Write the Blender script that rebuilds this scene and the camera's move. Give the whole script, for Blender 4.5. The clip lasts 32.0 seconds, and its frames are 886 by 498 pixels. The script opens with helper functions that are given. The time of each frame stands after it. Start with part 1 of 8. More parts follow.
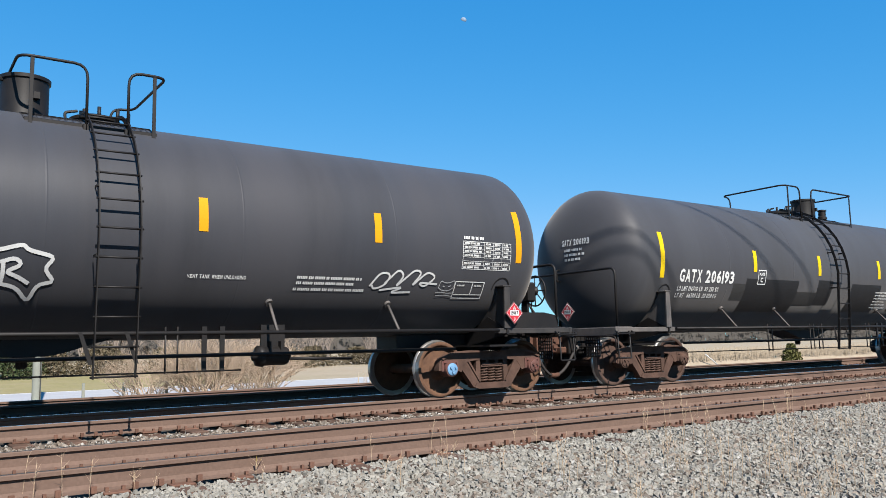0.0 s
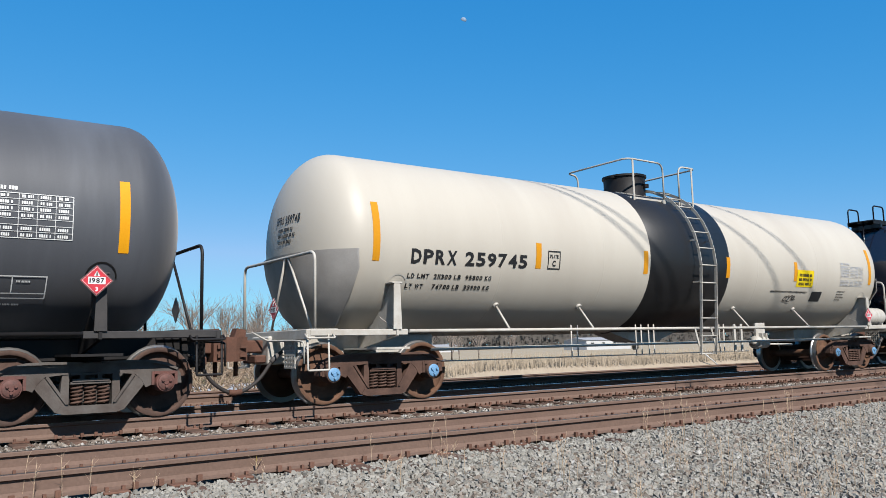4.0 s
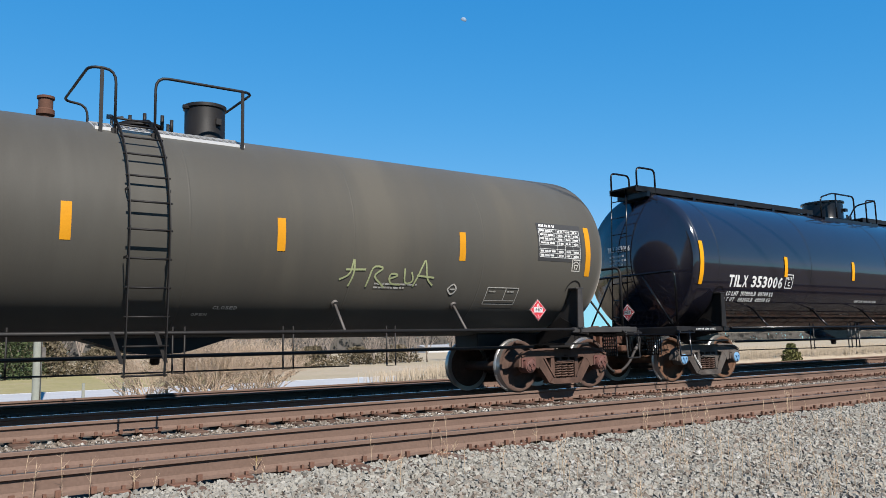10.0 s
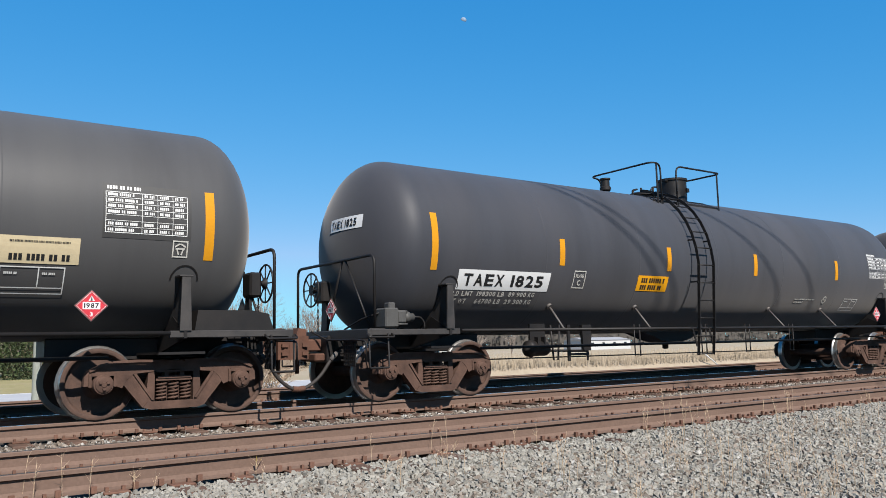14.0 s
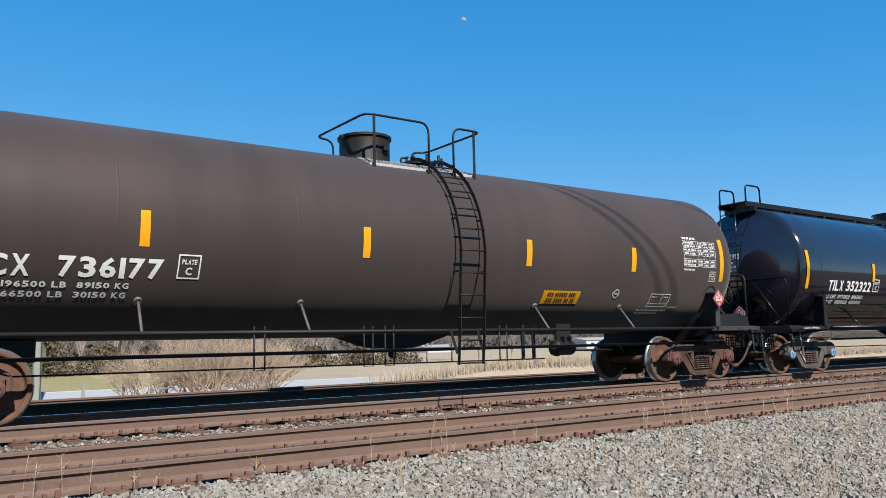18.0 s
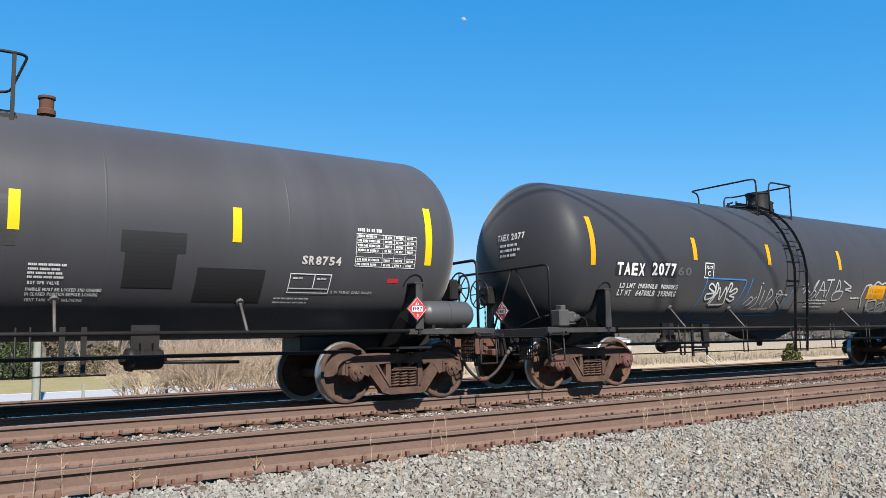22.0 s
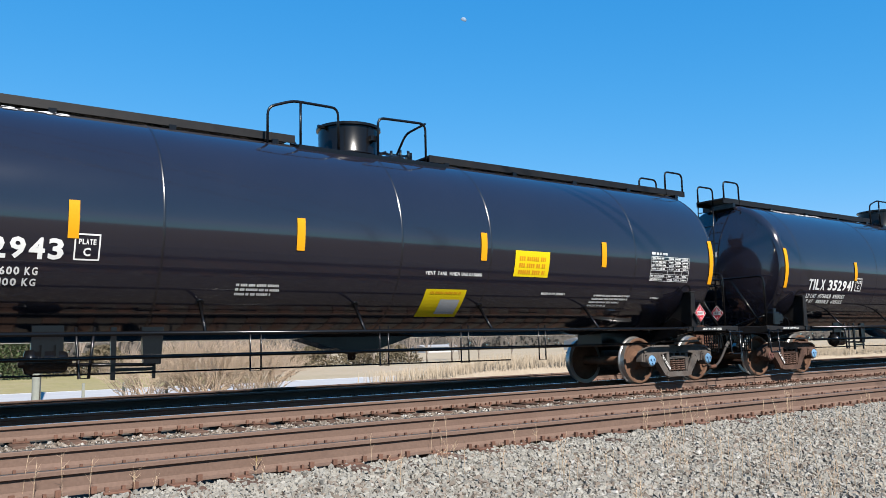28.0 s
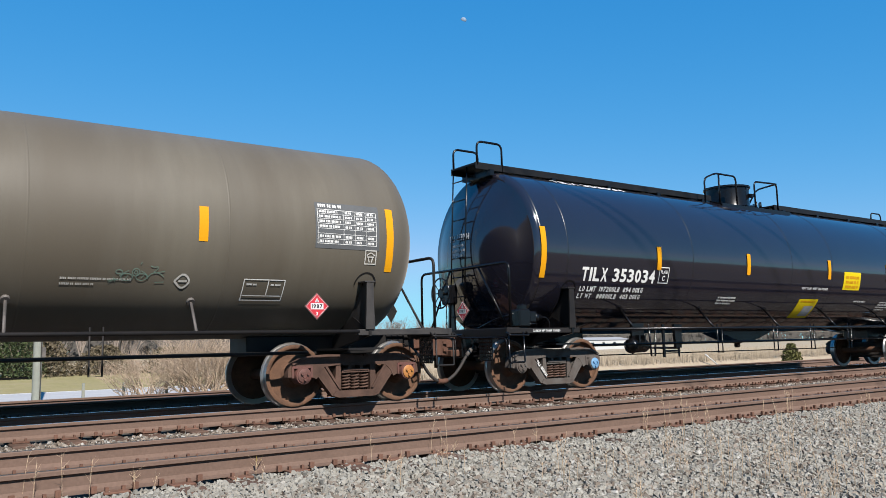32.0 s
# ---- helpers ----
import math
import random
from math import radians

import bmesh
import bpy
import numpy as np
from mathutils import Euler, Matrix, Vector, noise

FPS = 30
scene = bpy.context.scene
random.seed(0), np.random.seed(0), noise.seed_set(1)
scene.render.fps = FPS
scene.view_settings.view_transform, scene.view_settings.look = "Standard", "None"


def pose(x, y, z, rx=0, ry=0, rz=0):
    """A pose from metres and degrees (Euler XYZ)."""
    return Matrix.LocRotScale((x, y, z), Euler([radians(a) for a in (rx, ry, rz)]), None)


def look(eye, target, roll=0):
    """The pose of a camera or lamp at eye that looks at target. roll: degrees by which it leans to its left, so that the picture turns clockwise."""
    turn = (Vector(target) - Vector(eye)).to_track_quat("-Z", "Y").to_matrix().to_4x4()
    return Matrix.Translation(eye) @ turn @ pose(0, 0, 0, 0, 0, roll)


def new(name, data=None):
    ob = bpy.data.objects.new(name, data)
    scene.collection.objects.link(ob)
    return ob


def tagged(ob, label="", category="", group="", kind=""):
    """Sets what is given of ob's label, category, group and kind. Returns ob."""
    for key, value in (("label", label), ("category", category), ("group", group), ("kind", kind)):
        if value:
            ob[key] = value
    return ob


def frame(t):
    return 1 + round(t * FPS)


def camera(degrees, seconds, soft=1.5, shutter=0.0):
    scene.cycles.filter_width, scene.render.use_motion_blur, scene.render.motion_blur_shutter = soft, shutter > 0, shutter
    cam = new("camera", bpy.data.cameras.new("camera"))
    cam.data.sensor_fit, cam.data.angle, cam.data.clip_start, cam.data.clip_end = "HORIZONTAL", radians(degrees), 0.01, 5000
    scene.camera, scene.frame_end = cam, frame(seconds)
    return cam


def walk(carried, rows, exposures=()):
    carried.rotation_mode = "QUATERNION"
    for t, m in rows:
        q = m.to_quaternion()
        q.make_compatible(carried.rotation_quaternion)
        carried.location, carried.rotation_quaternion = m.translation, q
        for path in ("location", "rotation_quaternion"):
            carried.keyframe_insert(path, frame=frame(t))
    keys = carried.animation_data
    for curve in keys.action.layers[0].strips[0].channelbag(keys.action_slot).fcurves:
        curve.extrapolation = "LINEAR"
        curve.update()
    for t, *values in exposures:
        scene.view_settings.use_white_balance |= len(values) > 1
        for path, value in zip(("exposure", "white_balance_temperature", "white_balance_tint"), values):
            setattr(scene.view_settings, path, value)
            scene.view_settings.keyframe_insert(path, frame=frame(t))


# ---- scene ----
# camera: still, on the gravel beside the line
EYE = (0.0, 0.0, 0.842)
LENS = 58.2
YAW, PITCH = radians(35.488), radians(6.925)
AIM = Vector((math.sin(YAW) * math.cos(PITCH), math.cos(YAW) * math.cos(PITCH), math.sin(PITCH)))
cam = camera(LENS, 32.0, soft=0.65)
HOLD = look(EYE, Vector(EYE) + 10 * AIM, -1.314)
# seconds, stops, white balance
BRIGHT = ((0.0, 1.25, 6350, 10), (0.5, 1.22, 6350, 10), (1.0, 1.15, 6350, 10), (2.0, 1.13, 6350, 10), (3.0, 1.18, 6350, 10), (5.5, 0.76, 5900, 10), (6.0, 0.88, 6000, 10), (6.6, 1.18, 6200, 10), (7.0, 1.30, 6350, 10), (8.3, 1.17, 6350, 10), (9.0, 1.09, 6350, 10), (10.0, 1.12, 6350, 10), (11.0, 1.16, 6350, 10), (12.0, 1.28, 6350, 10), (13.0, 1.12, 6350, 10), (16.0, 1.12, 6350, 10), (19.0, 1.13, 6350, 10), (20.0, 1.28, 6350, 10), (21.0, 1.32, 6350, 10), (22.5, 1.28, 6350, 10), (23.2, 1.20, 6350, 10), (24.0, 1.14, 6350, 10), (26.0, 1.27, 6350, 10), (30.0, 1.30, 6350, 10), (32.0, 1.10, 6350, 10))
walk(cam, [(0.0, HOLD), (32.0, HOLD)], BRIGHT)

# daylight
SUN_UP, SUN_SIDE = radians(42), radians(10)
TO_SUN = Vector((-math.sin(SUN_SIDE) * math.cos(SUN_UP), -math.cos(SUN_SIDE) * math.cos(SUN_UP), math.sin(SUN_UP)))
world = bpy.data.worlds.new("world")
scene.world = world
world.use_nodes = True
wn = world.node_tree.nodes
sky = wn.new("ShaderNodeTexSky")
sky.sky_type = "NISHITA"
sky.sun_disc = False
sky.sun_elevation = SUN_UP
sky.sun_rotation = math.atan2(TO_SUN.x, TO_SUN.y)
sky.air_density, sky.dust_density, sky.ozone_density = 1.0, 0.0, 2.2
sky.altitude = 1500
wn["Background"].inputs["Strength"].default_value = 0.065
# a clear, deep blue spring sky that pales slowly towards the horizon
split, merge = wn.new("ShaderNodeSeparateColor"), wn.new("ShaderNodeCombineColor")
wl = world.node_tree.links
wl.new(sky.outputs[0], split.inputs[0])
for k, (gain, power, most) in enumerate(((0.260, 1.6, 2.45), (1.378, 0.62, 5.5), (3.12, 0.35, 7.5))):
    curve, scale, cap = (wn.new("ShaderNodeMath") for _ in range(3))
    curve.operation, scale.operation, cap.operation = "POWER", "MULTIPLY", "MINIMUM"
    curve.inputs[1].default_value, scale.inputs[1].default_value, cap.inputs[1].default_value = power, gain, most
    wl.new(split.outputs[k], curve.inputs[0]), wl.new(curve.outputs[0], scale.inputs[0])
    wl.new(scale.outputs[0], cap.inputs[0]), wl.new(cap.outputs[0], merge.inputs[k])
wl.new(merge.outputs[0], wn["Background"].inputs[0])
sun = new("sun", bpy.data.lights.new("sun", "SUN"))
sun.data.energy, sun.data.angle, sun.data.color = 5.0, radians(0.53), (1.0, 0.93, 0.84)
sun.matrix_world = look((0, 0, 50), Vector((0, 0, 50)) - TO_SUN)

# plan of the line: z = 0 at the rail heads
TRACK_Y = (7.306, 11.726, 16.10)
TRAIN_Y = TRACK_Y[1]
GAUGE = 0.755          # half the distance between rail centres
FIELD = -1.5           # level of the land behind the line


# ---------------------------------------------------------------- materials
def paint(name, base, rough=0.5, metal=0.0, var=0.15, scale=3.0, fine=60.0, bump=0.05, second=None, amount=0.35, coat=0.0, island=False, rnd=0.0, streak=False, spec=0.3, dust=0.0, wave=0.0, blotch=None, cover=0.55):
    """A surface with broad stains (second colour), fine grain and fine relief."""
    m = bpy.data.materials.new(name)
    m.use_nodes = True
    nt = m.node_tree
    n, l = nt.nodes, nt.links
    b = n["Principled BSDF"]
    b.inputs["Roughness"].default_value, b.inputs["Metallic"].default_value = rough, metal
    b.inputs["Coat Weight"].default_value = coat
    b.inputs["Specular IOR Level"].default_value = spec
    b.inputs["Sheen Weight"].default_value, b.inputs["Sheen Roughness"].default_value = dust, 0.45
    b.inputs["Sheen Tint"].default_value = (0.75, 0.70, 0.64, 1)
    tc = n.new("ShaderNodeTexCoord")
    src = tc.outputs["Object"]
    if streak:
        mp = n.new("ShaderNodeMapping")
        mp.inputs["Scale"].default_value = (1.0, 0.16, 0.16)
        l.new(src, mp.inputs["Vector"])
        src = mp.outputs["Vector"]
    n1 = n.new("ShaderNodeTexNoise")
    n1.inputs["Scale"].default_value, n1.inputs["Detail"].default_value, n1.inputs["Roughness"].default_value = scale, 6, 0.62
    l.new(src, n1.inputs["Vector"])
    n2 = n.new("ShaderNodeTexNoise")
    n2.inputs["Scale"].default_value, n2.inputs["Detail"].default_value = fine, 4
    l.new(tc.outputs["Object"], n2.inputs["Vector"])
    r1 = n.new("ShaderNodeValToRGB")
    r1.color_ramp.elements[0].position, r1.color_ramp.elements[1].position = 0.5 - amount * 0.5, 0.5 + amount
    sec = second or tuple(c * (1 - var) for c in base)
    r1.color_ramp.elements[0].color, r1.color_ramp.elements[1].color = (*base, 1), (*sec, 1)
    l.new(n1.outputs["Fac"], r1.inputs["Fac"])
    hs = n.new("ShaderNodeHueSaturation")
    mr = n.new("ShaderNodeMapRange")
    mr.inputs["To Min"].default_value, mr.inputs["To Max"].default_value = 1 - var, 1 + var
    l.new(n2.outputs["Fac"], mr.inputs["Value"])
    val = mr.outputs[0]
    if rnd:
        if island:
            src2 = n.new("ShaderNodeNewGeometry").outputs["Random Per Island"]
        else:
            src2 = n.new("ShaderNodeObjectInfo").outputs["Random"]
        mr2 = n.new("ShaderNodeMapRange")
        mr2.inputs["To Min"].default_value, mr2.inputs["To Max"].default_value = 1 - rnd, 1 + rnd
        l.new(src2, mr2.inputs["Value"])
        mu = n.new("ShaderNodeMath")
        mu.operation = "MULTIPLY"
        l.new(val, mu.inputs[0]), l.new(mr2.outputs[0], mu.inputs[1])
        val = mu.outputs[0]
    l.new(val, hs.inputs["Value"])
    tone = r1.outputs["Color"]
    if blotch:                                   # weathered areas a metre or two across, with ragged edges
        n4, r4, mx = n.new("ShaderNodeTexNoise"), n.new("ShaderNodeMapRange"), n.new("ShaderNodeMix")
        n4.inputs["Scale"].default_value, n4.inputs["Detail"].default_value, n4.inputs["Roughness"].default_value = 0.55, 8, 0.68
        l.new(src, n4.inputs["Vector"]), l.new(n4.outputs["Fac"], r4.inputs["Value"])
        r4.inputs["From Min"].default_value, r4.inputs["From Max"].default_value = cover - 0.10, cover + 0.10
        mx.data_type = "RGBA"
        l.new(r4.outputs[0], mx.inputs["Factor"]), l.new(tone, mx.inputs[6])
        mx.inputs[7].default_value = (*blotch, 1)
        tone = mx.outputs[2]
    l.new(tone, hs.inputs["Color"])
    l.new(hs.outputs["Color"], b.inputs["Base Color"])
    rr = n.new("ShaderNodeMapRange")
    rr.inputs["To Min"].default_value, rr.inputs["To Max"].default_value = max(0.02, rough * 0.8), min(1.0, rough * 1.2)
    l.new(n1.outputs["Fac"], rr.inputs["Value"]), l.new(rr.outputs[0], b.inputs["Roughness"])
    if bump:
        bp = n.new("ShaderNodeBump")
        bp.inputs["Strength"].default_value, bp.inputs["Distance"].default_value = bump, 0.01
        l.new(n2.outputs["Fac"], bp.inputs["Height"]), l.new(bp.outputs[0], b.inputs["Normal"])
    if wave:                                     # shallow dents in thin sheet
        dent = n.new("ShaderNodeBump")
        dent.inputs["Strength"].default_value, dent.inputs["Distance"].default_value = wave, 0.05
        n3 = n.new("ShaderNodeTexNoise")
        n3.inputs["Scale"].default_value, n3.inputs["Detail"].default_value = 0.9, 1.5
        l.new(tc.outputs["Object"], n3.inputs["Vector"]), l.new(n3.outputs["Fac"], dent.inputs["Height"])
        l.new(dent.outputs[0], bp.inputs["Normal"])
    return m


M = {}
M["black_steel"] = paint("black_steel", (0.006688, 0.006384, 0.006688), 0.55, var=0.25, second=(0.01459, 0.01216, 0.01094), amount=0.4, spec=0.2)
M["gloss_steel"] = paint("gloss_steel", (0.003511, 0.003511, 0.004096), 0.22, var=0.15, bump=0.02)
M["dusty_steel"] = paint("dusty_steel", (0.05016, 0.04613, 0.04416), 0.62, var=0.3, second=(0.0953, 0.08276, 0.07524), scale=5, amount=0.3)
M["truck_brown"] = paint("truck_brown", (0.07182, 0.04241, 0.03215), 0.85, var=0.35, second=(0.0342, 0.02189, 0.01778), scale=5, fine=40, bump=0.3, amount=0.3, spec=0.1)
M["truck_grey"] = paint("truck_grey", (0.07448, 0.06688, 0.0608), 0.8, var=0.3, second=(0.0456, 0.0342, 0.02888), scale=5, fine=40, bump=0.25, amount=0.3, spec=0.12)
M["deck_steel"] = paint("deck_steel", (0.0165, 0.0155, 0.0155), 0.6, var=0.3, second=(0.034, 0.03, 0.028), scale=5, amount=0.3)
M["wheel_rust"] = paint("wheel_rust", (0.095, 0.05168, 0.03192), 0.8, var=0.3, second=(0.05168, 0.0304, 0.02204), scale=7, amount=0.3, bump=0.15, spec=0.1)
M["wheel_dark"] = paint("wheel_dark", (0.0646, 0.03952, 0.0304), 0.8, var=0.3, second=(0.0342, 0.02432, 0.02128), scale=7, amount=0.3, spec=0.1)
M["tread"] = paint("tread", (0.3557, 0.342, 0.3283), 0.33, metal=0.85, var=0.15)
M["coupler_rust"] = paint("coupler_rust", (0.0798, 0.03952, 0.02736), 0.85, var=0.3, second=(0.0532, 0.0304, 0.0228), scale=6, amount=0.3, bump=0.25, spec=0.1)
M["red_bearing"] = paint("red_bearing", (0.0874, 0.0342, 0.02736), 0.7, var=0.3, second=(0.0456, 0.02736, 0.0228), scale=14, amount=0.3)
M["blue_cap"] = paint("blue_cap", (0.08026, 0.1806, 0.311), 0.5, var=0.2, second=(0.1254, 0.2107, 0.301), scale=20)
M["white_steel"] = paint("white_steel", (0.311, 0.2959, 0.2658), 0.55, var=0.15, second=(0.2257, 0.2006, 0.1655), scale=5, amount=0.3)
M["orange_cap"] = paint("orange_cap", (0.2759, 0.1104, 0.02508), 0.5, var=0.2, second=(0.2006, 0.1003, 0.04013), scale=20)
M["hose"] = paint("hose", (0.02508, 0.02158, 0.02006), 0.75, var=0.3)
M["white_letter"] = paint("white_letter", (0.4624, 0.4624, 0.4505), 0.6, var=0.08, scale=8, bump=0)
M["worn_letter"] = paint("worn_letter", (0.3534, 0.342, 0.3135), 0.7, var=0.2, scale=14, second=(0.1995, 0.1881, 0.171), bump=0)
M["rust_letter"] = paint("rust_letter", (0.1705, 0.08026, 0.05518), 0.7, var=0.2, scale=14, bump=0)
M["cream_letter"] = paint("cream_letter", (0.3612, 0.301, 0.1906), 0.7, var=0.12, scale=14, bump=0)
M["black_letter"] = paint("black_letter", (0.007524, 0.007524, 0.008056), 0.6, var=0.1, bump=0)
M["reflector"] = paint("reflector", (0.456, 0.2052, 0.00456), 0.5, var=0.08, scale=5, bump=0.02, spec=0.1)
M["lemon_reflector"] = paint("lemon_reflector", (0.456, 0.3192, 0.00608), 0.5, var=0.06, scale=5, bump=0.02, spec=0.1)
M["amber_reflector"] = paint("amber_reflector", (0.38, 0.1672, 0.0076), 0.5, var=0.12, scale=5, bump=0.02, spec=0.1)
M["pale_reflector"] = paint("pale_reflector", (0.4264, 0.301, 0.1505), 0.5, var=0.12, scale=5, bump=0.02)
M["yellow_sign"] = paint("yellow_sign", (0.456, 0.338, 0.0045), 0.5, var=0.06, bump=0, spec=0.1)
M["orange_sign"] = paint("orange_sign", (0.456, 0.2052, 0.00608), 0.5, var=0.06, bump=0, spec=0.1)
M["placard_red"] = paint("placard_red", (0.3511, 0.01756, 0.02759), 0.5, var=0.1, bump=0)
M["placard_white"] = paint("placard_white", (0.4378, 0.4378, 0.4378), 0.5, var=0.05, bump=0)
M["label_grey"] = paint("label_grey", (0.2759, 0.2809, 0.2909), 0.5, var=0.1, bump=0)
M["spray_white"] = paint("spray_white", (0.42, 0.42, 0.415), 0.7, var=0.2, scale=12, bump=0)
M["spray_grey"] = paint("spray_grey", (0.27, 0.275, 0.28), 0.7, var=0.25, scale=12, bump=0)
M["spray_blue"] = paint("spray_blue", (0.02508, 0.1204, 0.301), 0.7, var=0.15, scale=12, bump=0)
M["spray_lime"] = paint("spray_lime", (0.2107, 0.2307, 0.1204), 0.7, var=0.2, scale=12, bump=0)
M["spray_teal"] = paint("spray_teal", (0.085, 0.13, 0.105), 0.7, var=0.2, scale=12, bump=0)
M["walk_black"] = paint("walk_black", (0.0042, 0.0042, 0.0046), 0.5, var=0.2, second=(0.008, 0.007, 0.007), scale=5, amount=0.3, spec=0.2)
M["grate"] = paint("grate", (0.33, 0.33, 0.33), 0.5, metal=0.4, var=0.15)
M["rail_side"] = paint("rail_side", (0.09439, 0.06205, 0.04807), 0.9, var=0.22, second=(0.11534, 0.07779, 0.06118), scale=2.5, fine=45, bump=0.2, amount=0.4, spec=0.1)
M["rail_head"] = paint("rail_head", (0.0646, 0.05472, 0.04864), 0.5, metal=0.4, var=0.15, scale=4)
M["rail_shine"] = paint("rail_shine", (0.558, 0.549, 0.54), 0.22, metal=0.95, var=0.1, scale=4)
M["tie_wood"] = paint("tie_wood", (0.07461, 0.04547, 0.0334), 0.95, var=0.35, second=(0.04264, 0.02984, 0.02487), scale=6, fine=50, bump=0.5, rnd=0.25, spec=0.1)
M["plate_rust"] = paint("plate_rust", (0.1064, 0.05618, 0.03916), 0.9, var=0.3, second=(0.0681, 0.0383, 0.02894), scale=9, bump=0.2, rnd=0.2, spec=0.1)
M["ballast_bed"] = paint("ballast_bed", (0.06422, 0.05681, 0.0494), 1.0, var=0.5, second=(0.04446, 0.03705, 0.03063), scale=1.6, fine=45, bump=1.0, amount=0.3, spec=0.05)
M["field"] = paint("field", (0.2584, 0.209, 0.1482), 0.95, var=0.25, second=(0.2052, 0.171, 0.1026), scale=0.05, fine=1.2, bump=0.2, amount=0.3)
M["verge"] = paint("verge", (0.1786, 0.1596, 0.0722), 0.95, var=0.3, second=(0.228, 0.19, 0.114), scale=0.35, fine=3.0, bump=0.3, amount=0.3, spec=0.05)
M["soil"] = paint("soil", (0.07, 0.055, 0.042), 0.95, var=0.3, second=(0.05, 0.045, 0.03), scale=0.3, fine=3.0, bump=0.3, amount=0.3, spec=0.05)
M["road"] = paint("road", (0.2842, 0.2842, 0.2907), 0.85, var=0.12, second=(0.239, 0.239, 0.2455), scale=0.5, fine=20, bump=0.1)
M["road_line"] = paint("road_line", (0.456, 0.456, 0.4499), 0.7, var=0.1, bump=0)
M["pole_wood"] = paint("pole_wood", (0.172, 0.182, 0.163), 0.95, var=0.25, second=(0.136, 0.142, 0.12), scale=4, fine=30, bump=0.3, spec=0.05)
M["galvanised"] = paint("galvanised", (0.311, 0.316, 0.326), 0.45, metal=0.3, var=0.1)
M["cable"] = paint("cable", (0.01003, 0.01003, 0.01102), 0.6, var=0.1)


# ---------------------------------------------------------------- mesh helpers
def mesh_of(bm, name, mats, smooth=False, angle=None):
    me = bpy.data.meshes.new(name)
    bmesh.ops.recalc_face_normals(bm, faces=bm.faces)
    bm.to_mesh(me)
    bm.free()
    for m in (mats if isinstance(mats, (list, tuple)) else [mats]):
        me.materials.append(m)
    if smooth or angle:
        me.polygons.foreach_set("use_smooth", [True] * len(me.polygons))
        if angle:
            me.set_sharp_from_angle(angle=radians(angle))
    return me


def part(name, bm, material, parent, label="", smooth=False, angle=None):
    """Links a bmesh (or a ready mesh) as one mesh object under a thing or a part."""
    me = bm if isinstance(bm, bpy.types.Mesh) else mesh_of(bm, name, material, smooth, angle)
    ob = new(name, me)
    ob.parent = parent
    return tagged(ob, label)


def box(bm, x0, x1, y0, y1, z0, z1, mi=0):
    v = [bm.verts.new((x, y, z)) for x in (x0, x1) for y in (y0, y1) for z in (z0, z1)]
    for f in ((0, 1, 3, 2), (4, 6, 7, 5), (0, 4, 5, 1), (2, 3, 7, 6), (0, 2, 6, 4), (1, 5, 7, 3)):
        bm.faces.new([v[i] for i in f]).material_index = mi
    return v


def bbox(bm, x0, x1, y0, y1, z0, z1, bev=0.01, mi=0):
    """A box with chamfered edges along its longest direction and at its ends."""
    tmp = bmesh.new()
    box(tmp, x0, x1, y0, y1, z0, z1)
    bmesh.ops.bevel(tmp, geom=tmp.edges[:], offset=bev, segments=1, affect="EDGES")
    join(bm, tmp, mi=mi)


def join(bm, other, m=None, mi=0):
    """Adds the faces of another bmesh, moved by m."""
    vm = {}
    for v in other.verts:
        vm[v] = bm.verts.new(m @ v.co if m else v.co)
    for f in other.faces:
        nf = bm.faces.new([vm[v] for v in f.verts])
        nf.material_index = mi
        nf.smooth = f.smooth
    other.free()


def rod(bm, p, q, r, seg=8, caps=True, r2=None, mi=0):
    p, q = Vector(p), Vector(q)
    d = (q - p).normalized()
    a = d.orthogonal().normalized()
    b = d.cross(a)
    rings = []
    for c, rr in ((p, r), (q, r if r2 is None else r2)):
        rings.append([bm.verts.new(c + rr * (math.cos(2 * math.pi * i / seg) * a + math.sin(2 * math.pi * i / seg) * b)) for i in range(seg)])
    for i in range(seg):
        f = bm.faces.new((rings[0][i], rings[0][(i + 1) % seg], rings[1][(i + 1) % seg], rings[1][i]))
        f.smooth, f.material_index = True, mi
    if caps:
        for k in (rings[0][::-1], rings[1]):
            bm.faces.new(k).material_index = mi


def rounded(points, radius=0.08, steps=4, closed=False):
    """A polyline with its corners rounded."""
    P = [Vector(p) for p in points]
    out = []
    n = len(P)
    for i in range(n):
        if not closed and i in (0, n - 1):
            out.append(P[i])
            continue
        a, c, b = P[i - 1], P[i], P[(i + 1) % n]
        ra = min(radius, (a - c).length * 0.45)
        rb = min(radius, (b - c).length * 0.45)
        s, e = c + (a - c).normalized() * ra, c + (b - c).normalized() * rb
        for k in range(steps + 1):
            t = k / steps
            out.append((1 - t) ** 2 * s + 2 * t * (1 - t) * c + t * t * e)
    return out


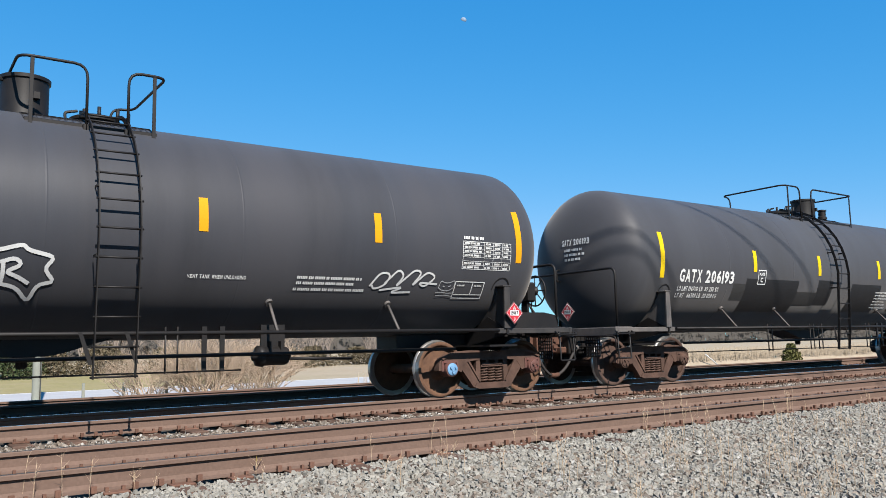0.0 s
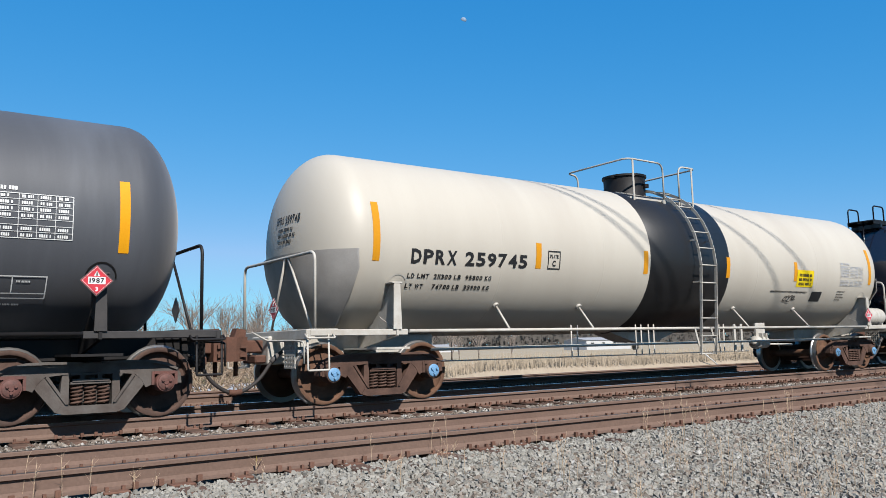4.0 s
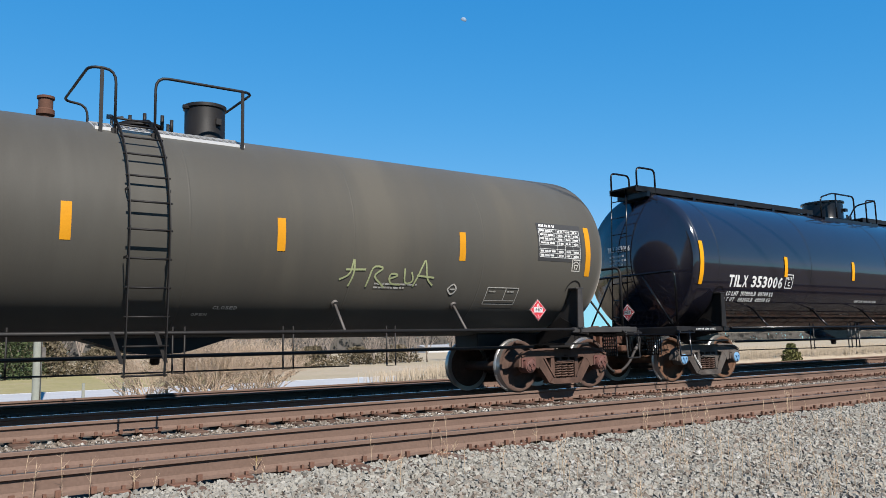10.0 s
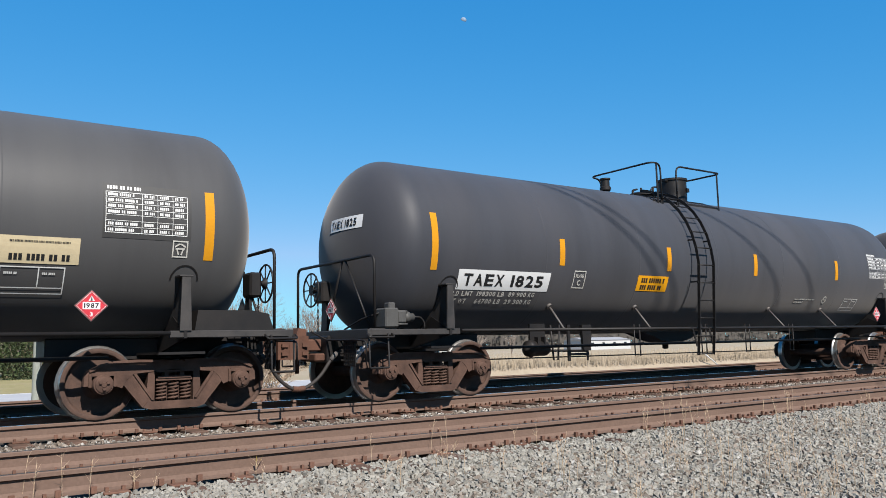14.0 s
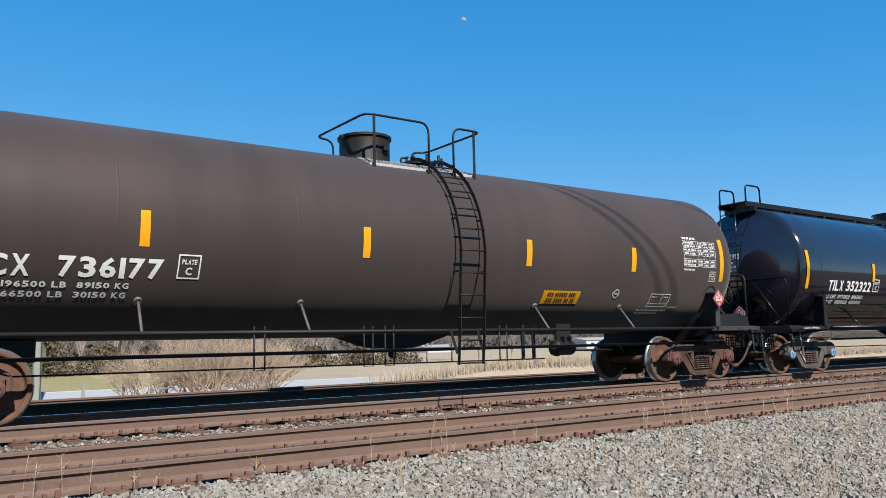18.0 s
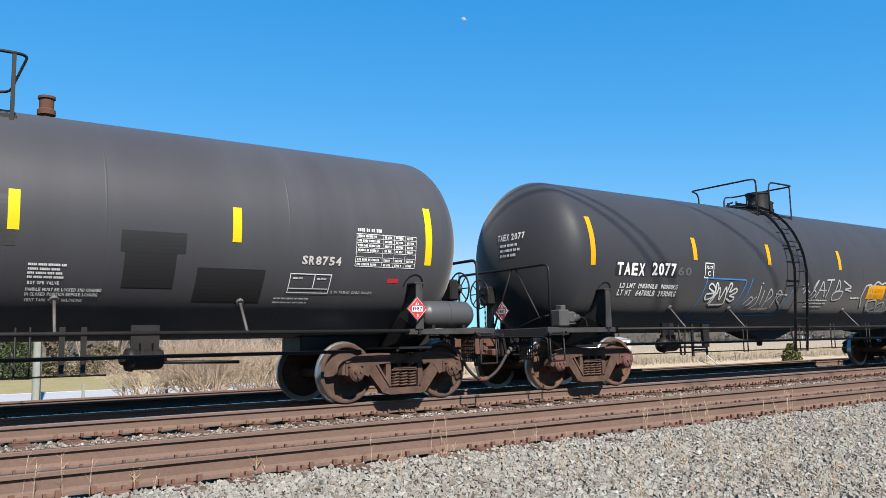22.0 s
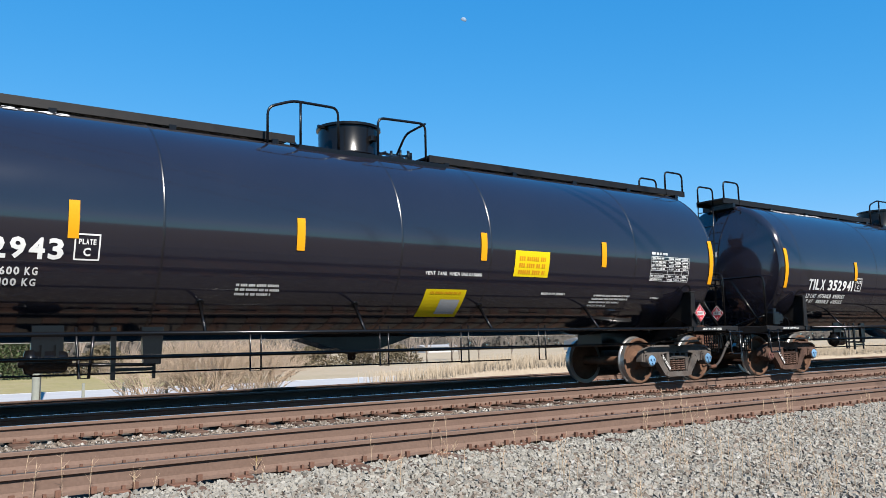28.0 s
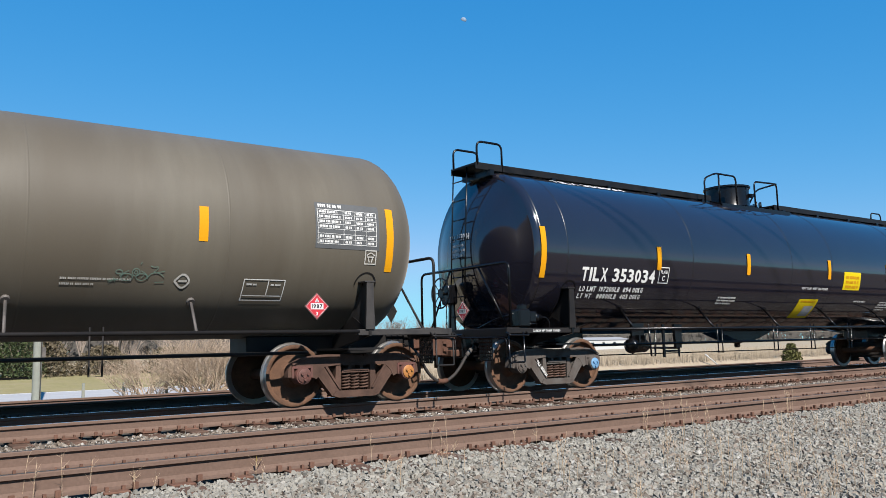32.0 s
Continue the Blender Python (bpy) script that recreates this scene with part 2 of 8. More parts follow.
def tube(bm, points, r, seg=6, radius=0.0, steps=4, closed=False, mi=0):
    P = rounded(points, radius, steps, closed) if radius else [Vector(p) for p in points]
    n = len(P)
    rings = []
    prev = None
    for i in range(n):
        if closed:
            d = (P[(i + 1) % n] - P[i - 1]).normalized()
        else:
            d = (P[min(i + 1, n - 1)] - P[max(i - 1, 0)]).normalized()
        a = d.orthogonal().normalized() if prev is None else (prev - d * prev.dot(d)).normalized()
        prev = a
        b = d.cross(a)
        rings.append([bm.verts.new(P[i] + r * (math.cos(2 * math.pi * k / seg) * a + math.sin(2 * math.pi * k / seg) * b)) for k in range(seg)])
    for i in range(n if closed else n - 1):
        for k in range(seg):
            f = bm.faces.new((rings[i][k], rings[i][(k + 1) % seg], rings[(i + 1) % n][(k + 1) % seg], rings[(i + 1) % n][k]))
            f.smooth, f.material_index = True, mi
    if not closed:
        bm.faces.new(rings[0][::-1]).material_index = mi
        bm.faces.new(rings[-1]).material_index = mi


def lathe(bm, profile, axis="z", seg=24, at=(0, 0, 0), mi=0, smooth=True, caps=True):
    """Turns (radius, height) pairs round an axis."""
    at = Vector(at)
    rings = []
    for r, h in profile:
        ring = []
        for k in range(seg):
            c, s = math.cos(2 * math.pi * k / seg), math.sin(2 * math.pi * k / seg)
            p = {"z": (r * c, r * s, h), "y": (r * c, h, r * s), "x": (h, r * c, r * s)}[axis]
            ring.append(bm.verts.new(at + Vector(p)))
        rings.append(ring)
    for a, b in zip(rings, rings[1:]):
        for k in range(seg):
            f = bm.faces.new((a[k], a[(k + 1) % seg], b[(k + 1) % seg], b[k]))
            f.smooth, f.material_index = smooth, mi
    for ring, p in ((rings[0], profile[0]), (rings[-1], profile[-1])):
        if caps and p[0] > 1e-4:
            bm.faces.new(ring).material_index = mi


def slab(bm, outline, y0, y1, mi=0, axis="y"):
    """An outline in x and z, given thickness along y (or x, z outlines along another axis)."""
    def at(a, b, t):
        return {"y": (a, t, b), "x": (t, a, b), "z": (a, b, t)}[axis]
    A = [bm.verts.new(at(a, b, y0)) for a, b in outline]
    B = [bm.verts.new(at(a, b, y1)) for a, b in outline]
    bm.faces.new(A).material_index = mi
    bm.faces.new(B[::-1]).material_index = mi
    n = len(outline)
    for i in range(n):
        bm.faces.new((A[i], B[i], B[(i + 1) % n], A[(i + 1) % n])).material_index = mi


def grid_mesh(name, verts, faces, mat):
    me = bpy.data.meshes.new(name)
    me.from_pydata(verts, [], faces)
    me.materials.append(mat)
    return me


# ---------------------------------------------------------------- motion of the train
# distance run by the train at each second, metres
RUN = (-0.03, 10.53, 21.33, 31.87, 42.5, 53.16, 64.11, 74.61, 85.36, 96.31, 107.06, 117.67, 128.5, 139.45, 150.26, 161.09, 171.93, 182.94, 193.89, 204.75, 215.57, 226.66, 237.61, 248.63, 259.44, 270.53, 281.53, 292.55, 303.58, 314.53, 325.45, 336.27, 347.17)


def run(t):
    i = min(int(t), 31)
    return RUN[i] + (RUN[i + 1] - RUN[i]) * (t - i)

# ---------------------------------------------------------------- trucks (bogies)
AXLE = 0.889
KEPT = {}


def kept(key, make, mats, smooth=False, angle=None):
    """One mesh for all parts that are alike."""
    if key not in KEPT:
        bm = bmesh.new()
        make(bm)
        KEPT[key] = mesh_of(bm, key, mats, smooth, angle)
    return KEPT[key]


def make_wheelset(bm):
    for s in (-1, 1):
        prof = [(0.10, 0.885), (0.125, 0.88), (0.145, 0.80), (0.19, 0.745), (0.30, 0.728), (0.365, 0.735), (0.385, 0.76), (0.392, 0.815), (0.400, 0.822), (0.440, 0.824), (0.451, 0.819)]
        lathe(bm, [(r, s * y) for r, y in prof], "y", 28, mi=0, caps=False)
        lathe(bm, [(r, s * y) for r, y in ((0.451, 0.819), (0.456, 0.80), (0.460, 0.725), (0.484, 0.705), (0.487, 0.69), (0.478, 0.682), (0.40, 0.682))], "y", 28, mi=1, caps=False)
        lathe(bm, [(r, s * y) for r, y in ((0.40, 0.682), (0.37, 0.70), (0.20, 0.70), (0.15, 0.68), (0.10, 0.67))], "y", 28, mi=0, caps=False)
    rod(bm, (0, -1.05, 0), (0, 1.05, 0), 0.085, 14)


def make_side_frame(bm, s):
    y0, y1 = s * 0.93, s * 1.07
    half = [(0.0, 0.735), (0.28, 0.735), (0.50, 0.745), (0.72, 0.735), (0.90, 0.70), (1.04, 0.64), (1.10, 0.56), (1.11, 0.44), (1.045, 0.44), (1.035, 0.545), (0.93, 0.60), (0.80, 0.595), (0.735, 0.54), (0.725, 0.43), (0.655, 0.40), (0.60, 0.50), (0.52, 0.575), (0.0, 0.62)]
    # top chord with its pedestal jaws, one half at a time
    for sx in (-1, 1):
        slab(bm, [(sx * x, z) for x, z in half], y0, y1)
        # diagonal tension arm
        slab(bm, [(sx * x, z) for x, z in ((0.66, 0.47), (0.63, 0.58), (0.54, 0.575), (0.50, 0.53), (0.27, 0.20), (0.30, 0.125), (0.40, 0.145))], y0 + s * 0.006, y1 - s * 0.006)
        # column beside the springs
        slab(bm, [(sx * x, z) for x, z in ((0.25, 0.625), (0.33, 0.615), (0.345, 0.40), (0.33, 0.20), (0.25, 0.20))], y0, y1 - s * 0.012)
        # rib along the top chord
        slab(bm, [(sx * x, z) for x, z in ((0.12, 0.742), (0.50, 0.755), (0.74, 0.745), (0.92, 0.708), (1.06, 0.635), (1.04, 0.61), (0.90, 0.675), (0.72, 0.71), (0.5, 0.72), (0.12, 0.715))], s * 1.07, s * 1.10)
        slab(bm, [(sx * x, z) for x, z in ((0.52, 0.565), (0.29, 0.235), (0.26, 0.24), (0.49, 0.585))], s * 1.06, s * 1.085)
    # lower chord, the spring seat
    slab(bm, [(-0.40, 0.145), (-0.30, 0.115), (0.30, 0.115), (0.40, 0.145), (0.34, 0.215), (-0.34, 0.215)], s * 0.88, s * 1.09)


def make_spring(bm):
    """One coil spring: a wound bar round an inner coil."""
    pts = [(0.062 * math.cos(a), 0.062 * math.sin(a), 0.222 + 0.245 * k / 50) for k, a in ((k, 2 * math.pi * k / 9) for k in range(51))]
    tube(bm, pts, 0.0155, 4)


def make_bolster(bm):
    bbox(bm, -0.20, 0.20, -0.90, 0.90, 0.47, 0.66, 0.02)
    for s in (-1, 1):
        box(bm, -0.235, 0.235, s * 0.88, s * 1.06, 0.475, 0.505)
        box(bm, -0.215, 0.215, s * 0.90, s * 1.075, 0.505, 0.535)
        box(bm, -0.235, 0.235, s * 0.90, s * 1.08, 0.585, 0.61)
        for x in (-0.10, 0.10):
            box(bm, x - 0.025, x + 0.025, s * 0.90, s * 1.06, 0.535, 0.585)
    lathe(bm, [(0.20, 0.66), (0.20, 0.72), (0.17, 0.74)], "z", 20)
    bbox(bm, -0.20, 0.20, -0.96, 0.96, 0.225, 0.46, 0.01)
    for x in (-0.45, 0.45):                      # brake beams
        bbox(bm, x - 0.05, x + 0.05, -0.72, 0.72, 0.30, 0.38, 0.01)
        for s in (-1, 1):
            slab(bm, [(x - 0.03, 0.26), (x + 0.03, 0.26), (x + 0.05, 0.46), (x - 0.05, 0.46)], s * 0.74, s * 0.83)


def make_bearing(bm, s):
    lathe(bm, [(0.125, s * 0.93), (0.125, s * 1.12), (0.118, s * 1.135), (0.10, s * 1.137)], "y", 20)
    box(bm, -0.135, 0.135, s * 0.94, s * 1.09, 0.105, 0.145)
    for sx in (-1, 1):
        box(bm, sx * 0.13, sx * 0.165, s * 0.96, s * 1.085, -0.03, 0.14)


def make_cap(bm, s):
    lathe(bm, [(0.10, s * 1.136), (0.10, s * 1.15), (0.085, s * 1.158), (0.035, s * 1.160), (0.03, s * 1.17)], "y", 20)
    for k in range(3):
        a = 2 * math.pi * k / 3 + 0.5
        rod(bm, (0.052 * math.cos(a), s * 1.155, 0.052 * math.sin(a)), (0.052 * math.cos(a), s * 1.185, 0.052 * math.sin(a)), 0.02, 6)


WHEELSETS = []


def truck(car, x, side_mat, cap_mat, bearing_mat, wheel_mat, place, stencil=None):
    """A two-axle freight truck under a car."""
    tr = part("truck", kept("bolster" + side_mat, make_bolster, M[side_mat], angle=40), None, car, "cast steel two-axle freight truck")
    tr.location = (x, 0, 0)
    for s in (-1, 1):
        part("side_frame", kept(f"side_frame{s}{side_mat}", lambda b: make_side_frame(b, s), M[side_mat], angle=35), None, tr)
        for ix in (-0.155, 0.0, 0.155):
            sp = part("coil_spring", kept("spring", make_spring, M["truck_brown"], smooth=True), None, tr, "rusty coil spring")
            sp.location = (ix, s * 1.02, 0)
        for k, ax in enumerate((-AXLE, AXLE)):
            bear = part("bearing", kept(f"bearing{s}{bearing_mat}", lambda b: make_bearing(b, s), M[bearing_mat], angle=40), None, tr)
            bear.location = (ax, 0, 0.457)
            cm = cap_mat[k] if isinstance(cap_mat, (tuple, list)) else cap_mat
            cap = part("bearing_cap", kept(f"cap{s}{cm}", lambda b: make_cap(b, s), M[cm], angle=40), None, tr, "bearing end cap with three bolts")
            cap.location = (ax, 0, 0.457)
    for k, ax in enumerate((-AXLE, AXLE)):
        ws = part("wheelset", kept("wheelset" + wheel_mat, make_wheelset, [M[wheel_mat], M["tread"]], angle=40), None, tr, "pair of steel wheels on an axle")
        ws.location = (ax, 0, 0.457)
        WHEELSETS.append((ws, ax, place + x + ax, 0.4 + 1.7 * len(WHEELSETS)))
    if stencil:
        flat_text(tr, "side_stencil", stencil, -0.52, -0.30, 0.52, 0.25, M["white_letter"], y=-1.092)
    return tr


# ---------------------------------------------------------------- lettering
GLYPHS, LINES = {}, {}


def one_glyph(c):
    """One character's outline, filled, one unit wide and one high, as triangles."""
    cu = bpy.data.curves.new("writing", "FONT")
    cu.body, cu.resolution_u, cu.fill_mode = c, 2, "FRONT"
    cu.offset = 0.032
    ob = new("writing", cu)
    me = bpy.data.meshes.new_from_object(ob.evaluated_get(bpy.context.evaluated_depsgraph_get()))
    bpy.data.objects.remove(ob)
    v = np.array([q.co[:2] for q in me.vertices])
    f = [tuple(p.vertices) for p in me.polygons]
    bpy.data.meshes.remove(me)
    bpy.data.curves.remove(cu)
    lo, hi = v.min(0), v.max(0)
    return (v - lo) / (hi - lo), f


def letters(s):
    """Stencil lettering at an even pitch: each character with its place along a line one unit long."""
    out, x = [], 0.0
    for c in s:
        if c == " ":
            x += 0.50
            continue
        w = {"1": 0.25, "I": 0.26, "W": 0.98, "M": 0.92, "-": 0.5}.get(c, 0.74)
        if c not in GLYPHS:
            GLYPHS[c] = one_glyph(c)
        out.append((c, x, x + w))
        x += w + 0.15
    total = out[-1][2]
    return [(c, a / total, b / total) for c, a, b in out]


def glyphs(s):
    """A whole line of writing, filled, one unit wide and one high, as triangles."""
    if s not in LINES:
        V, F, n = [], [], 0
        for c, a, b in letters(s):
            v, f = GLYPHS[c]
            V.append(np.column_stack([a + (b - a) * v[:, 0], v[:, 1]]))
            F += [tuple(i + n for i in q) for q in f]
            n += len(v)
        LINES[s] = (np.vstack(V), F)
    return LINES[s]


def cut_rows(bm, z0, z1, step):
    z = z0 + step
    while z < z1 - 1e-4:
        bmesh.ops.bisect_plane(bm, geom=bm.verts[:] + bm.edges[:] + bm.faces[:], plane_co=(0, z, 0), plane_no=(0, 1, 0))
        z += step


LAID = set()


class Shell:
    """The painted surface of one tank: lays flat shapes (x along, s up the curve from mid height) on it."""

    def __init__(self, radius, middle, straight, dish, knuckle, true_radius, true_middle):
        self.r, self.zc, self.xs, self.dish, self.kn = radius, middle, straight, dish, knuckle
        self.tr, self.tz, self.fit = true_radius, true_middle, true_radius / radius

    def settle(self, z):
        """The nominal height at which a mark drawn at z ends up where it stands on the true tank."""
        return ((1.072 * z - 0.008) - self.tz) / self.fit + self.zc

    def s_of(self, z):
        return self.r * math.asin(max(-1, min(1, (z - self.zc) / self.r)))

    def at(self, x, s, off):
        a, r = s / self.r, self.r + off
        return Vector((x, -r * math.cos(a), self.zc + r * math.sin(a)))

    def head_x(self, rad):
        """How far the head bulges past the straight part at a distance from the axis."""
        q = min(1.0, rad / self.r)
        if self.kn:
            k = self.kn / self.r
            flat = 1 - k
            rim = self.kn * (math.sqrt(max(0.0, 1 - ((q - flat) / k) ** 2)) if q > flat else 1.0)
            return rim + self.dish * max(0.0, 1 - (q / flat) ** 2)
        return self.dish * math.sqrt(max(0.0, 1 - q * q))


def lay(bm_flat, shell, off, mat, name, parent, label="", head=0, thick=True):
    """Bends a flat shape onto the tank's side (head=0) or one of its heads (-1, 1). Flat x, y become along, up."""
    bm = bm_flat
    for v in bm.verts:
        if head:
            y, z = v.co.x * head * 1.072 / shell.fit, shell.settle(v.co.y)
            rad = math.hypot(y, z - shell.zc)
            v.co = Vector((head * (shell.xs + shell.head_x(rad) + off), y, z))
        else:
            z = shell.settle(shell.zc + shell.r * math.sin(v.co.y / shell.r))
            v.co = shell.at(v.co.x + (0.02 - 0.008 * v.co.x if shell.kn else 0.07 - 0.006 * v.co.x), shell.s_of(z), off)
    ob = part(name, bm, mat, parent, label)
    LAID.add(ob.name)
    if name in ("spray_tag", "lettering", "small_stencil", "end_lettering", "notice_writing", "test_table"):
        tagged(ob, kind="stuff")                 # writing too fine to pick apart
    return ob


def flat_glyphs(bm, s, x0, x1, y0, y1, step=0.05, slant=0.0):
    v, f = glyphs(s)
    tmp = bmesh.new()
    vs = [tmp.verts.new((x0 + (x1 - x0) * a + slant * b, y0 + (y1 - y0) * b, 0)) for a, b in v]
    for q in f:
        try:
            tmp.faces.new([vs[i] for i in q])
        except ValueError:
            pass
    if abs(y1 - y0) > step * 1.2:
        cut_rows(tmp, y0, y1, step)
    join(bm, tmp)


def flat_text(parent, name, s, x0, x1, z0, z1, mat, y):
    """Writing along a slope on a flat upright face: from (x0, z0) to (x1, z1)."""
    v, f = glyphs(s)
    d = Vector((x1 - x0, 0, z1 - z0))
    up = Vector((-d.z, 0, d.x)).normalized() * 0.055
    bm = bmesh.new()
    vs = [bm.verts.new(Vector((x0, y, z0)) + d * a + up * b) for a, b in v]
    for q in f:
        try:
            bm.faces.new([vs[i] for i in q])
        except ValueError:
            pass
    return part(name, bm, mat, parent)


def quad(bm, x0, x1, y0, y1, step=0.06, lean=0.0):
    """A flat rectangle cut into rows, so that it can follow the curve."""
    n = max(1, int(abs(y1 - y0) / step + 0.999))
    row = None
    for i in range(n + 1):
        y = y0 + (y1 - y0) * i / n
        d = lean * i / n
        cur = [bm.verts.new((x0 + d, y, 0)), bm.verts.new((x1 + d, y, 0))]
        if row:
            bm.faces.new((row[0], row[1], cur[1], cur[0]))
        row = cur


def word_bars(bm, x0, x1, y0, y1, seed=1):
    """A line of writing too small to read: short bars of its size."""
    rg = random.Random(seed)
    x = x0
    while x < x1 - 0.01:
        h = y1 - y0
        for k in range(rg.randint(2, 7)):
            if x < x1 - 0.01:
                quad(bm, x, min(x1, x + 0.52 * h), y0, y1)
            x += 0.72 * h
        x += 0.5 * h


def frame_lines(bm, x0, x1, y0, y1, w, lean=0.0):
    quad(bm, x0, x1, y0, y0 + w)
    quad(bm, x0 + lean, x1 + lean, y1 - w, y1)
    quad(bm, x0, x0 + w, y0 + w, y1 - w, lean=lean)
    quad(bm, x1 - w, x1, y0 + w, y1 - w, lean=lean)


def strokes(bm, lines, width):
    """Spray strokes: ribbons along polylines in the flat plane."""
    for pts in lines:
        P = [Vector((a, b, 0)) for a, b in pts]
        if len(P) > 2:
            P = [q for q in rounded(P, 0.09, 3)]
        dense = [P[0]]
        for a, b in zip(P, P[1:]):
            k = max(1, int((b - a).length / 0.05))
            dense += [a.lerp(b, (i + 1) / k) for i in range(k)]
        P, row = dense, None
        for i, p in enumerate(P):
            d = (P[min(i + 1, len(P) - 1)] - P[max(i - 1, 0)])
            nrm = Vector((-d.y, d.x, 0)).normalized() * width * 0.5
            cur = (bm.verts.new(p - nrm), bm.verts.new(p + nrm))
            if row and (p - P[i - 1]).length > 1e-6:
                bm.faces.new((row[0], cur[0], cur[1], row[1]))
            row = cur

# ---------------------------------------------------------------- tank cars
def tank_mesh(sh, mats, ring=64):
    """The tank: a long drum with dished heads, closed."""
    bm = bmesh.new()
    prof = []
    steps = 14
    for i in range(steps + 1):
        q = math.sin(0.5 * math.pi * i / steps) if not sh.kn else i / steps
        if sh.kn:
            flat = 1 - sh.kn / sh.r
            q = flat * i / 6 if i <= 6 else flat + (1 - flat) * math.sin(0.5 * math.pi * (i - 6) / (steps - 6))
        prof.append((max(0.002, q * sh.r), -(sh.xs + sh.head_x(q * sh.r))))
    xs = [-sh.xs + 2 * sh.xs * i / 16 for i in range(1, 16)]
    prof += [(sh.r, x) for x in xs]
    prof += [(r, -h) for r, h in prof[:steps + 1][::-1]]
    lathe(bm, prof, "x", ring, at=(0, 0, sh.zc))
    return mesh_of(bm, "tank", mats, angle=50)


def ladder(car, sh, x, mat, z_low=0.54, width=0.49, top=80):
    """A ladder that follows the tank's side up to the platform."""
    pts = [(x, -1.55, z_low), (x, -1.60, 1.0), (x, -(sh.r + 0.16), sh.zc)]
    for a in range(10, top + 1, 10):
        r = sh.r + 0.15 - 0.05 * a / 90
        pts.append((x, -r * math.cos(radians(a)), sh.zc + r * math.sin(radians(a))))
    lad = None
    for sx in (-1, 1):
        bm = bmesh.new()
        rows = []
        for k, p in enumerate(pts):
            d = (Vector(pts[min(k + 1, len(pts) - 1)]) - Vector(pts[max(k - 1, 0)])).normalized()
            nrm = Vector((0, -d.z, d.y)) * 0.030
            tx = Vector((0.007, 0, 0))
            c = Vector(p) + Vector((sx * width / 2, 0, 0))
            rows.append([bm.verts.new(c + a * nrm + b * tx) for a, b in ((-1, -1), (1, -1), (1, 1), (-1, 1))])
        for a, b in zip(rows, rows[1:]):
            for k in range(4):
                bm.faces.new((a[k], a[(k + 1) % 4], b[(k + 1) % 4], b[k]))
        bm.faces.new(rows[0]), bm.faces.new(rows[-1])
        if lad is None:
            lad = part("ladder", bm, mat, car, "black steel ladder curved over the tank side")
        else:
            part("stile", bm, mat, lad)
    # rungs at even steps along the stiles
    seg = [(Vector(b) - Vector(a)).length for a, b in zip(pts, pts[1:])]
    total, d = sum(seg), 0.02
    rung = kept(f"rung{mat.name}{width}", lambda b: rod(b, (-width / 2 - 0.03, 0, 0), (width / 2 + 0.03, 0, 0), 0.014, 6), mat)
    while d < total - 0.1:
        k, e = 0, d
        while e > seg[k]:
            e -= seg[k]
            k += 1
        ob = part("rung", rung, None, lad)
        ob.location = Vector(pts[k]).lerp(Vector(pts[k + 1]), e / seg[k])
        d += 0.335
    for zz in (sh.zc + 0.45, sh.zc - 0.35):
        r = math.sqrt(max(0.01, sh.r ** 2 - (zz - sh.zc) ** 2))
        for sx in (-1, 1):
            bm = bmesh.new()
            box(bm, x + sx * (width / 2 + 0.01), x + sx * (width / 2 + 0.02), -r - 0.17, -r + 0.01, zz - 0.015, zz + 0.015)
            part("ladder_bracket", bm, mat, lad)
    for sx in (-1, 1):
        bm = bmesh.new()
        slab(bm, [(x + sx * (width / 2 + 0.02) - 0.16, 1.06), (x + sx * (width / 2 + 0.02) - 0.11, 1.06), (x + sx * (width / 2 + 0.02) + 0.02, 0.70), (x + sx * (width / 2 + 0.02) - 0.03, 0.70)], -1.56, -1.548)
        part("ladder_brace", bm, mat, lad)
    return lad


def lattice(x0, x1, y0, y1, nx, ny, thick, bar=0.014):
    """A connected grating of crossed bars in the x, y plane."""
    bm = bmesh.new()
    xs, ys = [], []
    for lo, hi, n, out in ((x0, x1, nx, xs), (y0, y1, ny, ys)):
        for k in range(n + 1):
            c = lo + (hi - lo) * k / n
            out += [c - bar / 2, c + bar / 2]
    vs = [[bm.verts.new((x, y, 0)) for y in ys] for x in xs]
    for a in range(len(xs) - 1):
        for b in range(len(ys) - 1):
            if a % 2 == 0 or b % 2 == 0:
                bm.faces.new((vs[a][b], vs[a + 1][b], vs[a + 1][b + 1], vs[a][b + 1]))
    r = bmesh.ops.extrude_face_region(bm, geom=bm.faces[:])
    for v in r["geom"]:
        if isinstance(v, bmesh.types.BMVert):
            v.co.z -= thick
    return bm


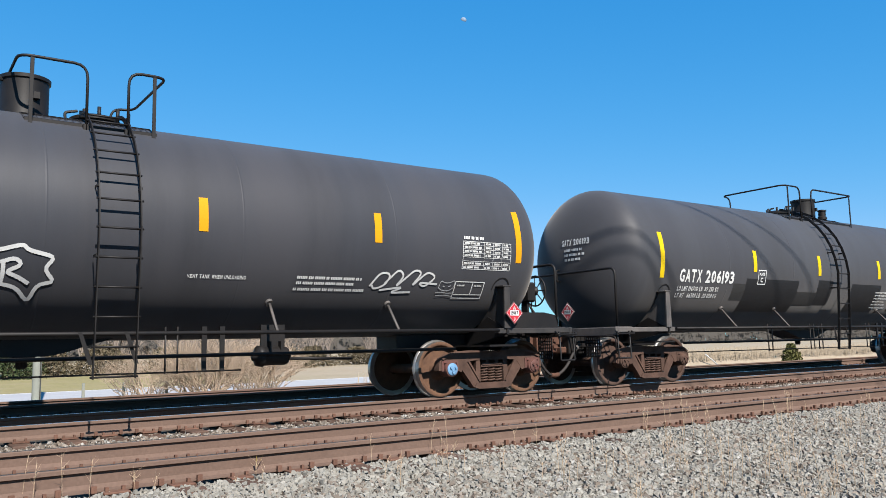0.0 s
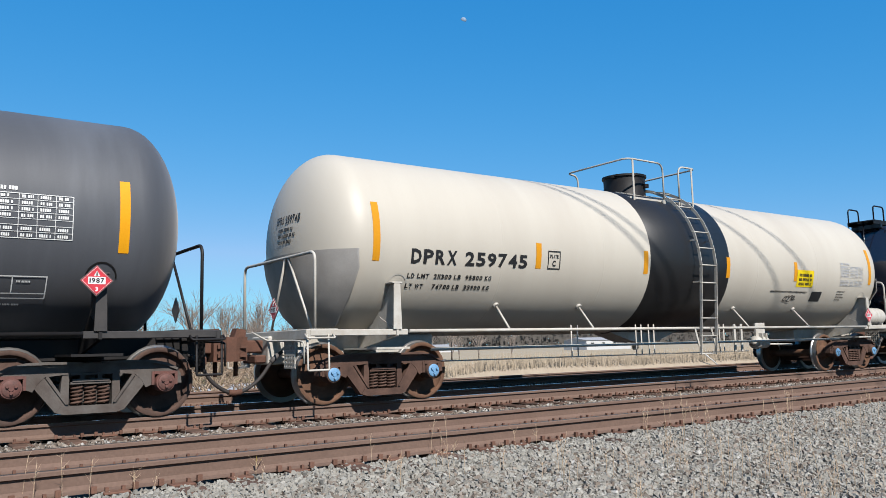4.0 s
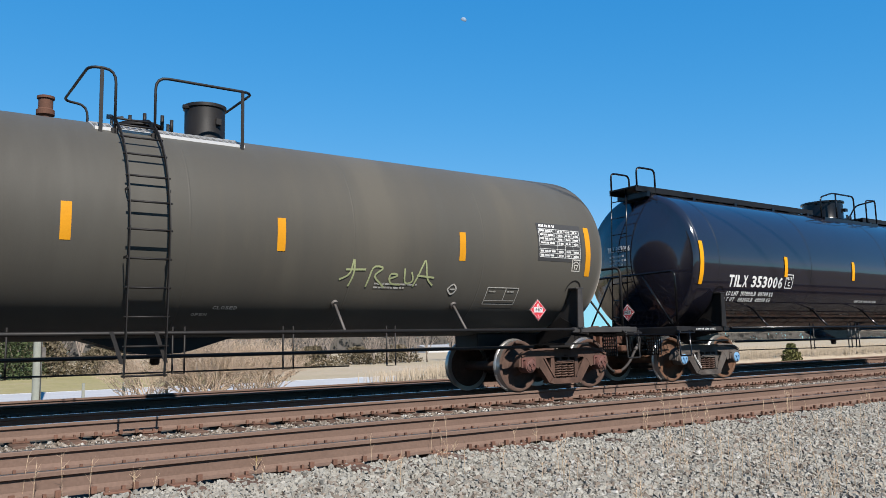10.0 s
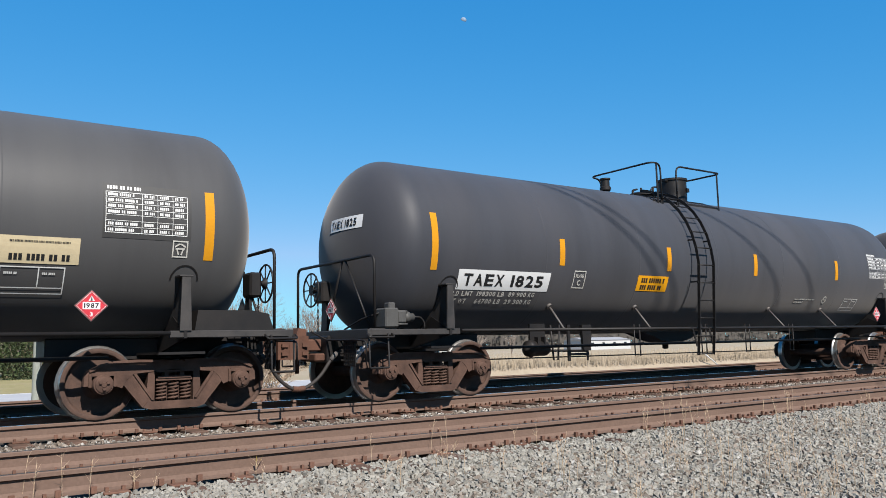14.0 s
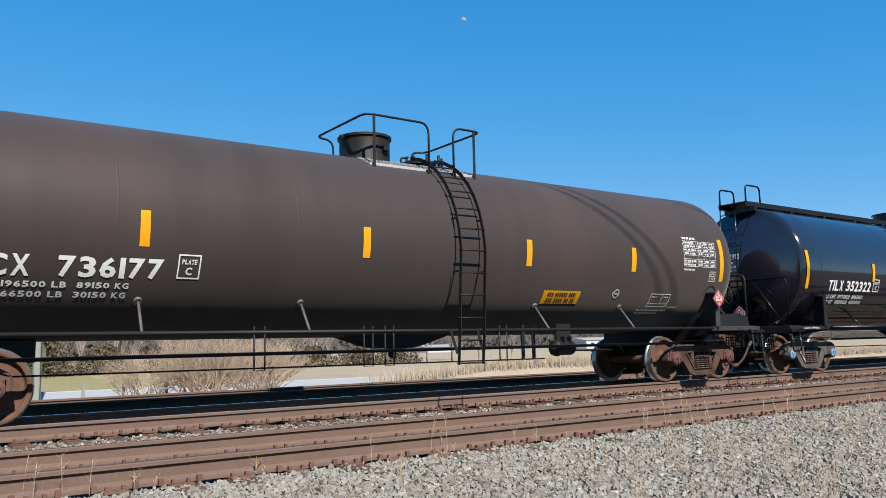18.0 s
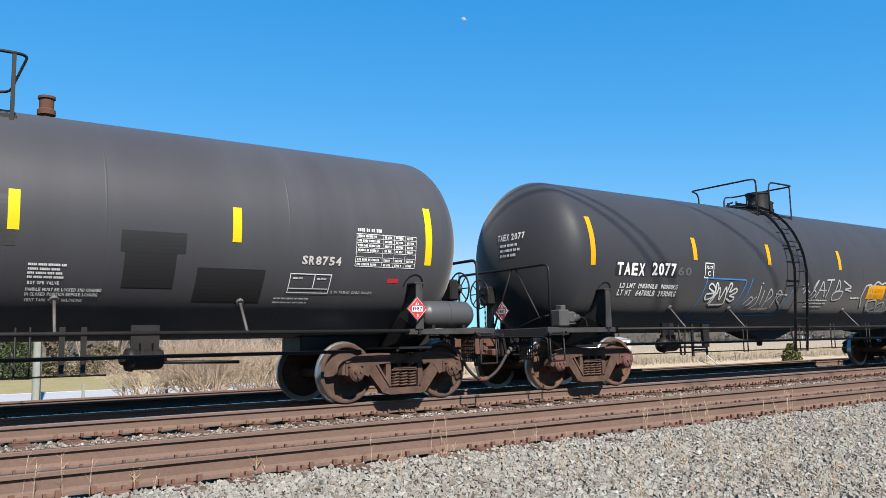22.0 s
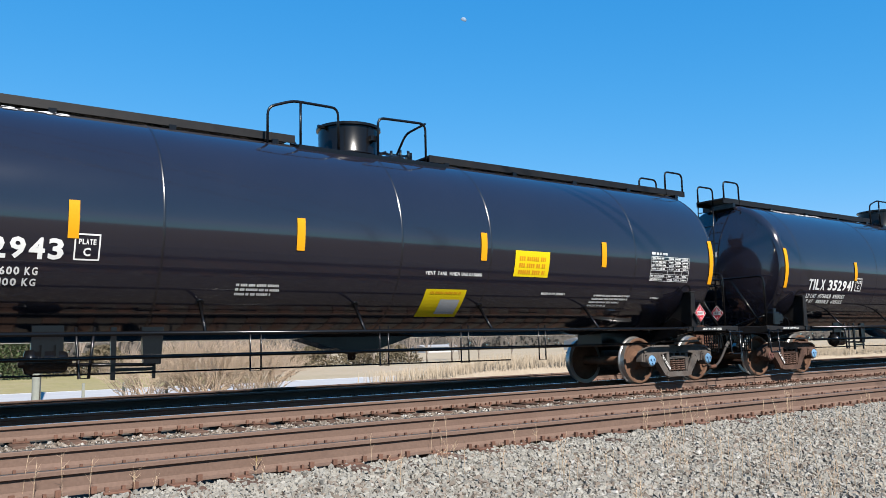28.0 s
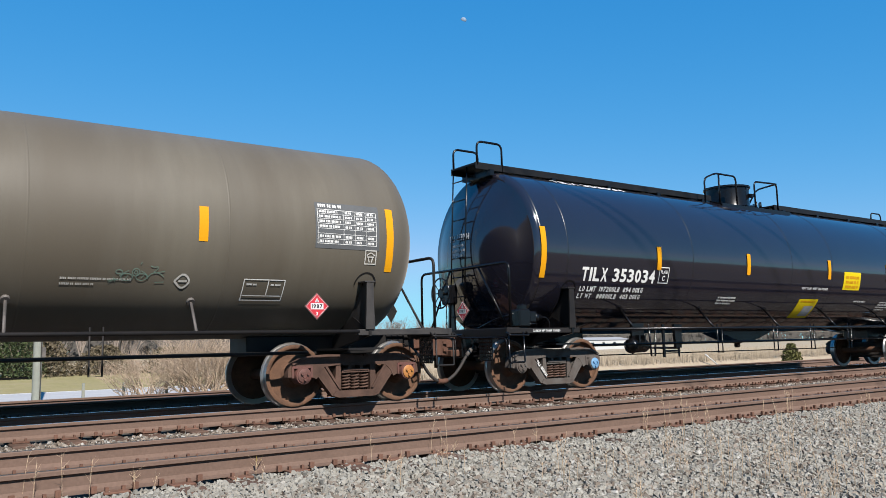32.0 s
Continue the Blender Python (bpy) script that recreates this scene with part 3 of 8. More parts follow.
def end_gear(car, sh, e, mat, deck_mat, brake, coup_mat, style, tank="cylinder", braces=1, stencil=False, push=0.0):
    """Everything past the truck at one end: sill, deck, handrails, steps, coupler. e is -1 or 1."""
    def span(a, b):
        return sorted((e * a, e * b))
    bm = bmesh.new()
    bbox(bm, *span(5.6, 8.40), -0.32, 0.32, 0.72, 1.00, 0.015)
    part("stub_sill", bm, mat, car)
    # bolster web, and the bracket that carries the tank
    for s in (-1, 1):
        bm = bmesh.new()
        slab(bm, [(s * 0.3, 0.78), (s * 1.42, 0.97), (s * 1.42, 1.05), (s * 1.28, 1.10), (s * 0.95, 1.25), (s * 0.3, 0.95)], e * 7.05 - 0.02, e * 7.05 + 0.02, axis="x")
        box(bm, e * 7.05 - 0.30, e * 7.05 + 0.30, s * 0.25, s * 1.30, 0.78, 0.81)
        part("body_bolster", bm, mat, car)
        bm = bmesh.new()
        slab(bm, [(e * 7.05 - 0.075, 1.06), (e * 7.05 + 0.075, 1.06), (e * 7.05 + 0.055, 1.70), (e * 7.05 - 0.055, 1.70)], s * 1.40, s * 1.425)
        slab(bm, [(s * 1.30, 1.05), (s * 1.398, 1.062), (s * 1.398, 1.69), (s * 1.12, 1.72), (s * 0.92, 1.42), (s * 0.7, 1.12)], e * 7.05 - 0.012, e * 7.05 + 0.012, axis="x")
        bbox(bm, e * 7.05 - 0.09, e * 7.05 + 0.09, *sorted((s * 1.20, s * 1.43)), 1.702, 1.725, 0.004)
        part("tank_bracket", bm, deck_mat, car)
    pad = bmesh.new()
    s0 = sh.s_of(1.66)
    for k in range(17):
        a, b = math.pi * k / 16, math.pi * (k + 1) / 16
        if k < 16:
            v = [pad.verts.new((e * 7.05 + rr * math.cos(t), s0 + rr * math.sin(t), 0)) for rr, t in ((0.17, a), (0.19, a), (0.19, b), (0.17, b))]
            pad.faces.new(v)
    lay(pad, sh, 0.006, mat, "pad_weld", car)
    # side sills, end sill, deck
    for s in (-1, 1):
        bm = bmesh.new()
        bbox(bm, *span(6.85, 8.50), s * 1.36 - 0.04, s * 1.36 + 0.04, 0.975, 1.06, 0.008)
        part("side_sill", bm, deck_mat, car)
    bm = bmesh.new()
    bbox(bm, *span(8.48, 8.56), -1.40, 1.40, 0.93, 1.065, 0.008)
    part("end_sill", bm, deck_mat, car)
    xa, xb = span(8.02, 8.47)
    bm = lattice(xa, xb, -1.31, 1.31, 4, 18, 0.03)
    bmesh.ops.translate(bm, verts=bm.verts[:], vec=(0, 0, 1.075))
    part("end_deck", bm, deck_mat, car, "steel grating deck at the car end")
    if stencil:
        v, f = glyphs("2 INCH HF COMP SHOES")
        wr = bmesh.new()
        xa2 = -7.98 if e < 0 else 7.34
        vs = [wr.verts.new((xa2 + 0.64 * p, -1.404, 0.998 + 0.036 * q)) for p, q in v]
        for tri in f:
            wr.faces.new([vs[i] for i in tri])
        tagged(part("sill_stencil", wr, M["white_letter"], car), kind="stuff")
    # handrail across the end with its braces
    bm = bmesh.new()
    xh = e * 8.34
    tube(bm, [(xh, -1.25, 1.05), (xh, -1.25, 2.12), (xh, 1.25, 2.12), (xh, 1.25, 1.05)], 0.023, 8, radius=0.13)
    part("end_handrail", bm, mat, car, "bent pipe handrail across the car end")
    for y0, y1 in (((-0.45, -1.12), (0.35, 1.05)) if style else () if braces == 0 else ((-0.40, -1.05), (-0.30, 0.30)) if braces == 2 and e < 0 else ((0.0, -1.0),)):
        bm = bmesh.new()
        rod(bm, (xh, y0, 2.11), (xh - e * 0.05, y1, 1.07), 0.02, 6)
        part("handrail_brace", bm, mat, car)
    if braces == 0:
        bm = bmesh.new()
        tube(bm, [(xh + 0.30, 0.20, 2.20), (xh - 0.03, 0.20, 2.20), (xh - 0.03, 0.20, 1.98), (xh + 0.30, 0.20, 1.98)], 0.014, 6, radius=0.03)
        part("rail_clip", bm, mat, car, "bent rod clip between the handrail and the tank end")
    for s in (-1, 1):
        bm = bmesh.new()
        tube(bm, [(e * 8.55, s * 1.42, 1.00), (e * 8.55, s * 1.44, 0.53), (e * 8.22, s * 1.44, 0.53), (e * 8.22, s * 1.42, 1.00)], 0.015, 6, radius=0.02)
        part("sill_step", bm, mat, car, "bent rod step hanging below the end sill")
        bm = bmesh.new()
        tube(bm, [(e * 8.58, s * 1.40, 1.00), (e * 8.58, s * 1.48, 0.95), (e * 8.14, s * 1.48, 0.95), (e * 8.14, s * 1.40, 1.00)], 0.014, 6, radius=0.03)
        part("grab_iron", bm, mat, car)
    # draft box, grilles beside it, coupler, hose
    bm = bmesh.new()
    bbox(bm, *span(8.20, 8.62), -0.30, 0.30, 0.60, 1.00, 0.02)
    part("striker", bm, mat, car)
    for y in (-0.80, 0.80):
        bm = lattice(-0.20, 0.20, -0.16, 0.16, 7, 6, 0.02, 0.02)
        bmesh.ops.transform(bm, matrix=pose(e * 8.50, y, 0.76, 0, 90, 0), verts=bm.verts[:])
        part("step_grille", bm, mat, car, "dark perforated step plate")
    bm = bmesh.new()
    bbox(bm, *span(8.55, 8.92 + push), -0.10, 0.10, 0.77, 0.95, 0.02)
    head = [(8.84, -0.20), (8.94, -0.25), (9.12, -0.21), (9.15, -0.06), (9.05, -0.02), (9.04, 0.06), (9.13, 0.13), (9.18, 0.24), (9.04, 0.27), (8.84, 0.20)]
    slab(bm, [(e * (x + push), e * y) for x, y in head], 0.66, 1.00, axis="z")
    slab(bm, [(e * (x + push), z) for x, z in ((8.82, 1.00), (8.82, 1.10), (8.96, 1.12), (9.0, 1.00))], -0.09, 0.09)
    for z in (0.72, 0.84):
        box(bm, *span(8.88 + push, 8.98 + push), -0.272, -0.235, z, z + 0.05)
    rod(bm, (e * (8.94 + push), 0.0, 0.45), (e * (8.94 + push), 0.0, 0.68), 0.035, 8)
    bbox(bm, *span(8.62, 8.80), -0.24, 0.24, 0.62, 0.74, 0.02)
    part("coupler", bm, M[coup_mat], car, "rusty cast knuckle coupler")
    bm = bmesh.new()
    tube(bm, [(e * 8.45, -0.42, 0.78), (e * 8.60, -0.42, 0.68), (e * 8.80, -0.40, 0.40), (e * (8.96 + push), -0.38, 0.26), (e * (9.13 + push), -0.37, 0.235)], 0.027, 8, radius=0.25, steps=6)
    hose = part("air_hose", bm, M["hose"], car, "black rubber brake hose")
    bm = bmesh.new()
    rod(bm, (e * 8.52, -0.42, 0.74), (e * 8.63, -0.42, 0.64), 0.037, 8)
    part("hose_clamp", bm, M["dusty_steel"], hose)
    bm = bmesh.new()
    rod(bm, (e * (9.00 + push), -0.38, 0.252), (e * (9.14 + push), -0.37, 0.235), 0.042, 8)
    part("hose_coupling", bm, M["coupler_rust"], hose)
    bm = bmesh.new()
    tube(bm, [(e * 8.60, -1.42, 0.62), (e * 8.60, -1.42, 0.90), (e * 8.62, -1.2, 0.92), (e * 8.62, -0.3, 0.93), (e * 8.8, -0.1, 1.06)], 0.014, 6, radius=0.06)
    part("uncoupling_lever", bm, mat, car)
    if not brake:
        return
    # hand brake: spoked wheel on a gear box above the deck
    y = -0.56 if e > 0 else 0.42
    bm = bmesh.new()
    bbox(bm, *span(8.22, 8.40), y - 0.15, y + 0.15, 1.52, 1.86, 0.03)
    part("brake_gear_box", bm, mat, car)
    bm = bmesh.new()
    slab(bm, [(y - 0.10, 1.06), (y + 0.10, 1.06), (y + 0.07, 1.54), (y - 0.07, 1.54)], *span(8.24, 8.28), axis="x")
    part("brake_stand", bm, mat, car)
    bm = bmesh.new()
    for k in range(9):
        rod(bm, (e * 8.40, y - 0.02, 1.52 - 0.05 * k), (e * 8.405, y - 0.02, 1.47 - 0.05 * k), 0.008 if k % 2 else 0.014, 5)
    part("brake_chain", bm, mat, car)
    bm = bmesh.new()
    ring = [(0, 0.28 * math.cos(a * math.pi / 14), 0.28 * math.sin(a * math.pi / 14)) for a in range(28)]
    tube(bm, ring, 0.015, 6, closed=True)
    wheel = part("brake_wheel", bm, mat, car, "spoked hand brake wheel")
    wheel.location = (e * 8.52, y, 1.72)
    hub = bmesh.new()
    lathe(hub, [(0.09, 0.0), (0.09, -e * 0.02), (0.04, -e * 0.05), (0.03, -e * 0.13)], "x", 14)
    part("wheel_hub", hub, mat, wheel)
    spoke = kept("brake_spoke" + mat.name, lambda b: rod(b, (0, 0, 0.07), (0, 0, 0.275), 0.011, 6), mat)
    for k in range(8):
        part("spoke", spoke, None, wheel).rotation_euler = (k * math.pi / 4, 0, 0)
    if e > 0:
        # air reservoir on the deck
        bm = bmesh.new()
        if tank == "cylinder":
            lathe(bm, [(0.02, 0.0), (0.15, 0.03), (0.20, 0.10), (0.205, 0.14), (0.205, 0.50), (0.212, 0.505), (0.212, 0.53), (0.205, 0.535), (0.205, 0.88), (0.20, 0.92), (0.15, 0.99), (0.02, 1.02)], "x", 24, at=(7.24, -1.12, 1.275))
            ob = part("air_reservoir", bm, M[spec_grey(mat)], car, "steel air reservoir lying on the deck", angle=40)
        else:
            slab(bm, [(7.20, 1.06), (8.30, 1.06), (8.22, 1.27), (7.98, 1.31), (7.24, 1.31)], -1.33, -0.72)
            ob = part("air_reservoir", bm, mat, car, "dark sheet cover over the brake tank")
        for x in (7.40, 8.0):
            bm = bmesh.new()
            box(bm, x - 0.03, x + 0.03, -1.30, -0.90, 1.05, 1.12)
            part("reservoir_foot", bm, mat, ob)
    else:
        # control valve with its pipes
        bm = bmesh.new()
        bbox(bm, -8.22, -7.98, -1.36, -1.08, 1.08, 1.36, 0.02)
        bbox(bm, -7.99, -7.82, -1.34, -1.12, 1.14, 1.33, 0.025)
        lathe(bm, [(0.085, 0.0), (0.085, 0.10), (0.06, 0.12), (0.06, 0.19)], "x", 12, at=(-7.83, -1.23, 1.23))
        for z in (1.13, 1.31):
            for y2 in (-1.31, -1.13):
                rod(bm, (-8.0, y2, z), (-7.80, y2, z), 0.016, 6)
        bbox(bm, -8.12, -8.0, -1.30, -1.16, 1.34, 1.44, 0.015)
        valve_ob = part("control_valve", bm, M["valve_grey"] if mat.name != "gloss_steel" else mat, car, "grey brake control valve on the deck")
        bm = bmesh.new()
        tube(bm, [(-7.66, -1.23, 1.23), (-7.50, -1.23, 1.24), (-7.42, -1.23, 1.16), (-7.42, -1.23, 1.05)], 0.016, 6, radius=0.08)
        part("valve_pipe", bm, mat, valve_ob)
        bm = bmesh.new()
        tube(bm, [(-8.20, -1.20, 1.30), (-8.35, -0.9, 1.22), (-8.42, -0.5, 1.08)], 0.014, 6, radius=0.1)
        part("valve_pipe", bm, mat, valve_ob)


def spec_grey(mat):
    return {"gloss_steel": "gloss_steel", "white_steel": "white_steel"}.get(mat.name, "tank_grey")


def running_gear(car, mat, sh, brake_x, struts):
    """Side rails, pipes and brake rigging between the trucks."""
    for s in (-1, 1):
        bm = bmesh.new()
        rod(bm, (-6.85, s * 1.43, 1.030), (6.85, s * 1.43, 1.030), 0.026, 8)
        part("side_rail", bm, mat, car, "steel safety rail along the tank side")
        for x in struts:
            bm = bmesh.new()
            rod(bm, (x, s * 1.43, 1.04), (x + 0.05, s * 1.06, 1.415), 0.023, 4)
            rod(bm, (x + 0.05, s * 1.07, 1.408), (x + 0.05, s * 1.02, 1.455), 0.055, 12)
            part("rail_bracket", bm, M["dusty_steel"] if mat.name == "black_steel" else mat, car)
    bm = bmesh.new()
    rod(bm, (-6.2, -1.10, 0.76), (6.2, -1.10, 0.76), 0.024, 8)
    part("brake_pipe", bm, mat, car, "brake pipe slung below the tank")
    bm = bmesh.new()
    rod(bm, (-6.0, -0.95, 0.58), (2.6, -0.95, 0.56), 0.011, 6)
    part("brake_rod", bm, mat, car)
    d = 1 if brake_x > 0 else -1
    for x in ((-2.84, -1.06, -0.68, 1.64) if d > 0 else (-2.1, 0.02, 1.6, 3.35)):
        bm = bmesh.new()
        tube(bm, [(x - 0.08, -0.95, 1.12), (x - 0.08, -0.95, 0.545), (x + 0.08, -0.95, 0.545), (x + 0.08, -0.95, 1.12)], 0.013, 6)
        part("pipe_hanger", bm, mat, car)
    # bottom outlet with its skid
    bm = bmesh.new()
    zb = sh.zc - sh.r
    slab(bm, [(-1.25, zb + 0.08), (1.25, zb + 0.08), (0.45, zb - 0.16), (0.25, zb - 0.20), (-0.25, zb - 0.20), (-0.45, zb - 0.16)], -0.28, 0.28)
    lathe(bm, [(0.12, zb - 0.18), (0.12, zb - 0.25), (0.07, zb - 0.26), (0.07, zb - 0.33), (0.045, zb - 0.36)], "z", 12)
    rod(bm, (-0.12, -0.30, zb - 0.22), (0.12, -0.30, zb - 0.22), 0.02, 6)
    part("bottom_outlet", bm, mat, car, "bottom outlet valve in a sloped skid")
    # brake cylinder, guide loop, lever and bracket plate
    cx = 3.05 if d > 0 else -4.80
    bm = bmesh.new()
    lathe(bm, [(0.02, -0.30), (0.06, -0.28), (0.06, -0.24), (0.13, -0.22), (0.145, -0.14), (0.125, -0.12), (0.125, 0.20), (0.11, 0.24), (0.04, 0.26), (0.03, 0.30)], "x", 16, at=(cx, -0.95, 0.73))
    box(bm, cx - 0.16, cx + 0.20, -0.97, -0.93, 0.80, 1.14)
    for q in (-0.06, 0.10):
        box(bm, cx + q, cx + q + 0.035, -1.06, -0.82, 0.70, 0.92)
    part("brake_cylinder", bm, mat, car, "brake cylinder slung below the tank")
    bm = bmesh.new()
    rod(bm, (cx + 0.25, -0.95, 0.69), (cx + 1.30, -0.95, 0.665), 0.022, 6)
    part("push_rod", bm, mat, car)
    if d > 0:
        for x in (2.07, 2.32):
            bm = bmesh.new()
            slab(bm, [(x - 0.028, 0.56), (x + 0.028, 0.56), (x + 0.035, 1.12), (x - 0.035, 1.12)], -0.99, -0.96)
            part("brake_lever", bm, mat, car)
        return
    bm = bmesh.new()
    tube(bm, [(d * 4.36 - 0.11, -0.98, 1.12), (d * 4.36 - 0.055, -0.98, 0.53), (d * 4.36 + 0.055, -0.98, 0.53), (d * 4.36 + 0.11, -0.98, 1.12)], 0.02, 6)
    part("guide_loop", bm, mat, car)
    bm = bmesh.new()
    slab(bm, [(d * 4.02 - 0.028, 0.50), (d * 4.02 + 0.028, 0.50), (d * 4.02 + 0.035, 1.12), (d * 4.02 - 0.035, 1.12)], -0.99, -0.96)
    x0, x1 = sorted((d * 4.02, d * 3.48))
    box(bm, x0, x1, -0.96, -0.945, 0.595, 0.635)
    part("brake_lever", bm, mat, car)
    bm = bmesh.new()
    slab(bm, [(d * 3.53 - 0.115, 0.67), (d * 3.53 + 0.115, 0.67), (d * 3.53 + 0.15, 1.12), (d * 3.53 - 0.15, 1.12)], -0.95, -0.93)
    slab(bm, [(d * 3.53 - 0.115, 0.67), (d * 3.53 - 0.10, 0.67), (d * 3.53 - 0.13, 1.12), (d * 3.53 - 0.15, 1.12)], -0.99, -0.95)
    box(bm, d * 3.50 - 0.02, d * 3.50 + 0.02, -0.95, -0.93, 0.50, 0.68)
    part("bracket_plate", bm, mat, car)


def drum(car, x, mat, z0, rad=0.33, high=0.52, label="", lid=True, y=0.0):
    """The valve housing on the platform."""
    bm = bmesh.new()
    lathe(bm, [(rad * 0.96, z0), (rad, z0 + 0.03), (rad * 0.97, z0 + 0.06), (rad * 0.97, z0 + high * 0.9), (rad * 1.04, z0 + high * 0.92), (rad * 1.04, z0 + high)], "z", 28, at=(x, y, 0))
    if lid:
        lathe(bm, [(rad * 1.0, z0 + high), (rad * 0.7, z0 + high + 0.03), (0.01, z0 + high + 0.045)], "z", 28, at=(x, y, 0))
    box(bm, x + rad * 0.2, x + rad * 0.45, y - rad * 1.08, y - rad * 0.9, z0 + high * 0.45, z0 + high * 0.6)
    rod(bm, (x - rad * 1.2, y - 0.1, z0 + high * 0.9), (x + -rad * 0.9, y - 0.1, z0 + high * 0.9), 0.03, 6)
    return part("valve_housing", bm, mat, car, label or "round steel housing over the valves", angle=40)


def valve(car, x, y, mat, z0, high=0.28, rad=0.10):
    bm = bmesh.new()
    lathe(bm, [(rad * 0.9, z0), (rad * 0.9, z0 + high * 0.35), (rad * 1.25, z0 + high * 0.4), (rad * 1.25, z0 + high * 0.55), (rad, z0 + high * 0.6), (rad, z0 + high * 0.9), (rad * 1.2, z0 + high * 0.92), (rad * 1.2, z0 + high), (0.01, z0 + high * 1.05)], "z", 16, at=(x, y, 0))
    part("relief_valve", bm, mat, car, "pressure relief valve on the tank top", angle=40)


def hatch(car, x, mat, z0, rad=0.30):
    bm = bmesh.new()
    lathe(bm, [(rad, z0), (rad, z0 + 0.10), (rad * 1.12, z0 + 0.11), (rad * 1.12, z0 + 0.15), (rad * 0.9, z0 + 0.18), (0.01, z0 + 0.20)], "z", 20, at=(x, 0, 0))
    tube(bm, [(x - rad * 1.3, -0.05, z0 + 0.1), (x - rad * 1.35, -0.05, z0 + 0.2), (x - rad * 0.8, -0.05, z0 + 0.24)], 0.02, 6, radius=0.04)
    cover = part("manway", bm, mat, car, "bolted manway cover", angle=40)
    for k in range(8):
        a = k * math.pi / 4 + 0.3
        bm = bmesh.new()
        rod(bm, (x + rad * 1.05 * math.cos(a), rad * 1.05 * math.sin(a), z0 + 0.05), (x + rad * 1.05 * math.cos(a), rad * 1.05 * math.sin(a), z0 + 0.24), 0.025, 6)
        part("bolt", bm, mat, cover)


def platform(car, x0, x1, z, mat, width=0.38, drop=0.165):
    """Grating walkways each side of the fittings, sloping down the tank's shoulders."""
    for s in (-1, 1):
        tilt = math.degrees(math.atan2(drop, width))
        bm = lattice(x0, x1, 0.0, width, int((x1 - x0) / 0.085), 4, 0.028, 0.013)
        turn = pose(0, s * 0.42, z, -s * tilt, 0, 0) @ Matrix.Diagonal((1, s, 1, 1))
        bmesh.ops.transform(bm, matrix=turn, verts=bm.verts[:])
        plat = part("platform_grating", bm, mat, car, "steel grating walkway beside the manway")
        yo = s * (0.42 + width)
        bm = bmesh.new()
        bbox(bm, x0, x1, yo - 0.012, yo + 0.012, z - drop - 0.06, z - drop + 0.016, 0.003)
        part("platform_edge", bm, mat, plat)
        for x in (x0 + 0.15, (x0 + x1) / 2, x1 - 0.15):
            bm = bmesh.new()
            box(bm, x - 0.03, x + 0.03, min(yo - s * 0.02, yo - s * 0.10), max(yo - s * 0.02, yo - s * 0.10), z - drop - 0.18, z - drop - 0.01)
            part("platform_leg", bm, mat, plat)


def rail_loop(car, pts, mat, name="platform_handrail", r=0.021, bend=0.12):
    bm = bmesh.new()
    for p in pts:
        tube(bm, p, r, 8, radius=bend)
    return part(name, bm, mat, car)


def top_generic(car, sh, spec, mat):
    """Fittings at mid-length of a car with a side ladder."""
    zt = sh.zc + sh.r
    lx = spec.get("ladder", 0.44)
    a, b = spec.get("rail", (lx - 0.75, lx + 0.85))
    grat = M["grate"] if spec.get("bright_grate") else mat
    platform(car, a - 0.02, b + 0.02, zt - 0.03, grat)
    dx, dr = spec.get("drum", (-0.05, 0.31))
    if spec.get("wide_drum"):
        drum(car, dx, M["black_steel"], zt - 0.10, dr, 0.50, "wide black manway drum with a hinged lid", lid=True)
    else:
        drum(car, dx, M[spec.get("drum_paint", mat.name)], zt - 0.06, dr, 0.56, lid=spec.get("domed", False))
    if "hatch" in spec:
        hatch(car, spec["hatch"], mat, zt - 0.06)
    for vx in spec.get("valves", ()):
        valve(car, vx, 0.0, M["coupler_rust"] if spec.get("rusty_valve") else mat, zt - 0.08, 0.40, 0.095)
    h, y = zt + 0.55, 0.86
    a, b = a - 0.12, b + 0.12
    for post, end, inward in ((lx - 0.16, a, 1), (lx + 0.36, b, -1)):
        # a bent pipe: up from the ladder, along the near side, across the tank and down on the far side
        back = end + inward * 0.34
        rail = rail_loop(car, [[(post, -y, zt - 0.27), (post, -y, h), (end, -y, h), (end, y, h), (back, y, h - 0.02), (back, y, zt - 0.2)]], mat, r=0.019, bend=0.17)
        bm = bmesh.new()
        bar = end + inward * 0.16
        bbox(bm, bar - 0.024, bar + 0.024, -y - 0.012, -y + 0.004, zt - 0.30, h - 0.012, 0.003)
        bbox(bm, bar - 0.045, bar + 0.045, -y - 0.03, -y + 0.07, zt - 0.315, zt - 0.295, 0.003)
        part("handrail_post", bm, mat, rail)
        bm = bmesh.new()
        bbox(bm, post - 0.04, post + 0.04, -y - 0.016, -y + 0.06, zt - 0.32, zt - 0.19, 0.004)
        part("post_foot", bm, mat, rail)
    ladder(car, sh, lx, mat)


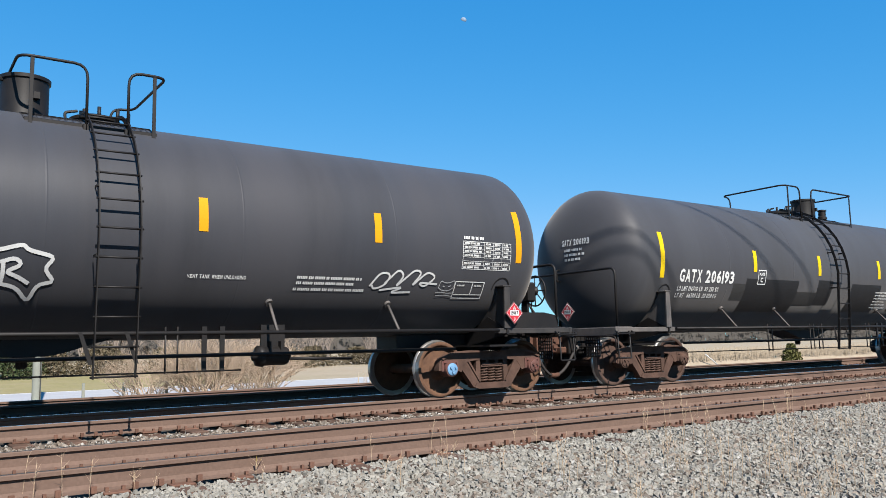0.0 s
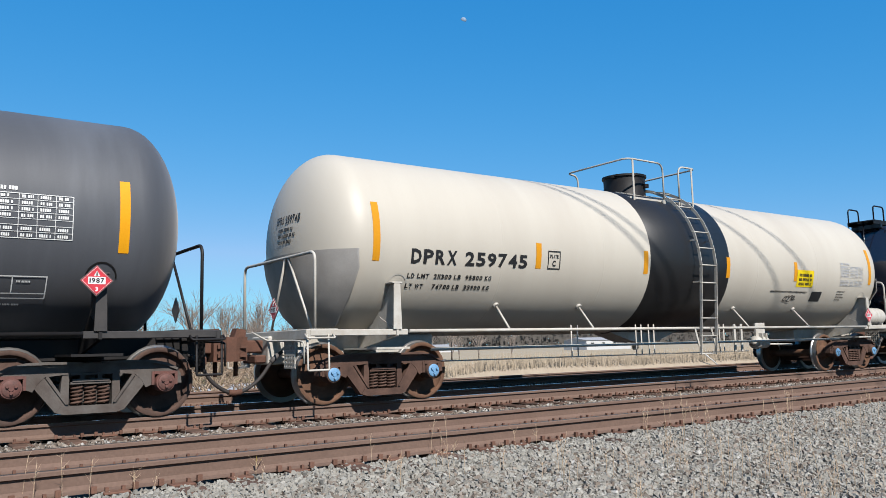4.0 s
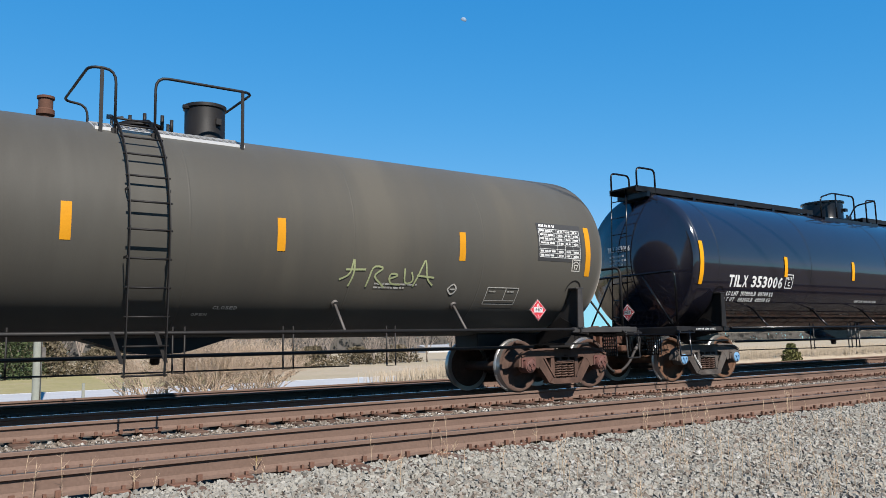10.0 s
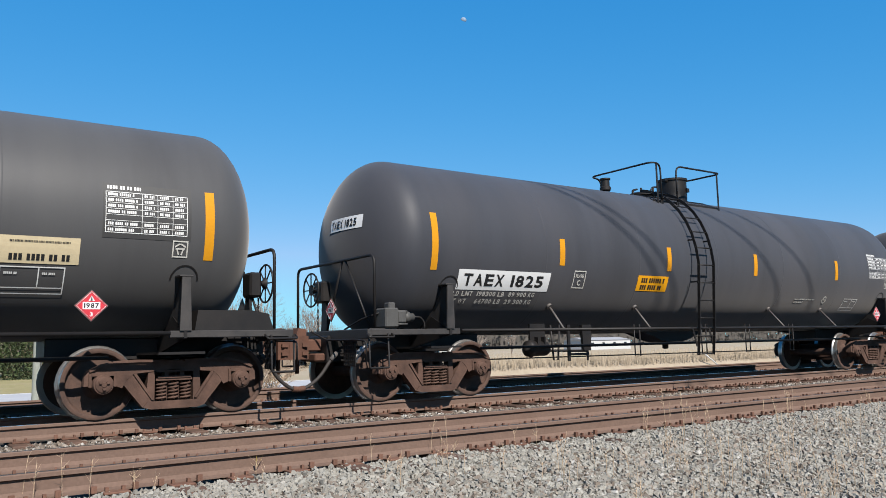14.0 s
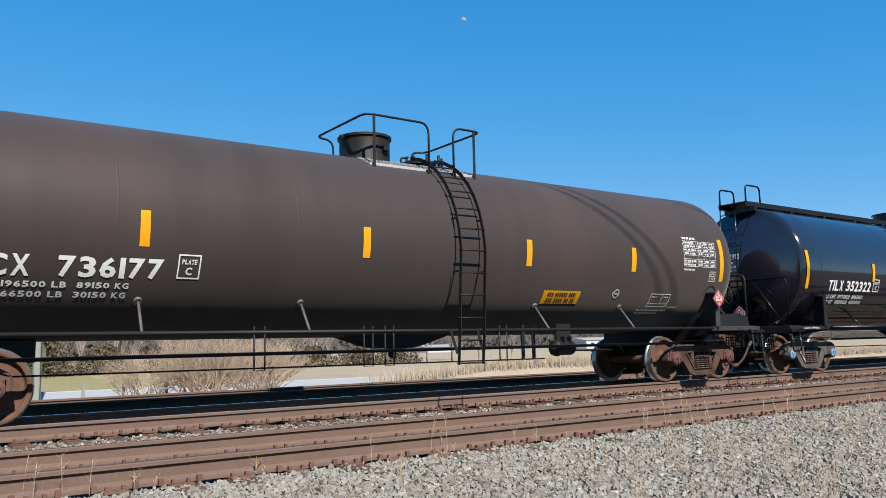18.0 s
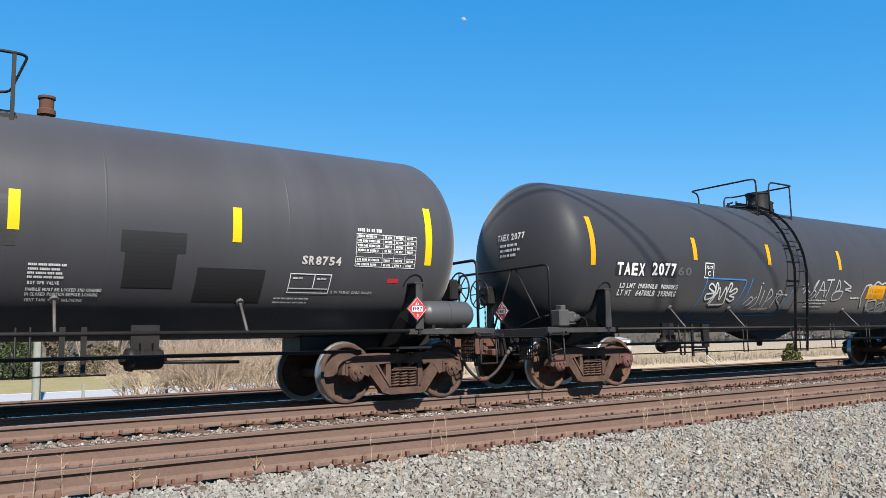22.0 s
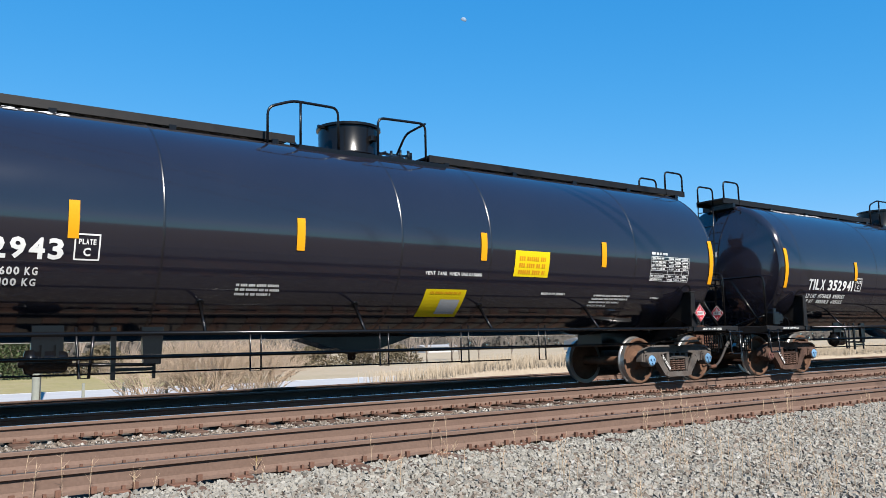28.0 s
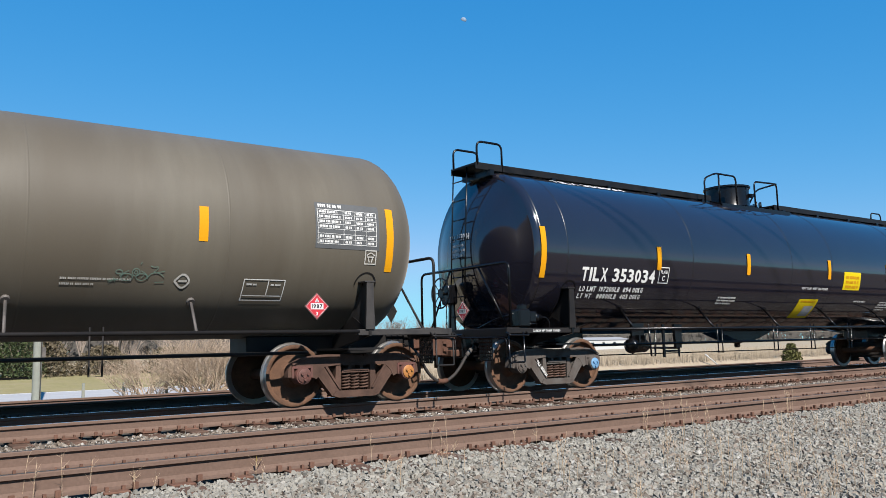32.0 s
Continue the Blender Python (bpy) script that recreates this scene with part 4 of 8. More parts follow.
def top_walkway(car, sh, spec, mat):
    """Fittings of a car with a walkway along the top and a ladder at each end."""
    zt = sh.zc + sh.r
    for k, (x0, x1) in enumerate(((-8.2, -1.15), (1.45, 8.55))):
        bm = bmesh.new()
        box(bm, x0, x1, -0.352, 0.352, zt + 0.09, zt + 0.12)
        walk_ob = part("roof_walkway", bm, M["walk_black"], car, "long dark steel walkway along the tank top")
        for y in (-0.365, 0.365):
            bm = bmesh.new()
            box(bm, x0, x1, y - 0.012, y + 0.012, zt + 0.01, zt + 0.125)
            part("walkway_edge", bm, M["walk_black"], walk_ob)
        n = int((x1 - x0) / 1.7)
        for i in range(n + 1):
            bm = bmesh.new()
            x = x0 + 0.35 + (x1 - x0 - 0.7) * i / n
            box(bm, x - 0.05, x + 0.05, -0.42, 0.42, zt - 0.08, zt + 0.02)
            part("walkway_support", bm, mat, walk_ob)
    platform(car, -1.25, 1.55, zt - 0.01, mat, 0.30, 0.10)
    drum(car, 0.12, mat, zt - 0.05, 0.53, 0.50, "wide black manway drum with a lid", lid=True)
    hatch(car, 1.0, mat, zt - 0.08, 0.2)
    y = -0.62
    a, b, c, d = spec.get("top_rails", (-1.20, 0.53, 1.18, 1.72))
    m = 0.55 * a + 0.45 * b
    rail_loop(car, [[(a, y, zt - 0.1), (a, y, zt + 0.42), (0.65 * a + 0.35 * b, y, zt + 0.57), (b - 0.01, y, zt + 0.57), (b, y, zt - 0.15)], [(m, y, zt + 0.57), (m, y, zt - 0.1)]], mat)
    rail_loop(car, [[(c, y, zt - 0.15), (c, y, zt + 0.53), (d, y, zt + 0.56), (d, y, zt - 0.15)], [(d, y, zt + 0.56), (d - 0.06, -0.1, zt + 0.5), (d - 0.17, 0.1, zt + 0.1)]], mat)
    rail_loop(car, [[(-1.20, 0.62, zt - 0.1), (-1.20, 0.62, zt + 0.30), (-0.7, 0.62, zt + 0.30), (-0.6, 0.62, zt - 0.1)], [(0.5, 0.62, zt - 0.1), (0.5, 0.62, zt + 0.28), (1.7, 0.62, zt + 0.3), (1.7, 0.62, zt - 0.1)]], mat, "far_handrail")
    for e in (-1, 1):
        xe = -8.15 if e < 0 else 8.5
        for s in (-1, 1):
            rail_loop(car, [[(xe, s * 0.36, zt + 0.08), (xe, s * 0.36, zt + 0.50), (xe - e * 0.60, s * 0.36, zt + 0.50), (xe - e * 0.60, s * 0.36, zt + 0.0)]], mat, "walkway_handrail")
        # end ladder down the head
        bm = bmesh.new()
        for s in (-1, 1):
            tube(bm, [(e * 8.20, s * 0.2 + 0.15, zt + 0.08), (e * 8.26, s * 0.2 + 0.15, zt - 0.9), (e * 8.36, s * 0.2 + 0.15, 1.05)], 0.014, 6, radius=0.1)
        lad = part("end_ladder", bm, mat, car, "narrow ladder down the tank end")
        rung = kept("end_rung" + mat.name, lambda b: rod(b, (0, -0.2, 0), (0, 0.2, 0), 0.012, 6), mat)
        for k in range(8):
            z = 1.3 + 0.34 * k
            ob = part("end_rung", rung, None, lad)
            up = (z - 1.05) / (zt - 1.95)
            ob.location = (e * (8.36 - 0.10 * up) if up < 1 else e * 8.24, 0.15, z)


def placard(parent_car, x, z, y=-1.50, turn=0, tilt=0.0, number="1987"):
    """A diamond hazard placard in its holder."""
    r = 0.19
    bm = bmesh.new()
    slab(bm, [(0, -r), (r, 0), (0, r), (-r, 0)], -0.006, 0.006)
    pl = part("placard", bm, M["dusty_steel"], parent_car, "red and white diamond hazard placard")
    pl.matrix_basis = pose(x, y, z, tilt, 0, turn)
    bm = bmesh.new()
    q = r * 0.93
    slab(bm, [(0, -q), (q, 0), (0, q), (-q, 0)], -0.010, -0.007)
    part("placard_face", bm, M["placard_red"], pl)
    bm = bmesh.new()
    w, h = 0.098, 0.043
    slab(bm, [(-w, -h), (w, -h), (w, h), (-w, h)], -0.013, -0.0105)
    for sx in (-1, 1):
        slab(bm, [(sx * 0.035, 0.055), (0.0, 0.12), (sx * -0.012, 0.06)], -0.013, -0.0105)
    q2 = q * 0.93
    for a, b in (((0, -q2), (q2, 0)), ((q2, 0), (0, q2)), ((0, q2), (-q2, 0)), ((-q2, 0), (0, -q2))):
        rod(bm, (a[0], -0.0115, a[1]), (b[0], -0.0115, b[1]), 0.003, 4)
    part("placard_panel", bm, M["placard_white"], pl)
    bm = bmesh.new()
    v, f = glyphs(number)
    vs = [bm.verts.new((-0.083 + 0.166 * a, -0.0145, -0.030 + 0.06 * b)) for a, b in v]
    for t in f:
        bm.faces.new([vs[i] for i in t])
    part("placard_number", bm, M["black_letter"], pl)
    bm = bmesh.new()
    v, f = glyphs("3")
    vs = [bm.verts.new((-0.016 + 0.032 * a, -0.0115, -0.128 + 0.05 * b)) for a, b in v]
    for t in f:
        bm.faces.new([vs[i] for i in t])
    part("placard_class", bm, M["placard_white"], pl)


def stencil_table(car, sh, x0, x1, z0, z1, mat, back=None, seed=3):
    """The ruled test table near a car's end: lines, rows and columns of small marks."""
    s0, s1 = sh.s_of(z0), sh.s_of(z1)
    if back:
        bm = bmesh.new()
        quad(bm, x0 - 0.03, x1 + 0.05, s0 - 0.06, s1 + 0.10)
        lay(bm, sh, 0.004, M[back], "table_panel", car)
    bm = bmesh.new()
    w, lw = x1 - x0, 0.0075
    frame_lines(bm, x0, x1, s0, s1, lw)
    n = 7
    rg = random.Random(seed)
    for i in range(n):
        y = s0 + (s1 - s0) * i / n
        h = (s1 - s0) / n
        if i:
            quad(bm, x0 + lw, x1 - lw, y, y + lw * 0.7)
        if i == 2:
            continue
        word_bars(bm, x0 + 0.03, x0 + w * rg.uniform(0.33, 0.42), y + h * 0.27, y + h * 0.75, seed + i)
        for k in range(3):
            cx = x0 + w * (0.46 + 0.19 * k)
            word_bars(bm, cx, cx + w * 0.12, y + h * 0.27, y + h * 0.75, seed + 40 + i + 9 * k)
    for k in range(3):
        cx = x0 + w * (0.43 + 0.19 * k)
        quad(bm, cx, cx + lw * 0.7, s0 + lw, s1 - lw)
    word_bars(bm, x0 + 0.02, x0 + w * 0.42, s1 + 0.03, s1 + 0.075, seed + 20)
    lay(bm, sh, 0.008, M[mat], "test_table", car, "white ruled table of test dates")


def side_text(car, sh, s, x0, x1, z0, z1, mat, name="lettering", off=0.008, slant=0.0):
    if z1 - z0 > 0.14:                           # large marks: each character is a piece of its own
        for c, a, b in letters(s):
            bm = bmesh.new()
            flat_glyphs(bm, c, x0 + (x1 - x0) * a, x0 + (x1 - x0) * b, sh.s_of(z0), sh.s_of(z1), slant=slant)
            lay(bm, sh, off, M[mat], "character", car)
        return
    bm = bmesh.new()
    flat_glyphs(bm, s, x0, x1, sh.s_of(z0), sh.s_of(z1), slant=slant)
    return lay(bm, sh, off, M[mat], name, car)


def side_panel(car, sh, x0, x1, z0, z1, mat, name="panel", off=0.004, lean=0.0, label=""):
    bm = bmesh.new()
    quad(bm, x0, x1, sh.s_of(z0), sh.s_of(z1), lean=lean)
    return lay(bm, sh, off, M[mat], name, car, label)


def side_bars(car, sh, lines, mat, name="small_stencil", off=0.008):
    """Rows of unreadable small writing: (x0, x1, z, height)."""
    bm = bmesh.new()
    for k, (x0, x1, z, h) in enumerate(lines):
        s = sh.s_of(z)
        word_bars(bm, x0, x1, s - 0.38 * h, s + 0.38 * h, 7 * k + int(100 * abs(x0)))
    return lay(bm, sh, off, M[mat], name, car)


def top_text(car, sh, s, x0, x1, low, high, mat):
    """Writing high on the tank's shoulder, between two angles above mid height."""
    bm = bmesh.new()
    flat_glyphs(bm, s, x0, x1, sh.r * radians(low), sh.r * radians(high))
    for v in bm.verts:
        v.co = sh.at(v.co.x, v.co.y, 0.008)
    LAID.add(tagged(part("top_lettering", bm, M[mat], car), kind="stuff").name)


def plate_box(car, sh, x, z, mat, w=0.30, word="PLATE", letter="C"):
    s = sh.s_of(z)
    bm = bmesh.new()
    h = w * 1.0
    frame_lines(bm, x, x + w, s, s + h, 0.018)
    flat_glyphs(bm, word, x + 0.05, x + w - 0.05, s + h * 0.60, s + h * 0.80)
    flat_glyphs(bm, letter, x + w * 0.36, x + w * 0.64, s + h * 0.16, s + h * 0.48)
    lay(bm, sh, 0.008, M[mat], "plate_mark", car)


def reach(x, e):
    """How much further than usual the coupler at end e of the car at x stands out to meet its neighbour's."""
    i = CAR_X.index(x) + e
    if not 0 <= i < len(CAR_X):
        return 0.0
    return max(-0.08, min(0.25, abs(CAR_X[i] - x) / 2 / 0.992 - 9.10))


def tank_car(spec):
    """One tank car of the train. spec: what sets it apart from the others."""
    long_top = spec["kind"] == "walkway"
    sh = Shell(1.56, 2.285, 7.72, 0.36, 0.14, 1.545, 2.54) if long_top else Shell(1.525, 2.265, 7.51, 0.79, 0.0, 1.502, 2.517)
    car = tagged(new("tank_car"), spec["label"], "tank car", "tank cars of the freight train")
    car.matrix_basis = pose(spec["x"], TRAIN_Y, 0)
    black = M["gloss_steel"] if long_top else M[spec.get("trim", "black_steel")]
    part("tank", tank_mesh(sh, M[spec["paint"]]), None, car, spec.get("tank_label", ""))
    # reflective strips
    st = spec["strips"]
    for k, x in enumerate(st["x"]):
        tall = k in (0, len(st["x"]) - 1)
        hi, lo = (st["end"] if tall else st["mid"])
        if x is None:
            continue
        w, cut = 0.125, 0.55 * lo + 0.45 * hi
        for a, b in (((lo, cut - 0.012), (cut + 0.012, hi)) if k == spec.get("cut_strip", -1) else ((lo, hi),)):
            bm = bmesh.new()
            quad(bm, x - w / 2, x + w / 2, sh.s_of(a), sh.s_of(b))
            lay(bm, sh, 0.012 if long_top else 0.005, M["pale_reflector"] if k == spec.get("pale", -1) else M[spec.get("reflector", "reflector")], "reflective_strip", car)
    if long_top:
        top_walkway(car, sh, spec, black)
        seams(car, sh, M["gloss_seam"])
    else:
        top_generic(car, sh, spec, black)
        seams(car, sh, M[spec["paint"]], (-4.9, -2.45, 0.0, 2.45, 4.9), 0.0025)
    running_gear(car, black, sh, spec.get("brake", (-1,))[0], spec.get("struts", (-5.45, -3.0, -0.62, 1.78, 4.28) if long_top else (-4.85, -2.86, 1.90, 4.26)))
    for e in (-1, 1):
        end_gear(car, sh, e, black, M[spec.get("deck", "deck_steel")] if not long_top else M["black_steel"], e in spec.get("brake", (-1,)), spec.get("coupler", "coupler_rust"), long_top, spec.get("reservoir", "cylinder"), 0 if e < 0 and spec.get("plain_rail") else 1 if long_top else 2, long_top or spec.get("sill_stencil"), reach(spec["x"], e))
    placard(car, *spec.get("placard", (7.12, 1.32)))
    placard(car, -8.46, 1.38, -0.15, turn=-90)
    placard(car, 8.46, 1.38, 0.15, turn=90)
    marks(car, sh, spec)
    proportion(car, sh)
    sm, cm, bmt, wm = spec["truck"]
    for e in (-1, 1):
        c2 = cm[0 if e < 0 else 1] if isinstance(cm, (tuple, list)) and isinstance(cm[0], (tuple, list)) else cm
        truck(car, e * 6.99, sm, c2, bmt, wm, spec["x"], spec.get("truck_mark"))
    return car


BODY = Matrix(((0.992, 0, 0, -0.01), (0, 1.072, 0, 0), (0, 0, 1.072, -0.028), (0, 0, 0, 1)))
SHIFT = {"valve_housing": -0.14, "relief_valve": -0.14, "manway": -0.14, "platform_handrail": -0.05, "handrail_post": -0.05, "post_foot": -0.05, "platform_grating": -0.05, "platform_edge": -0.05, "platform_leg": -0.05, "roof_walkway": -0.05, "walkway_edge": -0.05, "walkway_support": -0.05, "walkway_handrail": -0.05}


SKIN = ("tank", "weld_seam", "paint_band", "head_shield", "bottom_outlet")
CLOSE = ("ladder", "stile", "ladder_bracket", "ladder_brace", "rung")


def proportion(car, sh):
    """Brings the body, drawn to a nominal outline, to the true size of these cars."""
    skin = Matrix(((0.992, 0, 0, -0.01), (0, sh.fit, 0, 0), (0, 0, sh.fit, sh.tz - sh.fit * sh.zc), (0, 0, 0, 1)))
    close = Matrix(((0.992, 0, 0, 0.05), (0, 1.0, 0, 0), (0, 0, 1.072, -0.04), (0, 0, 0, 1)))
    top = Matrix(((0.992, 0, 0, -0.01), (0, 1.02, 0, 0), (0, 0, 1.072, -0.058), (0, 0, 0, 1)))
    for ob in car.children_recursive:
        kind = ob.name.split(".")[0]
        if ob.name in LAID or kind in SKIN:
            m = skin
        elif kind in SHIFT:
            m = Matrix.Translation((SHIFT[kind], 0, 0)) @ top
        elif kind in CLOSE:
            m = close
        else:
            m = BODY
        if ob.matrix_basis == Matrix():
            if ob.parent.matrix_basis == Matrix() or ob.parent == car:
                ob.data.transform(m)
        elif ob.parent == car or ob.parent.matrix_basis == Matrix():
            ob.location = m @ ob.location


def seams(car, sh, mat, places=(-7.72, -7.1, -3.55, 0.06, 1.82, 5.38, 7.72), high=0.006):
    """Weld seams round a jacketed tank: slight raised bands."""
    for x in places:
        bm = bmesh.new()
        lathe(bm, [(sh.r - 0.002, x - 0.022), (sh.r + high, x - 0.007), (sh.r + high, x + 0.007), (sh.r - 0.002, x + 0.022)], "x", 64, at=(0, 0, sh.zc), caps=False)
        part("weld_seam", bm, mat, car, smooth=True)


def sign(car, sh, x0, x1, z0, z1, mat, rows=((0.62, 0.78), (0.36, 0.52), (0.10, 0.26)), ink="black_letter", label="", pale=None):
    """A glued paper notice: a panel with rows of writing as bars."""
    side_panel(car, sh, x0, x1, z0, z1, mat, "notice", 0.006, label=label)
    s0, s1 = sh.s_of(z0), sh.s_of(z1)
    bm = bmesh.new()
    w, h = x1 - x0, s1 - s0
    for k, (a, b) in enumerate(rows):
        word_bars(bm, x0 + 0.12 * w, x1 - 0.12 * w, s0 + a * h, s0 + b * h, k + 3)
    lay(bm, sh, 0.010, M[ink], "notice_writing", car)
    if pale:
        bm = bmesh.new()
        quad(bm, x0 + 0.42 * w, x1 - 0.10 * w, s0 + 0.12 * h, s0 + 0.66 * h)
        lay(bm, sh, 0.012, M[pale], "notice_panel", car)


def data_box(car, sh, x0, x1, z0, z1, mat):
    """A framed box with two fields."""
    s0, s1 = sh.s_of(z0), sh.s_of(z1)
    bm = bmesh.new()
    frame_lines(bm, x0, x1, s0, s1, 0.013)
    quad(bm, x0 + 0.018, x1 - 0.018, s0 + (s1 - s0) * 0.22, s0 + (s1 - s0) * 0.22 + 0.012)
    xm = x0 + (x1 - x0) * 0.58
    quad(bm, xm, xm + 0.014, s0 + (s1 - s0) * 0.28, s1 - 0.018)
    for k in range(2):
        word_bars(bm, x0 + 0.05 + k * (xm - x0), x0 + 0.05 + k * (xm - x0) + 0.15, s0 + (s1 - s0) * 0.72, s0 + (s1 - s0) * 0.80, k)
    lay(bm, sh, 0.008, M[mat], "data_box", car)


def emblem(car, sh, x, z, w, mat, shape=0):
    """A small framed mark: a house-like sign in a square (0) or a diamond (1)."""
    s = sh.s_of(z)
    bm = bmesh.new()
    if shape == 0:
        frame_lines(bm, x, x + w, s, s + w, w * 0.08)
        strokes(bm, [[(x + 0.15 * w, s + 0.62 * w), (x + 0.5 * w, s + 0.85 * w), (x + 0.85 * w, s + 0.62 * w)], [(x + 0.2 * w, s + 0.52 * w), (x + 0.8 * w, s + 0.52 * w)], [(x + 0.3 * w, s + 0.48 * w), (x + 0.42 * w, s + 0.15 * w)], [(x + 0.7 * w, s + 0.48 * w), (x + 0.58 * w, s + 0.15 * w)]], w * 0.09)
    else:
        strokes(bm, [[(x, s + w / 2), (x + w / 2, s + w), (x + w, s + w / 2), (x + w / 2, s), (x, s + w / 2)], [(x + 0.25 * w, s + 0.5 * w), (x + 0.75 * w, s + 0.5 * w)]], w * 0.12)
    lay(bm, sh, 0.008, M[mat], "emblem", car)


def spray(car, sh, x0, x1, z0, z1, lines, mat, width=0.03, name="spray_tag", label="sprayed scrawl on the tank side"):
    """Spray-painted strokes drawn in a unit box and laid on the tank."""
    s0, s1 = sh.s_of(z0), sh.s_of(z1)
    bm = bmesh.new()
    strokes(bm, [[(x0 + (x1 - x0) * a, s0 + (s1 - s0) * b) for a, b in ln] for ln in lines], width)
    lay(bm, sh, 0.010, M[mat], name, car, label)


def marks(car, sh, spec):
    """Owner's mark, number, weights and the rest of the lettering."""
    lm = spec.get("letters", "white_letter")
    for item in spec.get("art", ()):
        item(car, sh)
    for s, x0, x1, z0, z1 in spec.get("texts", ()):
        side_text(car, sh, s, x0, x1, z0, z1, lm)
    if "plate" in spec:
        plate_box(car, sh, spec["plate"][0], spec["plate"][1], lm)
    if "table" in spec:
        stencil_table(car, sh, *spec["table"], spec.get("table_letters", lm), spec.get("table_back"))
    if "bars" in spec:
        side_bars(car, sh, spec["bars"], spec.get("bar_letters", lm))
    if "end_mark" in spec:
        bm = bmesh.new()
        left = -0.58 if spec["kind"] == "walkway" else -0.10
        flat_glyphs(bm, spec["end_mark"], left, left + 0.66, 2.62, 2.74, step=9)
        for k in range(0 if spec.get("end_panel") else 3):
            word_bars(bm, left + 0.08, left + 0.50 + 0.06 * (k % 2), 2.51 - 0.09 * k, 2.555 - 0.09 * k, k)
        bmesh.ops.subdivide_edges(bm, edges=[e for e in bm.edges if e.calc_length() > 0.08], cuts=1)
        if spec.get("end_panel"):
            pn = bmesh.new()
            for k in range(6):
                quad(pn, -0.16 + 0.14 * k, -0.02 + 0.14 * k, 2.58, 2.78)
            bmesh.ops.remove_doubles(pn, verts=pn.verts[:], dist=0.001)
            lay(pn, sh, 0.008, M["placard_white"], "end_panel", car, head=-1)
            lay(bm, sh, 0.014, M["black_letter"], "end_lettering", car, head=-1)
        else:
            lay(bm, sh, 0.012, M[lm], "end_lettering", car, head=-1)

# ---------------------------------------------------------------- ground and tracks
X_FAR = 430.0


def land():
    """One sheet of ground out to the horizon: shoulder by the camera, track bed, ditch, flat land behind."""
    prof = [(-1500, -0.9), (-60, -0.9), (-2, -0.78), (1.8, -0.66), (3.8, -0.50), (5.35, -0.30), (5.8, -0.235), (18.2, -0.235), (18.9, -0.30), (21.8, FIELD + 0.1), (23.3, FIELD), (55.6, FIELD), (100, FIELD), (200, FIELD), (3000, FIELD)]
    xs = [-2500, -X_FAR, -100, -20, 0, 10, 20, 26, 50, 100, X_FAR, 2500]
    v = [(x, y, z) for x in xs for y, z in prof]
    n = len(prof)
    f = [(i * n + j, (i + 1) * n + j, (i + 1) * n + j + 1, i * n + j + 1) for i in range(len(xs) - 1) for j in range(n - 1)]
    me = bpy.data.meshes.new("ground")
    me.from_pydata(v, [], f)
    for m in ("ballast_bed", "field", "verge", "soil"):
        me.materials.append(M[m])
    for p in me.polygons:
        if p.center.y > 18.7 or p.center.y < -1:
            p.material_index = 3 if p.center.y < -1 else 2 if p.center.x < 29 and 55 < p.center.y < 101 else 1
    return tagged(new("ground", me), "grey stone ballast bed with dry flat land behind", "ground", kind="structure")


def rail_profile():
    half = [(0.0, 0.0), (0.030, 0.0), (0.0365, -0.008), (0.037, -0.036), (0.0095, -0.048), (0.009, -0.13), (0.03, -0.162), (0.076, -0.172), (0.076, -0.184), (0, -0.184)]
    return half + [(-a, b) for a, b in half[-2:0:-1]]


def lay_rail(track, y, shine):
    bm = bmesh.new()
    pr = rail_profile()
    A = [bm.verts.new((-X_FAR, y + a, b)) for a, b in pr]
    B = [bm.verts.new((X_FAR, y + a, b)) for a, b in pr]
    n = len(pr)
    for i in range(n):
        f = bm.faces.new((A[i], A[(i + 1) % n], B[(i + 1) % n], B[i]))
        za, zb = pr[i][1], pr[(i + 1) % n][1]
        f.material_index = 1 if min(za, zb) > -0.006 else 0
    bm.faces.new(A), bm.faces.new(B)
    return part("rail", bm, [M["rail_side"], M["rail_shine" if shine else "rail_head"]], track, "rusty steel rail")


